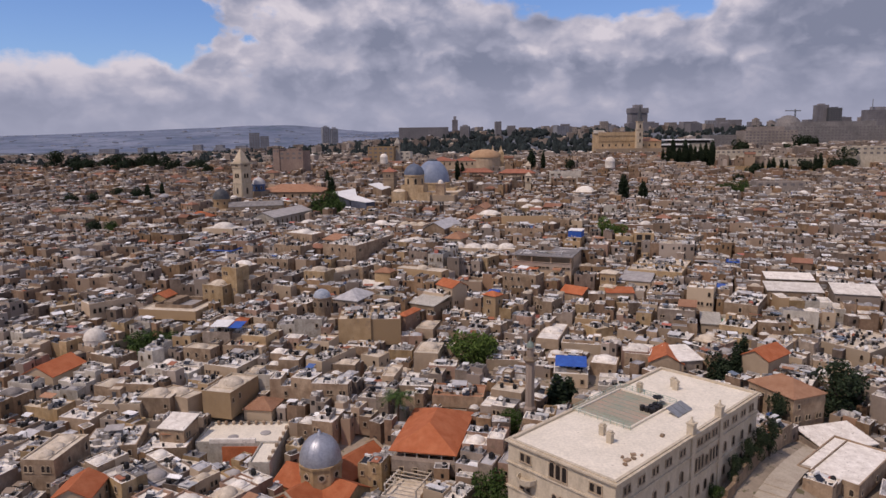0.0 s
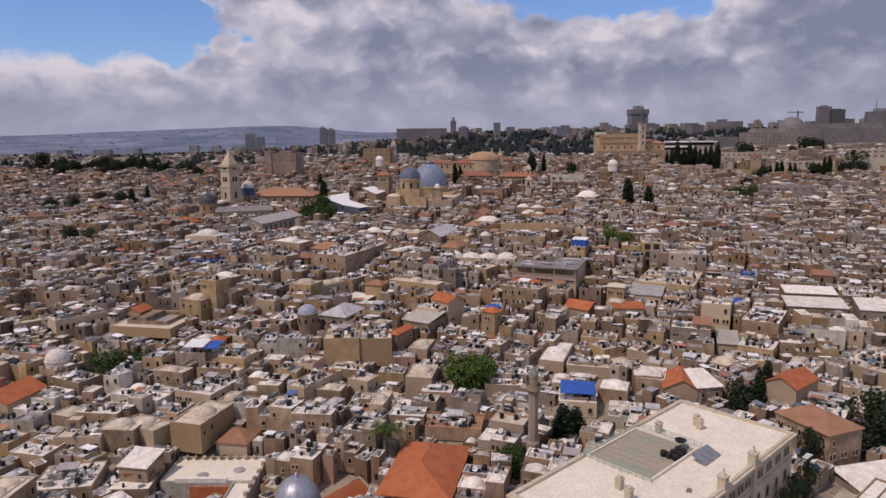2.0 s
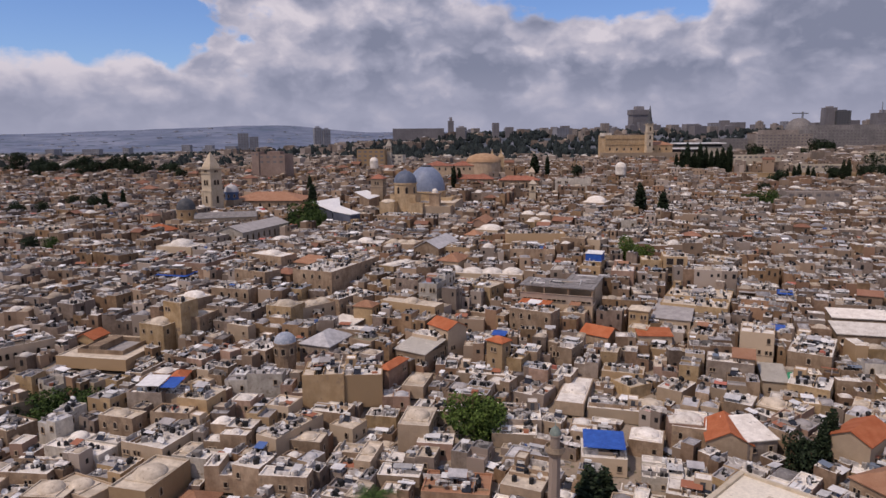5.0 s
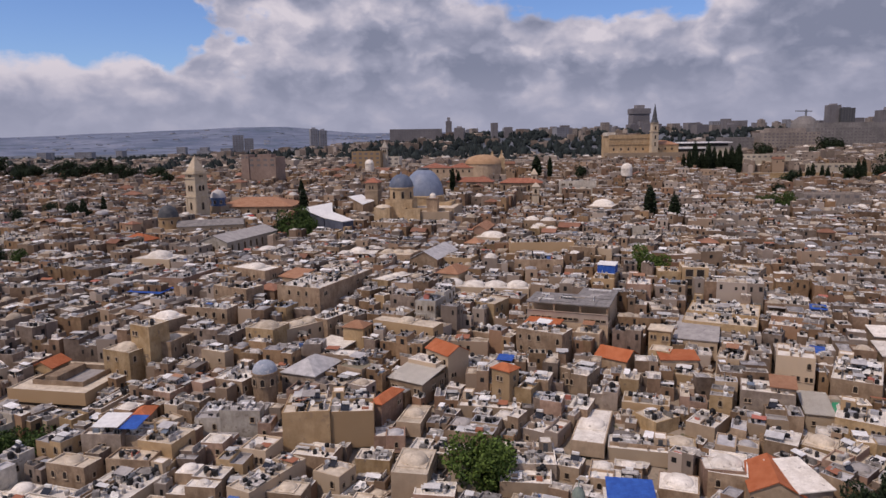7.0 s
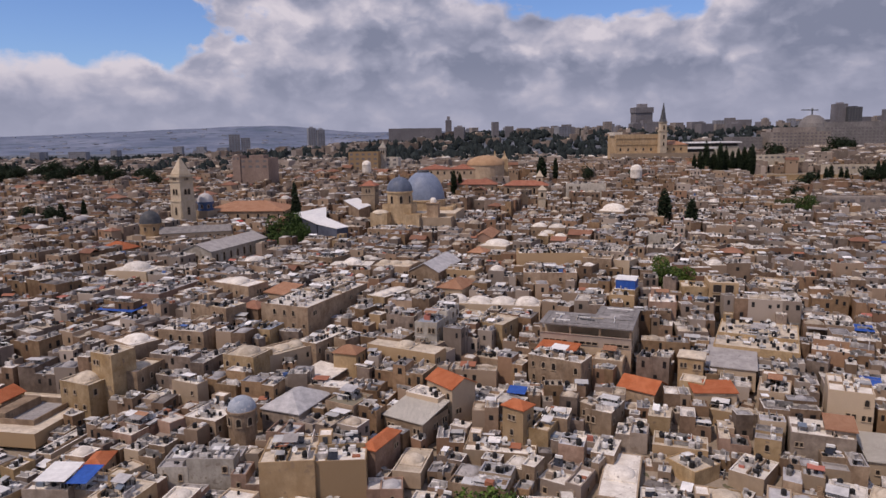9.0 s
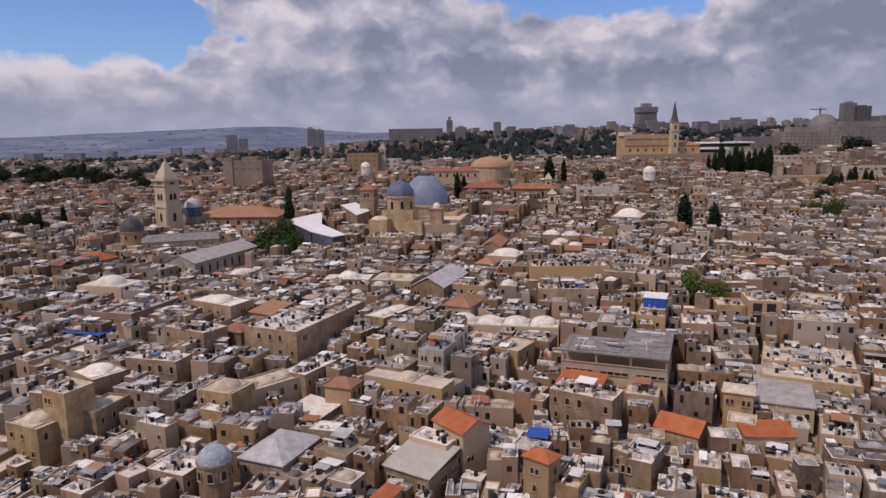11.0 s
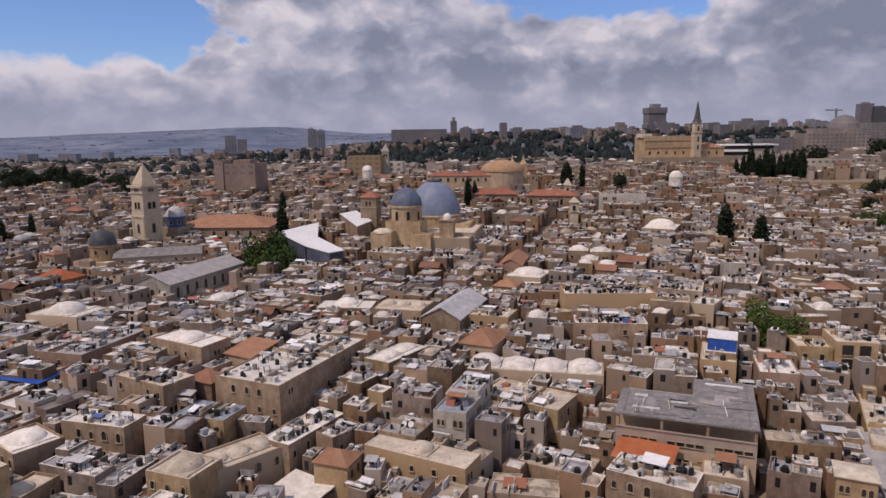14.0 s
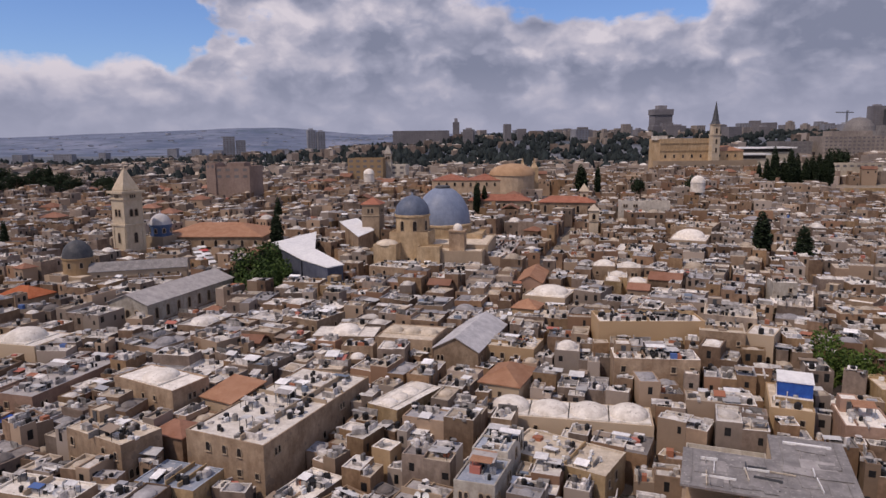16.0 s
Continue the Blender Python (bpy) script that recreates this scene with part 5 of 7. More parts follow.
def market_canopy():
    """White folded sheet roofs over a hall whose dark blue-grey sides stand for shade."""
    bx, by, bz = -44, 405, 16
    e = thing("market_hall", bx, by, bz, 0, "hall under large white folded sheet roofs, sides coloured as shade", "hall")
    blocked(-45, 404, 16, 54, 18)
    blocked(-33, 452, 13, 44, 17)
    for pts, mat in ((((-60.5, 414, 36.0), (-46.5, 396, 33.0), (-43.8, 410, 34.4), (-48, 442, 36.2)), "shaded_hall_wall"),
                     (((-46.5, 396, 33.0), (-35.5, 382, 32.6), (-30.5, 385, 33.0), (-43.8, 410, 34.4)), "shaded_hall_wall"),
                     (((-29.3, 423, 36.6), (-24.3, 439, 37.0), (-34.6, 476, 37.6), (-41.7, 467, 37.2)), "stone_b")):
        loc = [(x - bx, y - by, z - bz) for x, y, z in pts]
        cx, cy = sum(p[0] for p in loc) / 4, sum(p[1] for p in loc) / 4
        q = Shape()
        q.faces(loc + [(x, y, z - 0.3) for x, y, z in loc], ((0, 1, 2, 3), (7, 6, 5, 4), (4, 5, 1, 0), (5, 6, 2, 1), (6, 7, 3, 2), (7, 4, 0, 3)), (0,) * 6)
        part("roof", q, ("white_sheet",), e)
        inn = [(cx + (x - cx) * 0.94, cy + (y - cy) * 0.94, z - 0.35) for x, y, z in loc]
        q = Shape()
        q.faces(inn + [(x, y, 0) for x, y, z in inn], ((0, 1, 2, 3), (7, 6, 5, 4), (4, 5, 1, 0), (5, 6, 2, 1), (6, 7, 3, 2), (7, 4, 0, 3)), (0,) * 6)
        part("wall", q, (mat,), e)


market_canopy()


def terracotta_hall(x, y, w, d, z, rise, rot, mat="roof_br", wall="stone_b", label="long stone hall with a terracotta hipped roof"):
    g = ground_z(x, y)
    e = thing("hall", x, y, g, rot, label, "building")
    blocked(x, y, w, d, rot)
    s = Shape()
    s.box(0, 0, 0, w, d, z - g)
    part("wall", s, (wall,), e)
    r = Shape()
    pitched(r, w, d, z - g, rise, 0.6, "hip")
    part("roof", r, (mat,), e)
    for face, L in (("front", w), ("right", d)):
        n = int(L / 5)
        for q in range(n):
            put_window(e, "tall", face, -L / 2 + L * (q + 0.5) / n, z - g - 4.8, w, d)
    return e


terracotta_hall(-92, 460, 44, 27, 34.0, 4.2, -4)


def salvator():
    """The far monastery church with its spire."""
    e = thing("monastery_church", 197, 660, 40, 4, "yellow stone monastery church with a slate spire and orange roofs", "church")
    blocked(197, 662, 84, 34, 4)
    s = Shape()
    s.tray(-14.5, 4, 0, 31.0, 36, 20, 0, 0.5, 0.6)
    s.box(18, 2, 0, 24, 16, 22)
    part("wall", s, ("stone_gold",), e)
    for zz in (27.6, 22.4):
        c = Shape()
        c.box(-14.5, -6.2, zz, 36.4, 0.5, 0.5)
        part("cornice", c, ("stone_cream",), e)
    s = Shape()
    s.tray(0, -9, 0, 15.5, 74, 8, 0, 0.5, 0.6)
    part("front_range", s, ("stone_b",), e, "low beige range in front of the church")
    s = Shape()
    s.tray(-30, 2, 30.0, 33.0, 7, 12, 0, 0.4, 0.5)
    part("terrace_room", s, ("stone_w",), e)
    for q in range(5):
        ob = part("window", WIN["arch"][0], (), e)
        ob.matrix_basis = pose(-28.5 + q * 6.6, -6, 17.4) @ Matrix.Diagonal((1.4, 1, 1.3, 1))
    r = Shape()
    r.box(-14.5, 4, 30.4, 34.8, 18.8, 0.15)
    r.box(0, -9, 14.9, 72.8, 6.8, 0.15)
    part("roof", r, ("roof_c",), e)
    r = Shape()
    pitched(r, 24, 16, 22, 3.4, 0.5, "hip")
    for k, (a, b, cc) in enumerate(r.v):
        r.v[k] = (a + 18, b + 2, cc)
    part("tiled_roof", r, ("roof_br",), e)
    tx, ty = 6.2, -9
    s = Shape()
    s.box(tx, ty, 0, 5.6, 5.6, 33)
    s.box(tx, ty, 33, 6.4, 6.4, 0.7)
    s.box(tx, ty, 33.7, 5.0, 5.0, 6.6)
    s.box(tx, ty, 40.3, 6.0, 6.0, 0.6)
    part("tower", s, ("stone_tower",), e)
    s = Shape()
    s.lathe(tx, ty, ((3.5, 40.9), (2.4, 43.2), (0.12, 56.8)), 8, rot=math.pi / 8)
    part("spire", s, ("slate",), e)
    for zz in (21, 27, 34.6):
        for px, turn in ((0, 0), (2.8, 90)):
            ob = part("window", WIN["tall"][0], (), e)
            ob.matrix_basis = pose(tx + px, ty - (2.8 if not px else 0) + (0.3 if zz > 34 and not px else 0), zz, 0, 0, turn)
    for q in range(12):
        ob = part("window", WIN["arch"][0], (), e)
        ob.matrix_basis = pose(-34 + q * 6.1, -13, 9.6) @ Matrix.Diagonal((1.3, 1, 1.2, 1))
    for u in (12, 18, 24):
        ob = part("window", WIN["arch"][0], (), e)
        ob.matrix_basis = pose(u, -6, 17.4) @ Matrix.Diagonal((1.3, 1, 1.2, 1))


salvator()


def apse_hall():
    e = thing("domed_hall", 44, 566, 38, -8, "sand coloured hall with a large low apse roof", "building")
    blocked(40, 566, 70, 30, -8)
    s = Shape()
    s.box(-22, 0, 0, 40, 22, 11)
    s.lathe(4, 0, ((13, 0), (13, 13.5)), 24)
    part("wall", s, ("stone_b",), e)
    for ox, ww in ((-32, 19), (-12, 19)):
        s = Shape()
        pitched(s, ww, 22, 11, 3.0, 0.4, "hip")
        part("roof", s, ("roof_red",), e).matrix_basis = pose(ox, 0, 0)
    for q in range(8):
        put_window(e, "arch", "front", -38 + q * 4.6, 7.6, 40, 22, 1.2)
    s = Shape()
    s.cap_dome(4, 0, 13.5, 13.5, 6.6, 28, 7)
    part("apse_roof", s, ("tan_dome",), e, "large tan apse roof", smooth=True)
    for px in (10, 17):
        c = Shape()
        c.box(px, 12, 0, 5, 5, 17)
        c.lathe(px, 12, ((3.2, 17), (1.2, 19.5), (0.1, 23)), 4, rot=math.pi / 4)
        part("turret", c, ("stone_cream",), e)


apse_hall()
terracotta_hall(66, 496, 26, 10, 42.0, 2.6, -14, "roof_red", "stone_b", "stone house row with orange tiled hipped roof")
terracotta_hall(34, 505, 30, 11, 42.5, 2.6, -10, "roof_red", "stone_b", "stone house row with orange tiled hipped roof")


def block(x, y, w, d, z0, z1, rot, mat, label, cap=0, name="apartment_building", cat="building", openings=True, floors=14, crown=None):
    """A far block of flats or hotel, with its rows of openings."""
    e = thing(name, x, y, z0, rot, label, cat, "skyline buildings")
    h = z1 - z0
    s = Shape()
    s.tray(0, 0, 0, h, w, d, 0, 0.5, 0.6)
    if cap:
        s.box(0, 0, h - 0.5, w * 0.5, d * 0.5, cap)
    part("wall", s, (mat,), e)
    if crown:
        c = Shape()
        c.tray(0, crown[3], h - crown[4], h + crown[2], crown[0], crown[1], 0, 0.5, 0.6)
        c.box(0, crown[3], h + crown[2] - 0.6, crown[0] * 0.45, crown[1] * 0.5, crown[5])
        part("upper_storey", c, (mat,), e)
    if not openings:
        return
    n, fl = max(2, int(w / 4.5)), min(floors, max(1, int(h / 3.6)))
    g = Shape()
    for k in range(fl):
        for q in range(n):
            g.box(-w / 2 + w * (q + 0.5) / n, -d / 2 - 0.02, h - 2.6 - k * 3.6, w / n * 0.5, 0.10, 1.5)
    tagged(part("window_field", g, ("window_far",), e), kind="stuff")


def pavilion(x, y, w, d, z0, z1, rot):
    """A flat modern hall: white roof slab over a dark glass band."""
    e = thing("pavilion", x, y, z0, rot, "low modern hall with white flat roof and dark glass band", "building")
    blocked(x, y, w, d, rot)
    s = Shape()
    s.box(0, 0, 0, w - 4, d - 4, z1 - z0 - 4.2)
    part("wall", s, ("hill_cream",), e)
    s = Shape()
    s.box(0, 0, z1 - z0 - 4.2, w - 6, d - 6, 3.0)
    part("glass_band", s, ("glass_dark",), e)
    s = Shape()
    s.box(0, 0, z1 - z0 - 1.2, w, d, 1.2)
    part("roof", s, ("white_sheet",), e)


def round_block(x, y, r, z0, z1):
    e = thing("round_building", x, y, z0, 0, "large rounded stone building on the hill crest", "building", "skyline buildings")
    s = Shape()
    h = z1 - z0
    s.lathe(0, 0, ((r, 0), (r, h * 0.55), (r * 0.93, h * 0.70), (r * 0.72, h * 0.86), (r * 0.4, h * 0.97), (0.2, h)), 24)
    part("wall", s, ("hill_grey",), e)
    for k in range(3):
        c = Shape()
        c.lathe(0, 0, ((r + 0.4, h * (0.2 + 0.12 * k)), (r + 0.4, h * (0.2 + 0.12 * k) + 0.8)), 24)
        part("floor_band", c, ("concrete_far",), e)


block(472, 1536, 36, 30, 60, 116, 3, "concrete_far", "grey concrete hotel tower above the skyline", crown=(39, 33, 8, 0, 3, 8))
block(-6, 1400, 100, 24, 40, 85.5, 0, "concrete_far", "long stone hotel block on the skyline")
block(61.7, 1500, 12, 12, 50, 102, 0, "concrete_far", "slim stone tower with a small cupola on the skyline", 8, "skyline_tower", "tower")
block(-249, 1700, 17, 17, 40, 92, 20, "hazed_wall", "pale apartment tower beyond the trees", 4)
block(-228, 1700, 17, 17, 40, 88, 20, "hazed_wall", "pale apartment tower beyond the trees", 4)
block(-374, 1500, 22, 18, 30, 79, 15, "hazed_wall", "pale apartment tower beyond the trees")
block(-352, 1500, 18, 18, 30, 72, 15, "hazed_wall", "pale apartment tower beyond the trees")
block(752, 1300, 20, 20, 60, 118, -6, "concrete_far", "pale office tower on the skyline", 3)
block(770, 1290, 24, 20, 60, 112, -6, "slate", "dark glass office tower on the skyline", 2)
block(862, 1300, 46, 26, 60, 108, -6, "concrete_far", "grey office tower with a mast on the skyline", 6)
block(690, 1000, 70, 26, 50, 86, -6, "concrete_far", "grey office block with tall windows on the hill")
block(426, 850, 64, 30, 36, 71, -3, "hill_stone", "pinkish stone terraced hotel on the hill", crown=(40, 18, 5, 3, 1, 0))
block(372, 862, 34, 26, 36, 66, -3, "hill_grey", "grey stone wing beside the terraced hotel")
block(462, 838, 14, 14, 36, 60, -3, "hill_stone", "pinkish stone stair tower beside the terraced hotel")
block(545, 900, 122, 34, 36, 76, -3, "hill_grey", "broad grey stone building with set back upper floor", crown=(96, 20, 6, 4, 1, 0))
round_block(532, 1000, 18, 56, 93)
pavilion(292, 760, 50, 26, 44, 62.5, -4)
pavilion(268, 744, 40, 20, 40, 57.5, -4)
block(284, 640, 62, 14, 38, 53, -3, "hill_cream", "long stone school building with a row of windows", floors=1)
block(310, 644, 14, 16, 38, 53.5, -3, "hill_stone", "square stone end pavilion of the school", floors=2)
block(366, 560, 30, 18, 36, 57, -12, "hill_cream", "cream stone building with windows among trees", floors=2)
block(322, 580, 40, 12, 34, 47, -6, "hill_cream", "low cream stone range behind the cypresses", floors=1)
block(290, 552, 120, 2.4, 28, 42, -5, "stone_y", "long tan retaining wall below the gardens", 0, "garden_wall", "wall", False)
block(229, 434, 30, 12, 22, 38, -8, "hill_stone", "long low grey house with a pale roof", floors=1)
blocked(229, 434, 30, 12, -8)
blocked(300, 575, 130, 90, 0)
block(-109, 560, 20, 20, 36, 58.6, -8, "hill_brown", "broad brown stone building with small windows", 2.5, floors=2)
block(-121.6, 557, 5.4, 12, 36, 60.5, -8, "hill_brown", "narrow brown stone stair tower", floors=1)
block(-42, 640, 24, 18, 42, 60, -8, "stone_y", "yellowish stone building with a flat roof")
block(-28, 650, 26, 16, 42, 55, -8, "stone_w", "pale stone range with a white roof")
sr = random.Random(31)
for k in range(80):
    xx = sr.uniform(60, 1150)
    yy = sr.uniform(1250, 1800)
    block(xx, yy, sr.uniform(9, 30), 20, 55, 79 + 13 * sr.random() ** 2 + 0.012 * xx, sr.uniform(-15, 15), sr.choice(("concrete_far", "concrete_far", "hill_stone", "hazed_wall")), "stone apartment block on the skyline", sr.choice((0, 0, 3)))
for k in range(22):
    xx = sr.uniform(-900, 40)
    block(xx, sr.uniform(1500, 2100), sr.uniform(14, 40), 20, 26, 42 + sr.uniform(0, 8), sr.uniform(-15, 15), "hazed_wall", "pale apartment block far behind the city")
mast = thing("radio_mast", 845, 1290, 60, 0, "thin lattice radio mast on the skyline", "mast")
s = Shape()
s.box(0, 0, 0, 3.0, 3.0, 68, lean=0.7)
part("lattice", s, ("metal_grey",), mast)
cr = thing("tower_crane", 703, 1300, 60, 20, "tall thin construction crane on the skyline", "crane")
s = Shape()
s.box(0, 0, 0, 2.2, 2.2, 51)
part("mast", s, ("metal_grey",), cr)
s = Shape()
s.box(-6, 0, 47, 40, 1.8, 1.8)
part("jib", s, ("metal_grey",), cr)

def long_church():
    """The church with a grey gabled roof and a row of tall windows."""
    x, y, rot, w, d, z = -82.3, 375.9, -20, 14.0, 40.0, 27.6
    g = ground_z(x, y) - 1
    h = z - g
    e = thing("nave_church", x, y, g, rot, "pale stone church with grey gabled roof and tall windows", "church")
    blocked(x, y, w + 5, d, rot)
    s = Shape()
    s.box(0, 0, 0, w, d, h)
    for q in (-1, 1):
        s.poly([(-w / 2, q * d / 2, h), (w / 2, q * d / 2, h), (0, q * d / 2, h + 2.7)], 0)
    part("wall", s, ("stone_w",), e)
    r = Shape()
    pitched(r, w, d, h, 2.7, 0.4, "gable")
    part("roof", r, ("roof_g",), e)
    a = Shape()
    a.tray(w / 2 + 2.4, 2, 0, h - 5.4, 4.8, d - 6, 0, 0.3, 0.35)
    a.box(w / 2 + 2.4, 2, h - 5.8, 4.2, d - 6.6, 0.1, mat=1)
    part("aisle", a, ("stone_b", "roof_c"), e, "low side aisle with a flat cream roof")
    for q in range(8):
        put_window(e, "tall", "right", -16.5 + q * 4.7, h - 4.6, w, d, 0.95)
    for u in (-3.2, 0, 3.2):
        put_window(e, "tall", "front", u, h - 5.5, w, d, 1.1)
    for q in range(5):
        ob = part("window", WIN["rect"][0], (), e)
        ob.matrix_basis = pose(w / 2 + 4.8, -12 + q * 6.5, h - 8.4, 0, 0, 90)


def deck_building():
    """A tall block with an open gallery under a dark flat roof."""
    x, y, z, w, d, rot = 47.9, 262.8, 23.3, 23.7, 22.1, -23
    g = ground_z(x, y) - 1
    h = z - g
    e = thing("gallery_building", x, y, g, rot, "beige concrete building with an open gallery under a dark roof", "building")
    blocked(x, y, w, d, rot)
    s = Shape()
    s.box(0, 0, 0, w, d, h - 5.6)
    nx, ny = 1.0, 1.5
    s.box(0, (ny - d / 2 + 5.4) / 2, h - 5.6, w - 0.4, ny + d / 2 - 5.4, 5.2)
    s.box((nx + w / 2 - 0.2) / 2, (ny + d / 2 - 0.2) / 2, h - 5.6, w / 2 - 0.2 - nx, d / 2 - 0.2 - ny, 5.2)
    part("wall", s, ("stone_b",), e)
    t = Shape()
    t.tray((nx - w / 2) / 2, (ny + d / 2) / 2, h - 5.6, h - 3.4, nx + w / 2 - 0.1, d / 2 - ny - 0.1, 0, 0.25, 0.7)
    part("terrace", t, ("stone_w",), e, "lower pale terrace behind the dark roof")
    s = Shape()
    s.box(0, (ny - d / 2 - 0.25) / 2, h - 0.35, w + 0.5, ny + d / 2 + 0.25, 0.35)
    s.box((nx + w / 2 + 0.25) / 2, (ny + d / 2 + 0.25) / 2, h - 0.35, w / 2 + 0.25 - nx, d / 2 + 0.25 - ny, 0.35)
    part("roof", s, ("roof_dk",), e, "dark grey weathered flat roof")
    for q in range(9):
        c = Shape()
        u = -w / 2 + 1.2 + q * 2.66
        v = d / 2 - 0.3 if u > nx else ny - 0.2
        c.box(u, (v - d / 2 + 0.3) / 2, h, 0.14, v + d / 2 - 0.3, 0.10)
        part("roof_batten", c, ("roof_dk",), e)
    dq = random.Random(4)
    for q in range(26):
        c = Shape()
        u, v = dq.uniform(-9, 9), dq.uniform(-8.5, 8.5)
        if u < nx + 2.8:
            v = v / 2 - 5.2
        c.box(u, v, h + 0.004 * q, dq.uniform(1, 5.5), dq.uniform(0.8, 4), 0.10, dq.uniform(-0.15, 0.15))
        part("roof_patch", c, (dq.choice(("roof_dk", "roof_dk", "roof_dk", "roof_g", "roof_ol")),), e)
    for q in range(14):
        c = Shape()
        u, v = dq.uniform(-9, 9), dq.uniform(-9, 9)
        if u < nx + 3.5:
            v = v * 0.4 - 5.2
        c.box(u, v, h + 0.1, dq.uniform(2, 5.5), 0.12, dq.uniform(0.15, 0.5), dq.choice((0, math.pi / 2)) + dq.uniform(-0.1, 0.1))
        part("plank", c, (dq.choice(("roof_g", "roof_c", "slate", "white_sheet")),), e)
    for q in range(4):
        c = Shape()
        c.box(-w / 2 + 0.3 + q * (w - 0.6) / 3, -d / 2 + 0.3, h - 5.6, 0.5, 0.5, 5.25)
        part("pillar", c, ("stone_b",), e)
    c = Shape()
    c.box(0, -d / 2 + 0.12, h - 5.6, w, 0.24, 3.0)
    c.box(0, -d / 2 - 0.05, h - 2.7, w, 0.34, 0.2)
    part("balustrade", c, ("stone_g",), e)
    for k in range(3):
        for q in range(4):
            put_window(e, "wide", "front", -w / 2 + 1.9 + k * 7.9 + q * 1.6 - 0.1, h - 5.0, w, d, 0.55)
    for q in range(7):
        put_window(e, "twin", "front", -w / 2 + 2.0 + q * 3.3, h - 8.6, w, d, 0.9)
        put_window(e, "rect", "front", -w / 2 + 2.0 + q * 3.3, h - 12.2, w, d, 0.9)
    for q in range(5):
        put_window(e, "rect", "right", -8 + q * 4, h - 8.4, w, d)
        put_window(e, "rect", "right", -8 + q * 4, h - 12.0, w, d)
    c = Shape()
    c.box(nx + 5.6, d / 2 - 2.6, h, 7.0, 0.5, 0.3)
    part("gutter", c, ("white_sheet",), e, "white metal channel lying on the roof")


def sheet_box(x, y, z, w, d, h, rot, wallmat, roofmat, label):
    e = thing("roof_cabin", x, y, z, rot, label, "cabin")
    s = Shape()
    s.box(0, 0, 0, w, d, h)
    part("wall", s, (wallmat,), e)
    s = Shape()
    pitched(s, w, d, h, 0.3, 0.2, "shed", th=0.1)
    part("roof", s, (roofmat,), e)


road = Shape()
for k in range(24):
    a = k / 23
    road.box(56 + 44 * a, 103 + 46 * a, ground_z(56 + 44 * a, 103 + 46 * a) - 0.9 + 0.004 * k, 3.4, 5.2, 1.3, radians(46))
tagged(part("road", road, ("road_stone",)), "pale stone lane climbing beside the hospice wall", "road", kind="structure")
blocked(77, 126, 62, 7, 46)
lw = Shape()
for k in range(16):
    a = k / 15
    lw.box(52 + 44 * a, 107.5 + 46 * a, ground_z(52 + 44 * a, 107 + 46 * a) - 2, 4.4, 0.7, 4.6, radians(46))
tagged(part("lane_wall", lw, ("stone_b",)), "rough stone garden wall along the lane", "wall")
long_church()
deck_building()
sheet_box(64.2, 284.8, 25.8, 5.8, 5.2, 2.9, -26, "blue_sheet", "white_sheet", "blue sheet cabin with a white roof on a house")

# ---------------- trees ----------------
def crown(seed, blobs, n, size):
    """Leaves spread through rounded clumps, thinned by a coarse pattern so that gaps stay."""
    q = random.Random(seed)
    s = Shape()
    vol = [b[3] * b[4] * b[5] for b in blobs]
    tot = sum(vol)
    for b, vv in zip(blobs, vol):
        for _ in range(int(n * vv / tot)):
            a, t = q.uniform(0, 2 * math.pi), math.acos(q.uniform(-1, 1))
            rr = q.uniform(0.45, 1.0) ** 0.5
            dx, dy, dz = math.sin(t) * math.cos(a), math.sin(t) * math.sin(a), math.cos(t)
            k = 1 + 0.28 * noise.noise((dx * 2.2 + seed, dy * 2.2, dz * 2.2))
            c = Vector((b[0] + b[3] * rr * k * dx, b[1] + b[4] * rr * k * dy, b[2] + b[5] * rr * k * dz))
            u = Vector((q.uniform(-1, 1), q.uniform(-1, 1), q.uniform(-0.6, 0.6))).normalized()
            v = u.cross(Vector((q.uniform(-1, 1), q.uniform(-1, 1), q.uniform(-1, 1)))).normalized()
            sz = size * q.uniform(0.6, 1.2)
            s.poly([c - u * sz * 0.5, c + v * sz * 0.32, c + u * sz * 0.5, c - v * sz * 0.32])
    return s


def trunk(h, r, limbs, seed):
    q = random.Random(seed)
    s = Shape()
    s.lathe(0, 0, ((r * 1.4, -0.5), (r, h * 0.2), (r * 0.8, h * 0.6), (r * 0.35, h)), 8)
    for _ in range(limbs):
        a, z0 = q.uniform(0, 2 * math.pi), h * q.uniform(0.45, 0.8)
        L = h * q.uniform(0.35, 0.6)
        d = Vector((math.cos(a), math.sin(a), q.uniform(0.5, 1.0))).normalized()
        u = d.cross(Vector((0, 0, 1))).normalized()
        w = d.cross(u)
        p0, p1 = Vector((0, 0, z0)), Vector((0, 0, z0)) + d * L
        ring0 = [p0 + (u * math.cos(t) + w * math.sin(t)) * r * 0.5 for t in (0, 2.1, 4.2)]
        ring1 = [p1 + (u * math.cos(t) + w * math.sin(t)) * r * 0.12 for t in (0, 2.1, 4.2)]
        for k in range(3):
            s.poly([ring0[k], ring0[(k + 1) % 3], ring1[(k + 1) % 3], ring1[k]])
    return s


TREEMESH = {}


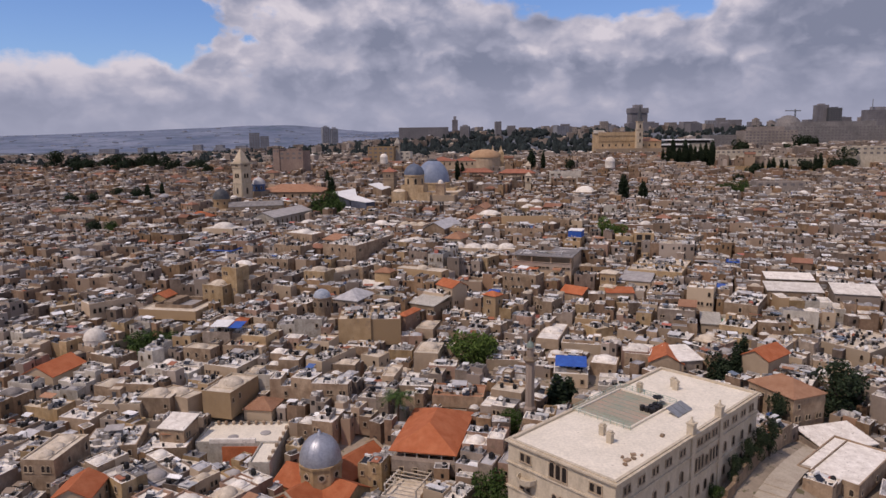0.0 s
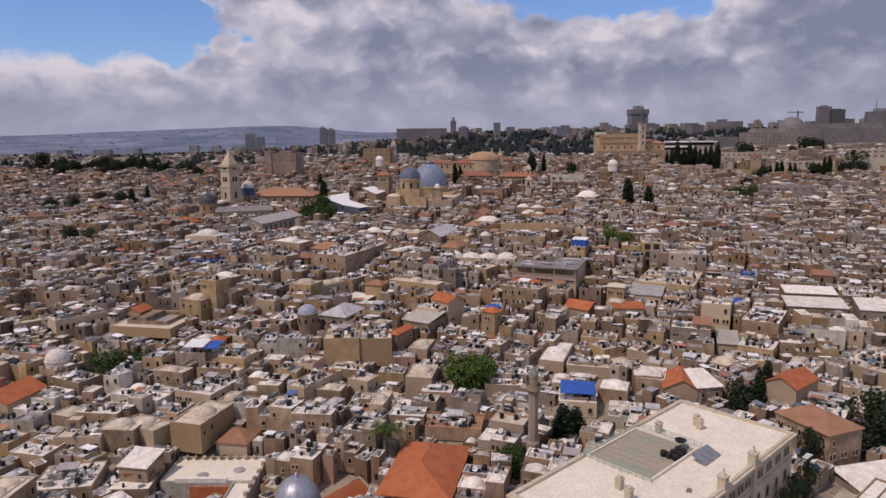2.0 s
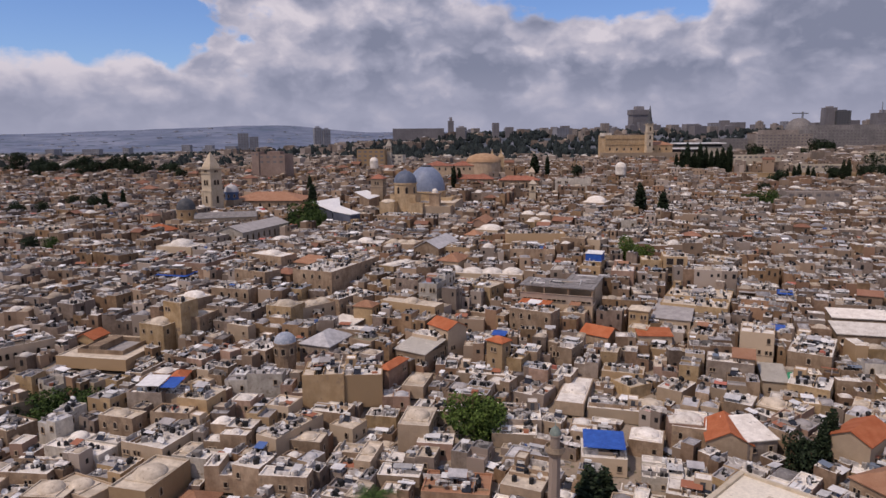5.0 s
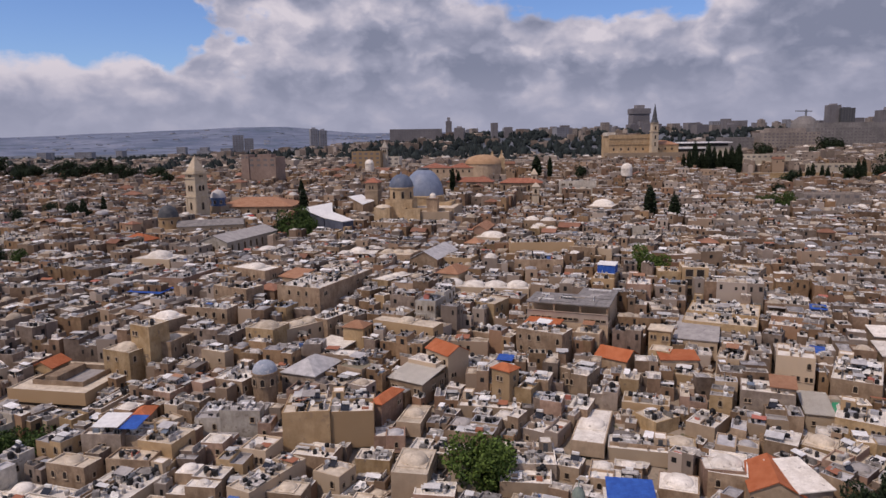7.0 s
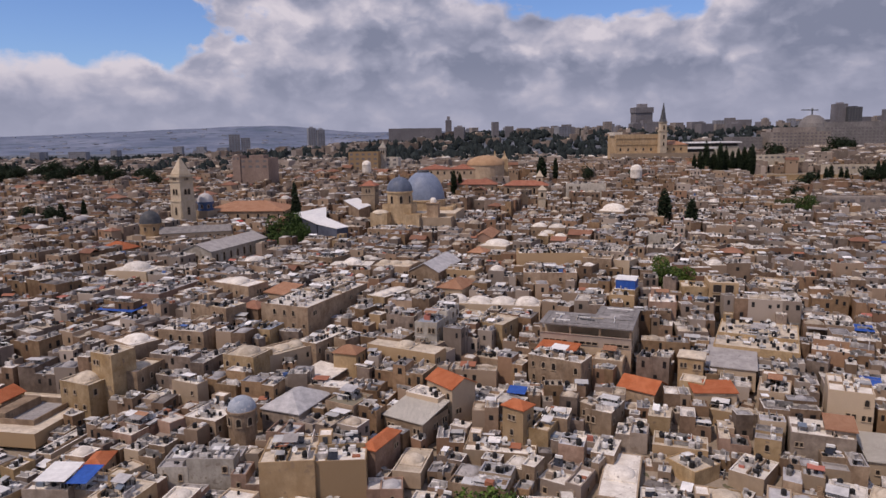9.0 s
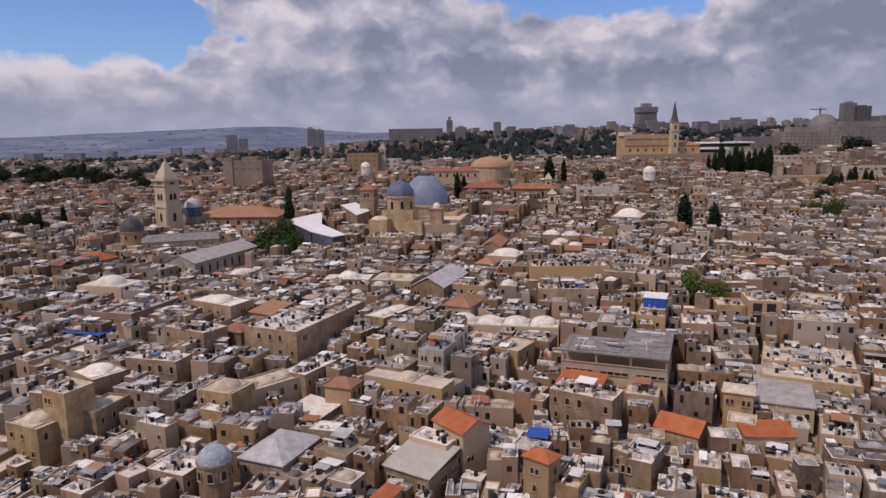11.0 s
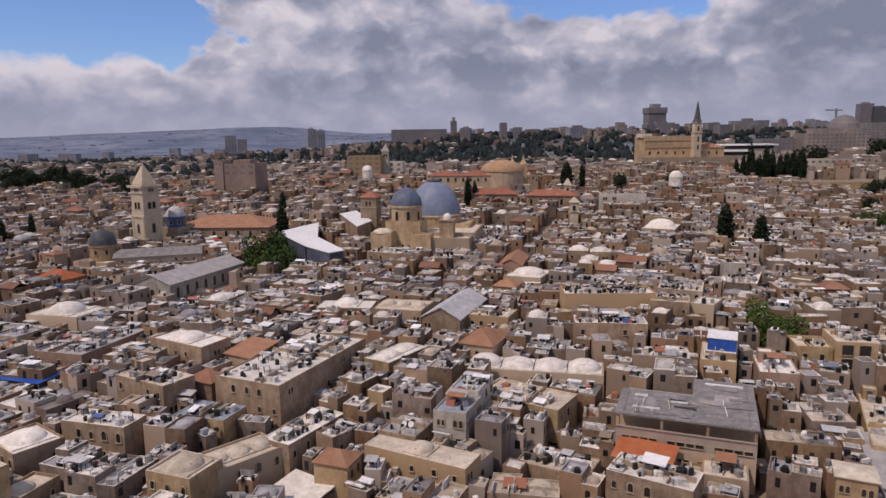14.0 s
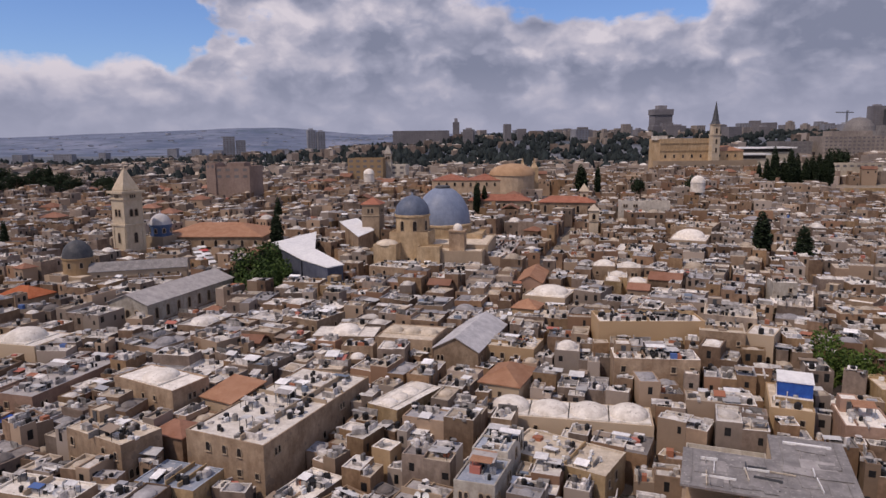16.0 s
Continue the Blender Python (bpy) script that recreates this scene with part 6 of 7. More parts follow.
def tree(kind, x, y, z, scale, seed=0, wide=1.0):
    """kind: broad, light, cypress, pine or bush."""
    words = {"broad": ("broad green leafy tree among the houses", "tree"), "light": ("pale green leafy tree in a courtyard", "tree"),
             "cypress": ("tall dark narrow cypress tree", "cypress"), "pine": ("dark dense evergreen tree", "tree")}[kind]
    key = (kind, seed)
    if key not in TREEMESH:
        q = random.Random(seed + 5)
        if kind == "cypress":
            blobs = []
            for k in range(15):
                rad = 1.5 * math.sin(0.55 + 2.35 * (k + 0.5) / 15) ** 0.8 + 0.1
                blobs.append((q.uniform(-0.2, 0.2), q.uniform(-0.2, 0.2), 1.5 + k * 0.94, rad, rad * q.uniform(0.85, 1.1), 1.35))
            cm, tm, mt = crown(seed, blobs, 2600, 0.7), trunk(12, 0.25, 0, seed), "leaves_dark"
        elif kind == "pine":
            blobs = [(q.uniform(-2.6, 2.6), q.uniform(-2.6, 2.6), q.uniform(3.5, 10), q.uniform(1.8, 3.0), q.uniform(1.8, 3.0), q.uniform(1.6, 2.8)) for k in range(11)]
            cm, tm, mt = crown(seed, blobs, 2600, 0.7), trunk(8, 0.4, 6, seed), "leaves_dark"
        else:
            blobs = [(q.uniform(-3.6, 3.6), q.uniform(-3.6, 3.6), q.uniform(3.2, 8.4), q.uniform(1.7, 3.1), q.uniform(1.7, 3.1), q.uniform(1.3, 2.3)) for k in range(14)]
            cm, tm, mt = crown(seed, blobs, 3600, 0.62), trunk(6.5, 0.35, 8, seed), "leaves" if kind == "broad" else "leaves_light"
        TREEMESH[key] = (cm.mesh("crown", (mt,)), tm.mesh("trunk", ("bark",)))
    e = thing("tree", x, y, z, seed * 37 % 360, words[0], words[1], "trees in the old city")
    e.scale = (scale * wide, scale * wide, scale)
    part("trunk", TREEMESH[key][1], (), e)
    part("crown", TREEMESH[key][0], (), e)
    return e


def palm(x, y, z, h):
    """A date palm: ringed trunk and arching fronds of narrow leaflets."""
    e = thing("palm_tree", x, y, z, 0, "green date palm between low roofs", "palm tree", "trees in the old city")
    s = Shape()
    prof = []
    for k in range(12):
        prof += [(0.34 - 0.006 * k, h * k / 12), (0.28 - 0.006 * k, h * (k + 0.7) / 12)]
    s.lathe(0, 0, prof, 9)
    part("trunk", s, ("bark",), e)
    q = random.Random(2)
    for k in range(44):
        f = Shape()
        a, up, L = k * 2.4, q.uniform(-0.15, 1.2), q.uniform(4.6, 6.0)
        ca, sa = math.cos(a), math.sin(a)
        pr = None
        for n in range(9):
            t = n / 8
            r, zz = L * t * math.cos(up * (1 - t)), h + L * (math.sin(up) * t - 0.75 * t * t)
            pt = Vector((r * ca, r * sa, zz))
            if pr is not None:
                sd = Vector((-sa, ca, 0))
                for sg in (-1, 1):
                    ln = 1.05 * math.sin(math.pi * min(1, t + 0.12)) + 0.12
                    for u in (0.0, 0.5):
                        p0 = pr.lerp(pt, u)
                        p1 = pr.lerp(pt, u + 0.3)
                        f.poly([p0, p1, p1 + sd * sg * ln + Vector((0.3 * ca, 0.3 * sa, -0.3))])
            pr = pt
        part("frond", f, ("leaves",), e)
    blocked(x, y, 3, 3, 0)


def plant(kind, x, y, top, base=None, seed=0, wide=1.0):
    """A tree whose top reaches the height top."""
    full = {"cypress": 16.0, "pine": 12.0, "broad": 10.4, "light": 10.4}[kind]
    b = ground_z(x, y) if base is None else base
    sc = (top - b) / full
    tree(kind, x, y, b, sc, seed, wide)
    r = {"cypress": 2.0, "pine": 7.0, "broad": 8.0, "light": 8.0}[kind] * sc * wide
    blocked(x, y, r, r, 0)


palm(-9.0, 160.0, -8.5, 11.6)
plant("light", 12.5, 190, 12.2, -4, 1, 0.9)
plant("broad", 15.5, 193, 9.5, -4, 2, 0.9)
plant("cypress", 33.4, 163, 7.5, -8, 3, 2.0)
plant("cypress", 36.6, 165, 6.0, -8, 4, 2.0)
plant("cypress", 85.0, 172, 12.5, -4, 3, 1.1)
plant("cypress", 88.0, 174, 14.0, -4, 4, 1.1)
plant("pine", 81.5, 170, 11.0, -4, 5, 0.8)
plant("pine", 104.5, 156, 12.0, -5, 6, 1.0)
plant("pine", 110.0, 160, 9.0, -5, 7, 0.8)
plant("pine", 84.0, 147, 7.5, -3, 6, 0.7)
plant("broad", -95.0, 202, 10.0, -2, 2, 1.25)
plant("broad", -87.0, 206, 9.0, -2, 1, 1.15)
plant("broad", -101.0, 200, 7.5, -1, 2, 0.8)
blocked(-94, 200, 15, 8, -10)
plant("broad", 12.0, 126, 0.0, -12, 2, 0.7)
plant("broad", 18.5, 152, 3.0, -9, 8, 0.6)
plant("light", 84.5, 301, 33.0, 17, 9, 0.82)
plant("cypress", 121.5, 413, 45.5, 26, 3, 1.75)
plant("cypress", 129.0, 398, 42.0, 24, 4, 1.7)
plant("cypress", -72.0, 484, 47.0, 28, 3, 1.1)
plant("cypress", -62.5, 434, 45.0, 27, 4, 1.5)
plant("pine", -59.0, 400, 39.0, 17, 6, 0.62)
plant("broad", -60.5, 393, 39.5, 17, 2, 0.85)
plant("broad", -55.5, 389, 35.0, 17, 8, 0.8)
plant("pine", -69.5, 400, 36.0, 17, 7, 0.62)
plant("cypress", -176.0, 447, 42.0, 26, 4, 1.0)
plant("pine", -168.0, 446, 36.0, 26, 6, 0.9)
plant("cypress", 84.0, 545, 58.0, 38, 3, 1.9)
plant("cypress", 94.0, 548, 57.0, 38, 4, 1.0)
plant("pine", 116.0, 540, 52.0, 38, 5, 0.9)
plant("pine", 152.0, 560, 53.0, 38, 7, 0.7)
plant("cypress", 22.0, 500, 52.0, 36, 4, 1.2)
plant("cypress", 26.0, 503, 50.0, 36, 3, 1.2)
for k in range(22):
    plant("cypress", 206 + k * 2.0 + (k % 3), 588 - (k % 4) * 3.5, 56.5 + (k * 7 % 5) * 1.3 + (4.5 if k in (2, 9, 20, 21) else 0), 38, 3 + k % 2, 1.05)
for x, y, top, kd in ((262, 522, 47, "cypress"), (266, 520, 49, "cypress"), (271, 523, 50.5, "cypress"), (276, 520, 49, "cypress"), (281, 522, 48, "cypress"), (254, 520, 48.5, "pine"),
                      (300, 524, 50, "pine"), (306, 521, 48, "cypress"), (314, 540, 52, "cypress"), (318, 540, 53, "cypress"), (330, 535, 50, "pine"), (340, 536, 49, "pine"), (352, 560, 58, "pine"),
                      (222, 470, 42, "pine"), (330, 700, 64, "pine"), (444, 790, 68, "pine"), (456, 792, 67, "pine"), (392, 740, 60, "pine"), (206, 436, 39, "broad"), (197, 440, 37, "broad")):
    plant(kd, x, y, top, None, 3 + int(x) % 2 if kd == "cypress" else (5 + int(x) % 3 if kd == "pine" else 2), 1.2)
for k in range(9):
    plant("pine", -180 - k * 17, 560 + (k * 29 % 60), 50 + (k % 3) * 2, 38, 5 + k % 3, 1.1)
tr = random.Random(8)
for k in range(15):
    plant(("cypress", "pine", "pine", "pine")[k % 4], -345 + k * 8.6 + tr.uniform(-3, 3), 640 - k * 3 + tr.uniform(-25, 25), 57 + tr.uniform(-4, 4), 40, (3 + k % 2, 5 + k % 3, 7, 5 + k % 3)[k % 4], tr.uniform(1.0, 1.4))
for x, y, top in ((-186, 436, 40.5), (-194, 440, 38.5), (-179, 432, 37.0), (-205, 446, 39.0)):
    plant("pine", x, y, top, 26, 5 + int(-x) % 3, 0.9)
for a in (6, 13, 19, 25, 31):
    plant("pine" if a % 2 else "broad", 50.3 + 0.743 * a, 108.2 + 0.669 * a, ground_z(50.3 + 0.743 * a, 108.2 + 0.669 * a) + 4.0 + a % 3 + 0.12 * a, None, 5 + a % 3, 0.6)
for x, y, top, kd, wd in ((-166, 330, 31, "pine", 0.9), (-160, 334, 30, "broad", 0.9), (-172, 336, 29, "pine", 0.8), (-219, 415, 39, "pine", 0.9), (-208, 418, 38, "pine", 0.8), (-178, 428, 42, "cypress", 1.4)):
    plant(kd, x, y, top, None, 5 + int(-x) % 3 if kd == "pine" else (4 if kd == "cypress" else 2), wd)
woods = Shape()
wr = random.Random(21)
for k in range(4400):
    yy = wr.uniform(640, 1700)
    xx = wr.uniform(-0.72, 0.74) * yy
    if wr.random() < 0.35 * smooth01(xx, 0, 300) or (yy < 800 and xx > -120) or (xx < -0.1 * yy and wr.random() < 0.6):
        continue
    zz = far_height(xx, yy)
    r, hh = wr.uniform(2.4, 5.0), wr.uniform(6, 13)
    rot = wr.uniform(0, 6)
    prof = [(r * 0.5, zz), (r * wr.uniform(0.9, 1.1), zz + hh * 0.3), (r * wr.uniform(0.7, 1.0), zz + hh * 0.65), (r * 0.3, zz + hh)]
    woods.lathe(xx, yy, prof, 7, 0, rot, wr.uniform(0.8, 1.3), wr.uniform(0.8, 1.3))
    for _ in range(5):
        a = wr.uniform(0, 6.28)
        woods.lathe(xx + r * math.cos(a), yy + r * math.sin(a), [(r * 0.3, zz + hh * 0.2), (r * 0.5, zz + hh * wr.uniform(0.35, 0.6)), (0.2, zz + hh * wr.uniform(0.7, 0.95))], 5, 0, a)
plain = Shape()
for k in range(650):
    yy = wr.uniform(1150, 3700)
    xx = wr.uniform(-0.74, 0.0 if yy < 1500 else 0.25) * yy
    if noise.noise((xx / 180, yy / 300, 9.0)) < -0.05:
        continue
    plain.box(xx, yy, far_height(xx, yy) - 3, wr.uniform(8, 26), wr.uniform(8, 14), wr.uniform(4.5, 8), wr.uniform(-0.4, 0.4))
tagged(part("plain_houses", plain, ("hazed_wall",)), "pale scattered houses on the plain far off", "houses", kind="stuff")
tagged(part("woods", woods, ("woods_far",)), "dark woods on the slopes behind the old city", "woods", kind="stuff")


# ---------------- the rest of the old city ----------------
RES = 0.5
OX, OY, NXC, NYC = -360.0, 60.0, 1480, 860
occ = np.zeros((NXC, NYC), bool)


def cells(x, y, w, d, rot, step):
    c, s = math.cos(radians(rot)), math.sin(radians(rot))
    u = np.linspace(-w / 2, w / 2, max(2, int(w / step) + 1))
    v = np.linspace(-d / 2, d / 2, max(2, int(d / step) + 1))
    U, V = np.meshgrid(u, v)
    i = ((x + U * c - V * s - OX) / RES).astype(int)
    j = ((y + U * s + V * c - OY) / RES).astype(int)
    return np.clip(i, 0, NXC - 1), np.clip(j, 0, NYC - 1)


hz = np.array(HZ)


def local_level(x, y):
    """How far the roofs round a place lie over or under the usual level."""
    k = np.exp(-((hz[:, 0] - x) ** 2 + (hz[:, 1] - y) ** 2) / (2 * 9.0 ** 2))
    return float((k * hz[:, 2]).sum() / (k.sum() + 0.35))


for f in FOOT:
    occ[cells(*f, 0.4)] = True
fill = random.Random(11)
stuff_w, stuff_o, stuff_junk, stuff_black, stuff_sheet, stuff_tone = Shape(), Shape(), Shape(), Shape(), Shape(), Shape()
STUFF_WALLS = ("stone_far", "stone_far_grey", "stone_far_warm")
STUFF_ROOFS = ("roof_far_white", "roof_far_cream", "roof_far_grey", "roof_far_dark")


def crowded(x, y):
    """Two quarters where tanks, dishes and sheets cover the roofs."""
    return 1 + 3.0 * math.exp(-(((x + 55) / 22) ** 2 + ((y - 318) / 18) ** 2)) + 3.0 * math.exp(-(((x - 40) / 20) ** 2 + ((y - 303) / 13) ** 2))


def split_plan(w, d, n, q):
    """Cuts a plan w by d into n uneven rectangles: x, y, w, d."""
    out = [(0.0, 0.0, w, d)]
    while len(out) < n:
        out.sort(key=lambda r: r[2] * r[3])
        a, b, p, r = out.pop()
        f = q.uniform(0.34, 0.66)
        if p > r:
            out += [(a - p / 2 + p * f / 2, b, p * f, r), (a + p / 2 - p * (1 - f) / 2, b, p * (1 - f), r)]
        else:
            out += [(a, b - r / 2 + r * f / 2, p, r * f), (a, b + r / 2 - r * (1 - f) / 2, p, r * (1 - f))]
    return out


def tiled_share(x, y):
    """How many of the roofs are tiled: more on the slope left of the basilica, few elsewhere."""
    if y > 640:
        return 0.0
    return 0.022 + 0.045 * smooth01(y, 330, 400) * smooth01(-x, -70, 60)


def stuff_house(x, y, z, w, d, rot, far=False):
    """One house of the joined rest: two to four wings at uneven heights with their own roofs."""
    g = ground_z(x, y) - 1
    a = radians(rot)
    c, s = math.cos(a), math.sin(a)
    # past 640 m only grey walls are picked, their hue standing for haze
    wm = fill.choice((0, 0, 1, 1, 2)) if y < 640 else 1
    area = w * d
    n = (1 if area < 14 else (2 if area < 34 else (3 if area < 70 else 4))) if y < 300 else (1 if area < 26 else (2 if area < 75 else 3))
    tiled = 22 < area < 70 and fill.random() < tiled_share(x, y)
    for k, (px, py, p, r) in enumerate(split_plan(w, d, 1 if tiled else n, fill)):
        cx, cy = x + px * c - py * s, y + px * s + py * c
        p, r = p + fill.uniform(0.05, 0.3), r + fill.uniform(0.05, 0.3)
        zt = z + (fill.uniform(-1.7, 1.2) if n > 1 else 0)
        if tiled:
            stuff_o.box(cx, cy, g, p, r, zt - g, a, mat=1)
            t = Shape()
            pitched(t, p, r, 0, min(p, r) * 0.25, 0.3, "hip" if fill.random() < 0.6 else "gable")
            stuff_o.faces([(cx + v[0] * c - v[1] * s, cy + v[0] * s + v[1] * c, zt + v[2]) for v in t.v], t.f, [0] * len(t.f))
        else:
            rm = 3 + fill.choice((0, 0, 0, 1, 1, 1, 2, 2, 3))
            dip = fill.uniform(0.12, 0.5)
            stuff_w.tray(cx, cy, g, zt, p, r, a, fill.uniform(0.18, 0.3), dip, wm, rm, 0.12, fill, fill.choice((wm, rm, rm, 3)))
            m = min(p, r)
            if m > 2.4 and fill.random() < 0.24:
                stuff_w.cap_dome(cx, cy, zt - dip, m * 0.42, m * fill.uniform(0.16, 0.3), 12, 4, rm)
            else:
                if far and m > 3 and fill.random() < 0.15:
                    stuff_w.tray(cx, cy, zt - dip, zt + fill.uniform(1.0, 2.2), p * 0.4, r * 0.4, a, 0.2, 0.25, wm, rm)
                for _ in range(min(8, int(p * r / (4.5 if y < 330 else 8.0)) + fill.randint(0, 2)) if not far else (fill.randint(0, 3) if y < 640 else 0)):
                    jx, jy = fill.uniform(-0.5, 0.5) * max(p - 1.2, 0.2), fill.uniform(-0.5, 0.5) * max(r - 1.2, 0.2)
                    junk(cx + jx * c - jy * s, cy + jx * s + jy * c, zt - dip, a)
        for face, L, edge in ((0, p, abs(py - r / 2 + d / 2) < 0.5), (1, r, abs(px + p / 2 - w / 2) < 0.5)):
            if not edge or y > 700:
                continue
            wn_ = max(1, int(L / 2.2))
            for q in range(wn_):
                if fill.random() < 0.25:
                    continue
                u = -L / 2 + L * (q + 0.5) / wn_ + fill.uniform(-0.3, 0.3)
                ux, uy = (u, -r / 2) if face == 0 else (p / 2, u)
                zz, hw, hh = zt - fill.choice((2.4, 2.8, 5.6)) + fill.uniform(-0.3, 0.3), fill.uniform(0.6, 1.1), fill.uniform(1.0, 1.8)
                stuff_black.box(cx + ux * c - uy * s, cy + ux * s + uy * c, zz, hw if face == 0 else 0.08, 0.08 if face == 0 else hw, hh, a)


def junk(x, y, z, a):
    """One loose piece on a roof: a tank, a dish, a crate, a low wall or a sheet lean-to."""
    k = fill.random()
    if k < 0.13:
        r = fill.uniform(0.35, 0.6)
        stuff_black.lathe(x, y, ((r, z), (r, z + r * 2), (r * 0.5, z + r * 2.3)), 7)
    elif k < 0.28:
        r = fill.uniform(0.35, 0.6)
        stuff_junk.lathe(x, y, ((r, z), (r, z + r * 2), (r * 0.5, z + r * 2.3)), 7)
    elif k < 0.36:
        stuff_junk.lathe(x, y, ((0.05, z), (0.05, z + 0.6), (0.55, z + 0.9), (0.6, z + 1.0)), 7)
    elif k < 0.52:
        for _ in range(3):
            fill.choice((stuff_junk, stuff_black, stuff_sheet)).box(x + fill.uniform(-1, 1), y + fill.uniform(-1, 1), z, fill.uniform(0.25, 0.9), fill.uniform(0.25, 0.9), fill.uniform(0.15, 0.7), fill.uniform(0, 1.5))
    elif k < 0.57:
        stuff_tone.box(x, y, z, fill.uniform(0.6, 1.8), fill.uniform(0.5, 1.4), fill.uniform(0.3, 1.2), a)
    elif k < 0.71:
        stuff_junk.box(x, y, z, fill.uniform(0.5, 2.2), fill.uniform(0.4, 1.6), fill.uniform(0.25, 1.3), a + fill.choice((0, 0, 0.6)))
    elif k < 0.91:
        stuff_junk.box(x, y, z, fill.uniform(1.5, 4.0), 0.18, fill.uniform(0.5, 1.4), a + fill.choice((0, math.pi / 2)))
    else:
        w, d, h, t = fill.uniform(1.2, 4.2), fill.uniform(1.0, 2.8), fill.uniform(0.3, 1.5), fill.uniform(-0.3, 0.5)
        c, s = math.cos(a), math.sin(a)
        sh = fill.choice((stuff_junk, stuff_sheet, stuff_sheet, stuff_sheet, stuff_tone))
        pts = [(px, py, h + (t if py > 0 else 0)) for px, py in ((-w / 2, -d / 2), (w / 2, -d / 2), (w / 2, d / 2), (-w / 2, d / 2))]
        up = [(x + px * c - py * s, y + px * s + py * c, z + pz + 0.07) for px, py, pz in pts]
        lo = [(p[0], p[1], p[2] - 0.07) for p in up]
        sh.faces(up + lo, ((0, 1, 2, 3), (7, 6, 5, 4), (4, 5, 1, 0), (5, 6, 2, 1), (6, 7, 3, 2), (7, 4, 0, 3)), (0,) * 6)
        for p in lo:
            stuff_black.box(p[0], p[1], z, 0.08, 0.08, p[2] - z, a)


STEP = Shape()
for k in range(9):
    STEP.box(0, 0.28 * k, 0, 0.95, 0.28, 0.2 * (k + 1))
STEP = STEP.mesh("stair", ("stone_b",))


def cluster_house(x, y, z, w, d, rot, wall, q):
    """A house grown together from wings of uneven height, each with its own flat or domed roof."""
    g = ground_z(x, y) - 0.4
    h = max(z - g, 3.4)
    main = q.choice(("w", "w", "w", "c", "lg", "g"))
    e = thing("house", x, y, g, rot, f"{WALLWORD[wall]} limestone house of uneven wings with {ROOFWORD[main]} roofs", "house", "old city houses")
    n = 2 if w * d < 36 else (3 if w * d < 70 else 4)
    for k, (px, py, p, r) in enumerate(split_plan(w, d, n, q)):
        p, r = p + q.uniform(0.05, 0.25), r + q.uniform(0.05, 0.25)
        zt = max(h + (q.uniform(-1.9, 1.3) if k else 0.2), 3.0)
        dip = q.uniform(0.2, 0.6)
        rf = main if q.random() < 0.6 else q.choice(("w", "c", "lg", "g", "dk", "w"))
        s = Shape()
        s.tray(px, py, 0, zt, p, r, 0, q.uniform(0.2, 0.3), dip, 0, 1, 0.12, q, q.choice((0, 1, 1)))
        wing = part("wing", s, ("stone_" + wall, ROOFMAT[rf]), e)
        m = min(p, r)
        if m > 2.6 and q.random() < 0.26:
            ds = Shape()
            ds.box(px, py, zt - dip - 0.02, m * 0.86, m * 0.86, 0.3)
            ds.cap_dome(px, py, zt - dip + 0.25, m * 0.41, m * q.uniform(0.16, 0.26), 16, 5)
            part("dome", ds, (ROOFMAT[rf],), wing).data.polygons.foreach_set("use_smooth", [False] * 6 + [True] * (len(ds.f) - 6))
        else:
            ca, sa = math.cos(radians(rot)), math.sin(radians(rot))
            ROOFS.append((x + px * ca - py * sa, y + px * sa + py * ca, g + zt - dip, p - 0.7, r - 0.7, rot))
        for face, L, edge in (("front", p, abs(py - r / 2 + d / 2) < 0.5), ("right", r, abs(px + p / 2 - w / 2) < 0.5)):
            if not edge:
                continue
            kd = q.choice(("rect", "arch", "rect", "rect", "arch", "twin" if L > 4 else "rect"))
            num = max(1, int(L / 2.6))
            for fl in range(2 if zt > 7.5 else 1):
                for j in range(num):
                    if q.random() < 0.4:
                        continue
                    ob = put_window(wing, kd, face, -L / 2 + L * (j + 0.5) / num + q.uniform(-0.25, 0.25), zt - q.uniform(2.5, 2.9) - fl * 3.1, p, r, q.uniform(0.65, 0.95), False)
                    ob.matrix_basis = Matrix.Translation((px, py, 0)) @ ob.matrix_basis
    if q.random() < 0.3:
        st = part("stair", STEP, (), e)
        st.matrix_basis = pose(w / 2 - 0.7, -d / 2 + 0.6, h - 1.9)


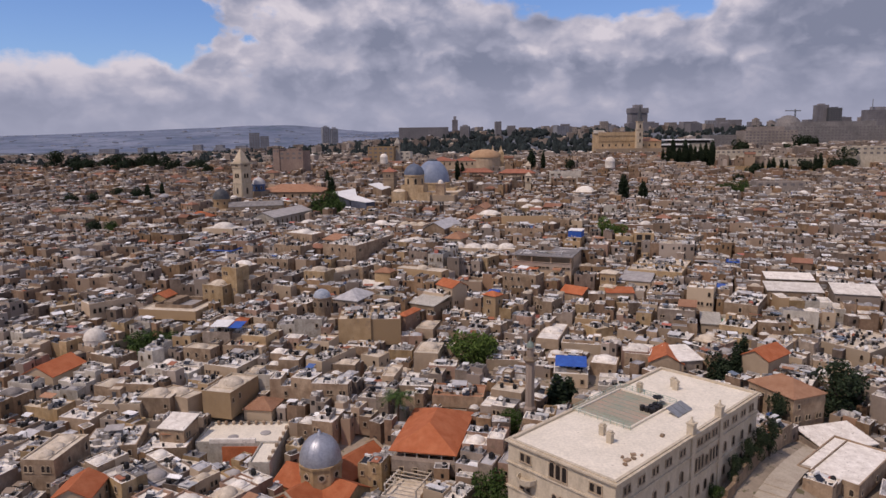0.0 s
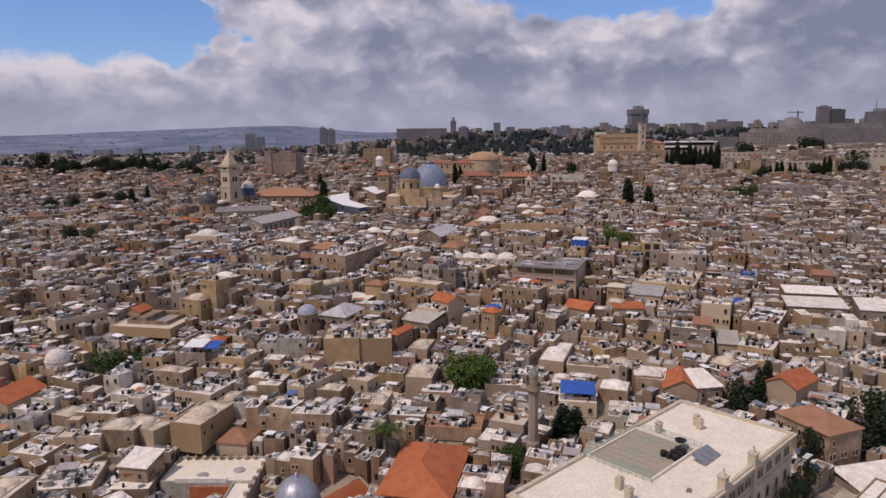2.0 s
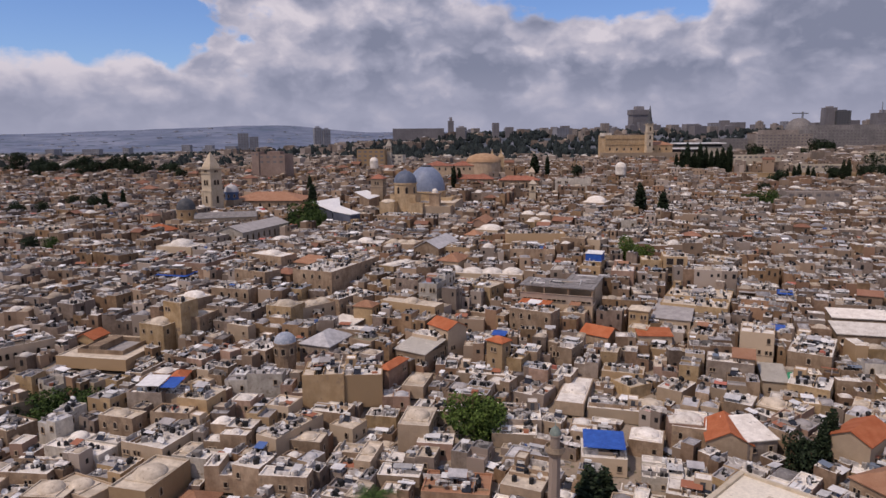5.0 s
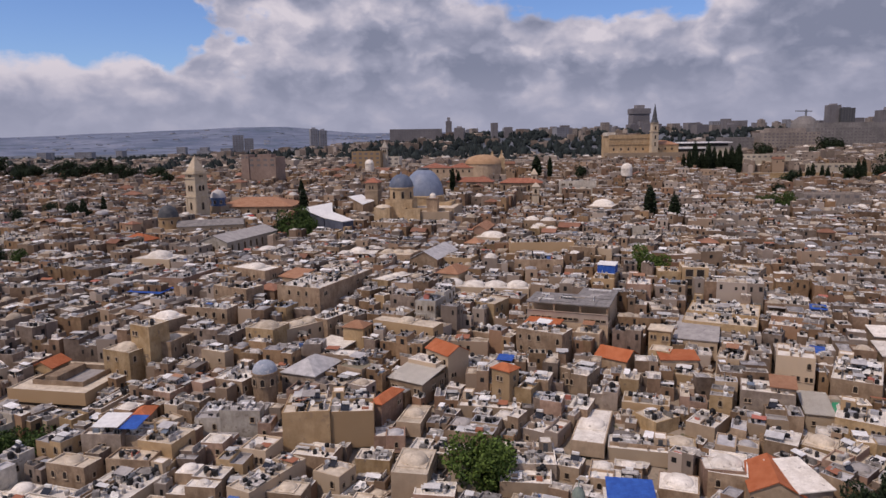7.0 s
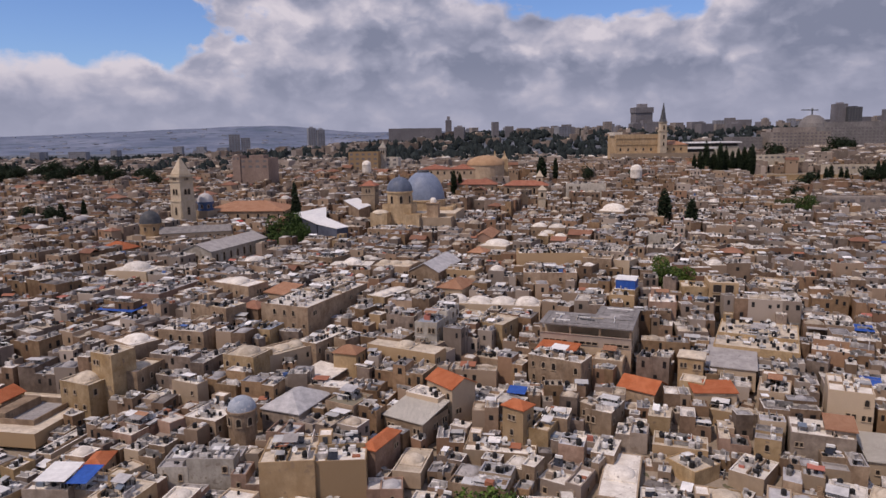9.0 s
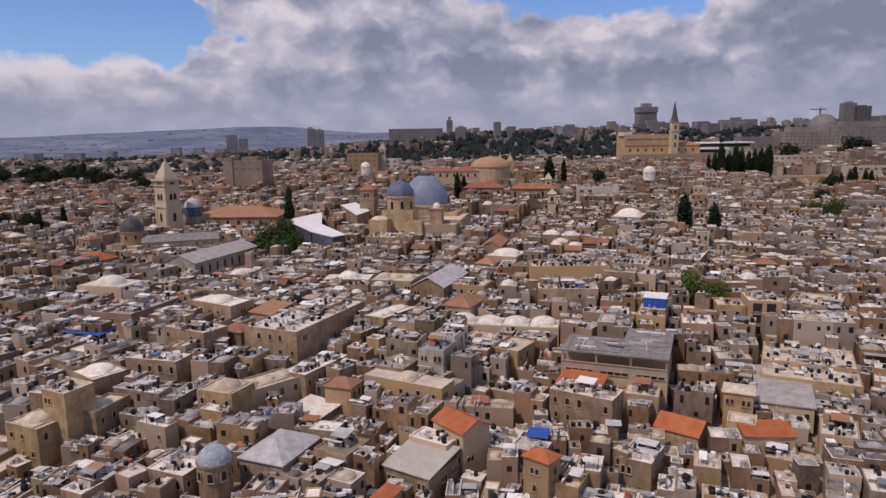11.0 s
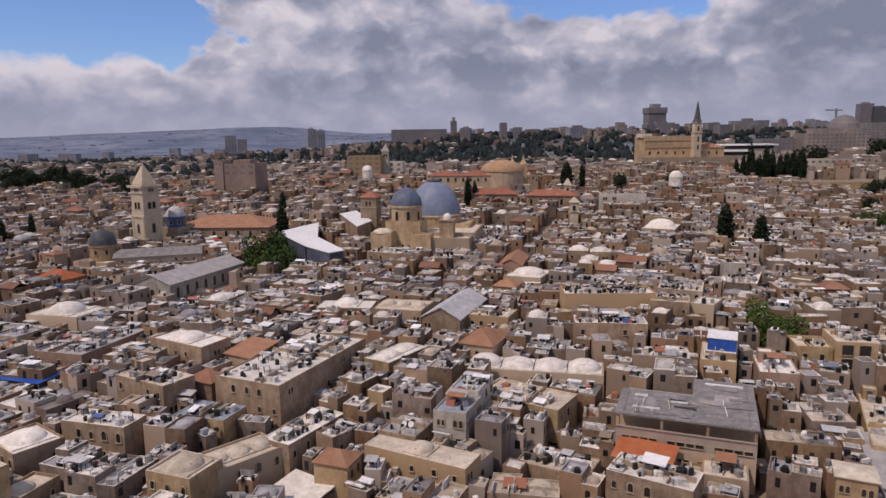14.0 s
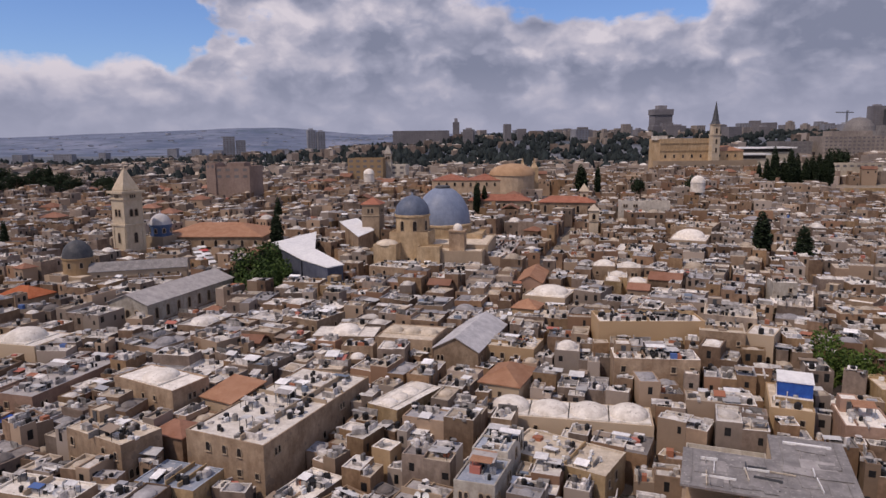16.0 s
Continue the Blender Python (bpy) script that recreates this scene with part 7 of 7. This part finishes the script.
plots = []
for w0, d0, tries, lap in ((14, 9, 2500, 0.3), (11, 8, 5000, 0.3), (9, 7, 10000, 0.4), (7.2, 6, 20000, 0.6), (5.6, 5, 30000, 0.8), (4.2, 4.0, 40000, 0.9), (3.2, 3.0, 40000, 0.9), (2.4, 2.4, 40000, 0.9)):
    for _ in range(tries):
        y = fill.uniform(72, 480 if w0 > 4 else 340)
        x = fill.uniform(-1, 1) * (0.70 * (y + 16) + 8)
        w, d = w0 * fill.uniform(0.85, 1.25), d0 * fill.uniform(0.85, 1.25)
        rot = -21 + 14 * noise.noise((x / 55, y / 55, 2.0)) + fill.gauss(0, 3) + fill.choice((0, 0, 0, 0, 12, -12))
        if y < 190 and x > 55:
            rot += 60
        if occ[cells(x, y, w - lap, d - lap, rot, 0.8)].any():
            continue
        occ[cells(x, y, w, d, rot, 0.4)] = True
        small = w0 < 4
        z = roof_level(x, y) + local_level(x, y) + (fill.triangular(-2.4, 1.7, -0.1) if not small else fill.uniform(-4.2, 0.2)) * (0.45 if crowded(x, y) > 1.5 else 1.0)
        z -= 2.0 * math.exp(-(((x + 72) / 24) ** 2 + ((y - 350) / 22) ** 2)) + 5.0 * math.exp(-(((x + 78) / 24) ** 2 + ((y - 436) / 13) ** 2))
        z -= 0.9 * church_dip(x, y) + 3.5 * math.exp(-(((x - 41) / 9) ** 2 + ((y - 174) / 9) ** 2))
        plots.append((x, y, z, w, d, rot, w0))
plots.sort(key=lambda q: q[1])
own = 0
for x, y, z, w, d, rot, w0 in plots:
    if own < 125 and w0 > 5 and y > 112 and abs(x) < 0.63 * (y + 9):
        own += 1
        cluster_house(x, y, z, w, d, rot, fill.choice("bbbyyggppw"), fill)
    else:
        stuff_house(x, y, z, w, d, rot)
y = 484.0
while y < 1000:
    x = -0.72 * y
    step = 8.2 if y < 640 else 15
    while x < 0.74 * y:
        px, py = x + fill.uniform(-2, 2), y + fill.uniform(-2, 2)
        x += step * fill.uniform(0.85, 1.1)
        if any(abs(px - f[0]) < f[2] / 2 + 4 and abs(py - f[1]) < f[3] / 2 + 4 for f in FOOT if f[1] > 470):
            continue
        if fill.random() < (0.05 if y < 640 else 0.45):
            continue
        stuff_house(px, py, roof_level(px, py) + fill.uniform(-2.6, 2.2) + 8 * smooth01(px, 150, 500) * smooth01(py, 500, 800) + 5.5 * math.exp(-(((px - 185) / 75) ** 2 + ((py - 606) / 42) ** 2)), step * fill.uniform(0.8, 1.1), step * fill.uniform(0.75, 1.0), -15 + fill.gauss(0, 9), True)
    y += step
for k in range(90):
    py = fill.uniform(1000, 1500)
    px = fill.uniform(-0.35, 0.66) * py
    stuff_house(px, py, far_height(px, py) + fill.uniform(7, 14), fill.uniform(12, 26), fill.uniform(10, 15), fill.gauss(0, 14), True)
tagged(part("far_houses", stuff_w, STUFF_WALLS + STUFF_ROOFS), "dense stone houses with pale flat and domed roofs", "houses", kind="stuff")
tagged(part("far_tiled_houses", stuff_o, ("roof_o_far", "stone_far")), "stone houses with orange tiled roofs among the others", "houses", kind="stuff")

# ---------------- things on the roofs ----------------
def tank_meshes(mat):
    b, st, ld = Shape(), Shape(), Shape()
    b.lathe(0, 0, ((0.5, 0.25), (0.54, 0.3), (0.54, 1.2), (0.42, 1.38), (0.2, 1.45)), 14)
    for q in range(3):
        b.lathe(0, 0, ((0.555, 0.45 + q * 0.28), (0.57, 0.5 + q * 0.28), (0.555, 0.55 + q * 0.28)), 14, cap=False)
    for ax, ay in ((-1, -1), (1, -1), (1, 1), (-1, 1)):
        st.box(ax * 0.4, ay * 0.4, 0, 0.08, 0.08, 0.25)
    st.box(0, 0, 0.2, 1.0, 1.0, 0.06)
    ld.lathe(0, 0, ((0.2, 1.43), (0.22, 1.52), (0.08, 1.56)), 10)
    return b.mesh("tank", (mat,)), st.mesh("stand", ("metal_grey",)), ld.mesh("lid", ("black_plastic",))


TANK = {"black": tank_meshes("black_plastic"), "white": tank_meshes("white_plastic")}
ds = Shape()
ds.lathe(0, 0, ((0.08, 0), (0.42, 0.08), (0.6, 0.2), (0.62, 0.2), (0.43, 0.05), (0.05, -0.04)), 14)
DISH = ds.mesh("reflector", ("white_plastic",))
dp = Shape()
dp.lathe(0, 0, ((0.05, 0), (0.05, 0.9)), 6)
dp.box(0, -0.3, 0.85, 0.05, 0.6, 0.05)
DPOLE = dp.mesh("pole", ("metal_grey",))
sp, sf, stk = Shape(), Shape(), Shape()
sp.faces([(-0.95, -0.8, 0.3), (0.95, -0.8, 0.3), (0.95, 0.5, 1.2), (-0.95, 0.5, 1.2), (-0.95, -0.76, 0.22), (0.95, -0.76, 0.22), (0.95, 0.54, 1.12), (-0.95, 0.54, 1.12)],
         ((0, 1, 2, 3), (7, 6, 5, 4), (4, 5, 1, 0), (5, 6, 2, 1), (6, 7, 3, 2), (7, 4, 0, 3)), (0,) * 6)
for ax in (-0.8, 0.8):
    sf.box(ax, 0.5, 0, 0.06, 0.06, 1.5)
    sf.box(ax, -0.7, 0, 0.06, 0.06, 0.3)
stk.box(0, 0.55, 1.35, 1.5, 0.5, 0.5)
SOLAR = (sp.mesh("panel", ("solar_glass",)), sf.mesh("frame", ("metal_grey",)), stk.mesh("boiler", ("white_plastic",)))
ac = Shape()
ac.box(0, 0, 0.1, 0.9, 0.4, 0.7)
ac.lathe(0, -0.2, ((0.28, 0.2), (0.28, 0.22)), 12)
AC = ac.mesh("air_conditioner", ("white_plastic",))
cl = random.Random(3)


def roof_spot(r):
    a = radians(r[5])
    u, v = cl.uniform(-0.5, 0.5) * max(r[3] - 1.4, 0.3), cl.uniform(-0.5, 0.5) * max(r[4] - 1.4, 0.3)
    return r[0] + u * math.cos(a) - v * math.sin(a), r[1] + u * math.sin(a) + v * math.cos(a), r[2]


def water_tank(p, col):
    e = thing("water_tank", *p, cl.uniform(0, 360), f"{col} plastic water tank standing on a flat roof", "water tank", "roof water tanks")
    for nm, me in zip(("tank", "stand", "lid"), TANK[col]):
        part(nm, me, (), e)
    e.scale = (cl.uniform(0.8, 1.15),) * 3


def dish(p):
    e = thing("satellite_dish", *p, cl.uniform(-60, 60), "white satellite dish on a short roof pole", "satellite dish", "roof satellite dishes")
    part("pole", DPOLE, (), e)
    ob = part("reflector", DISH, (), e)
    ob.matrix_basis = pose(0, -0.1, 0.95, 62, 0, 0)


def solar(p, rot):
    e = thing("solar_heater", *p, rot, "solar water heater with dark panel and white boiler", "solar heater", "roof solar heaters")
    for nm, me in zip(("panel", "frame", "boiler"), SOLAR):
        part(nm, me, (), e)


def canopy(p, w, d, rot, mat, label):
    e = thing("canopy", *p, rot, label, "canopy", "roof canopies")
    for ax in (-1, 1):
        for ay in (-1, 1):
            s = Shape()
            s.box(ax * (w / 2 - 0.1), ay * (d / 2 - 0.1), 0, 0.09, 0.09, 2.2)
            part("post", s, ("metal_grey",), e)
    s = Shape()
    pitched(s, w, d, 2.2, 0.35, 0.15, "shed", th=0.07)
    part("sheet", s, (mat,), e)


nt = nd = ns = nc = na = 0
for r in sorted(ROOFS, key=lambda q: q[1]):
    area = max(r[3], 0.5) * max(r[4], 0.5)
    for _ in range(int(min(16, area / 14)) + cl.randint(0, 1)):
        k, p = cl.random(), roof_spot(r)
        if k < 0.34 and nt < 200:
            nt += 1
            water_tank(p, "black" if cl.random() < 0.7 else "white")
        elif k < 0.52 and nd < 110:
            nd += 1
            dish(p)
        elif k < 0.64 and ns < 60:
            ns += 1
            solar(p, r[5] + cl.uniform(-15, 15))
        elif k < 0.70 and na < 130:
            na += 1
            o = new("air_conditioner", AC)
            o.matrix_world = pose(*p, 0, 0, r[5] + cl.choice((0, 90)))
            tagged(o, "white air conditioning unit on a roof", "air conditioner", "roof air conditioners")
        elif k < 0.76 and nc < 40 and area > 25:
            nc += 1
            canopy((r[0], r[1], r[2]), cl.uniform(2.4, 4.0), cl.uniform(2.0, 3.0), r[5], cl.choice(("white_sheet", "roof_lg", "roof_g", "roof_br")), "sheet roofed shade canopy on thin posts")
    for _ in range(int(min(70, area / 3.6 * crowded(r[0], r[1]) * cl.choice((0.35, 0.7, 1.0, 1.0, 1.8))))):
        p = roof_spot(r)
        junk(p[0], p[1], p[2], radians(r[5]))
        if crowded(r[0], r[1]) > 1.5 or cl.random() < 0.25:
            p, rr = roof_spot(r), cl.uniform(0.25, 0.42)
            stuff_black.lathe(p[0], p[1], ((rr, p[2]), (rr, p[2] + rr * 2.4), (rr * 0.5, p[2] + rr * 2.8)), 7)
tagged(part("roof_clutter", stuff_junk, ("junk",)), "pale tanks, crates and dishes scattered over the roofs", "clutter", kind="stuff")
tagged(part("sheet_roofs", stuff_sheet, ("sheet_mix",)), "pale sheet lean-to roofs over the terraces", "sheet roofs", kind="stuff")
tagged(part("coloured_sheets", stuff_tone, ("sheet_tone",)), "brown, blue and rusty sheets over the terraces", "sheet roofs", kind="stuff")
tagged(part("dark_openings", stuff_black, ("black_plastic",)), "dark windows and black tanks of the farther houses", "openings", kind="stuff")

canopy((40.0, 178.3, 3.4), 8.6, 8.0, -12, "blue_sheet", "large blue tarpaulin shade stretched over a yard")
canopy((-61.5, 202.5, 9.2), 3.6, 6.0, -5, "blue_sheet", "blue tarpaulin shade on a roof")
canopy((-66.4, 203.0, 9.6), 5.6, 6.4, -5, "white_sheet", "pale translucent sheet shade beside a blue one")
canopy((97.6, 207.0, 6.0), 3.2, 8.0, -35, "green_sheet", "green tarpaulin shade beside a shed")
canopy((-90.0, 289.0, 19.6), 13.0, 8.0, -20, "blue_sheet", "blue sheet canopy over a roof terrace")
canopy((103.4, 227.5, 13.6), 4.0, 5.0, -28, "blue_sheet", "blue sheet canopy on a roof")
canopy((23.2, 233.0, 11.6), 4.0, 3.4, -20, "blue_sheet", "blue tarpaulin shade over a tank")
canopy((112.0, 262.0, 16.5), 7.0, 5.0, -25, "roof_g", "grey sheet canopy in a plaza")
canopy((122.0, 262.0, 16.0), 8.0, 5.0, -25, "blue_sheet", "blue sheet canopy in a plaza")
for k in range(10):
    kx, ky = -84.0 - 1.35 * k + (1.4 if k % 2 else -1.4), 416.0 + 2.9 * k
    canopy((kx, ky, ground_z(kx, ky)), 3.0, 2.4, 24 + k * 7 % 20, ("white_sheet", "white_sheet", "red_sheet", "roof_lg", "white_sheet")[k % 5], "market stall canopy on thin posts in a street")
canopy((100.5, 183.0, 3.0), 5.0, 4.0, -30, "red_sheet", "red awning over a shop")
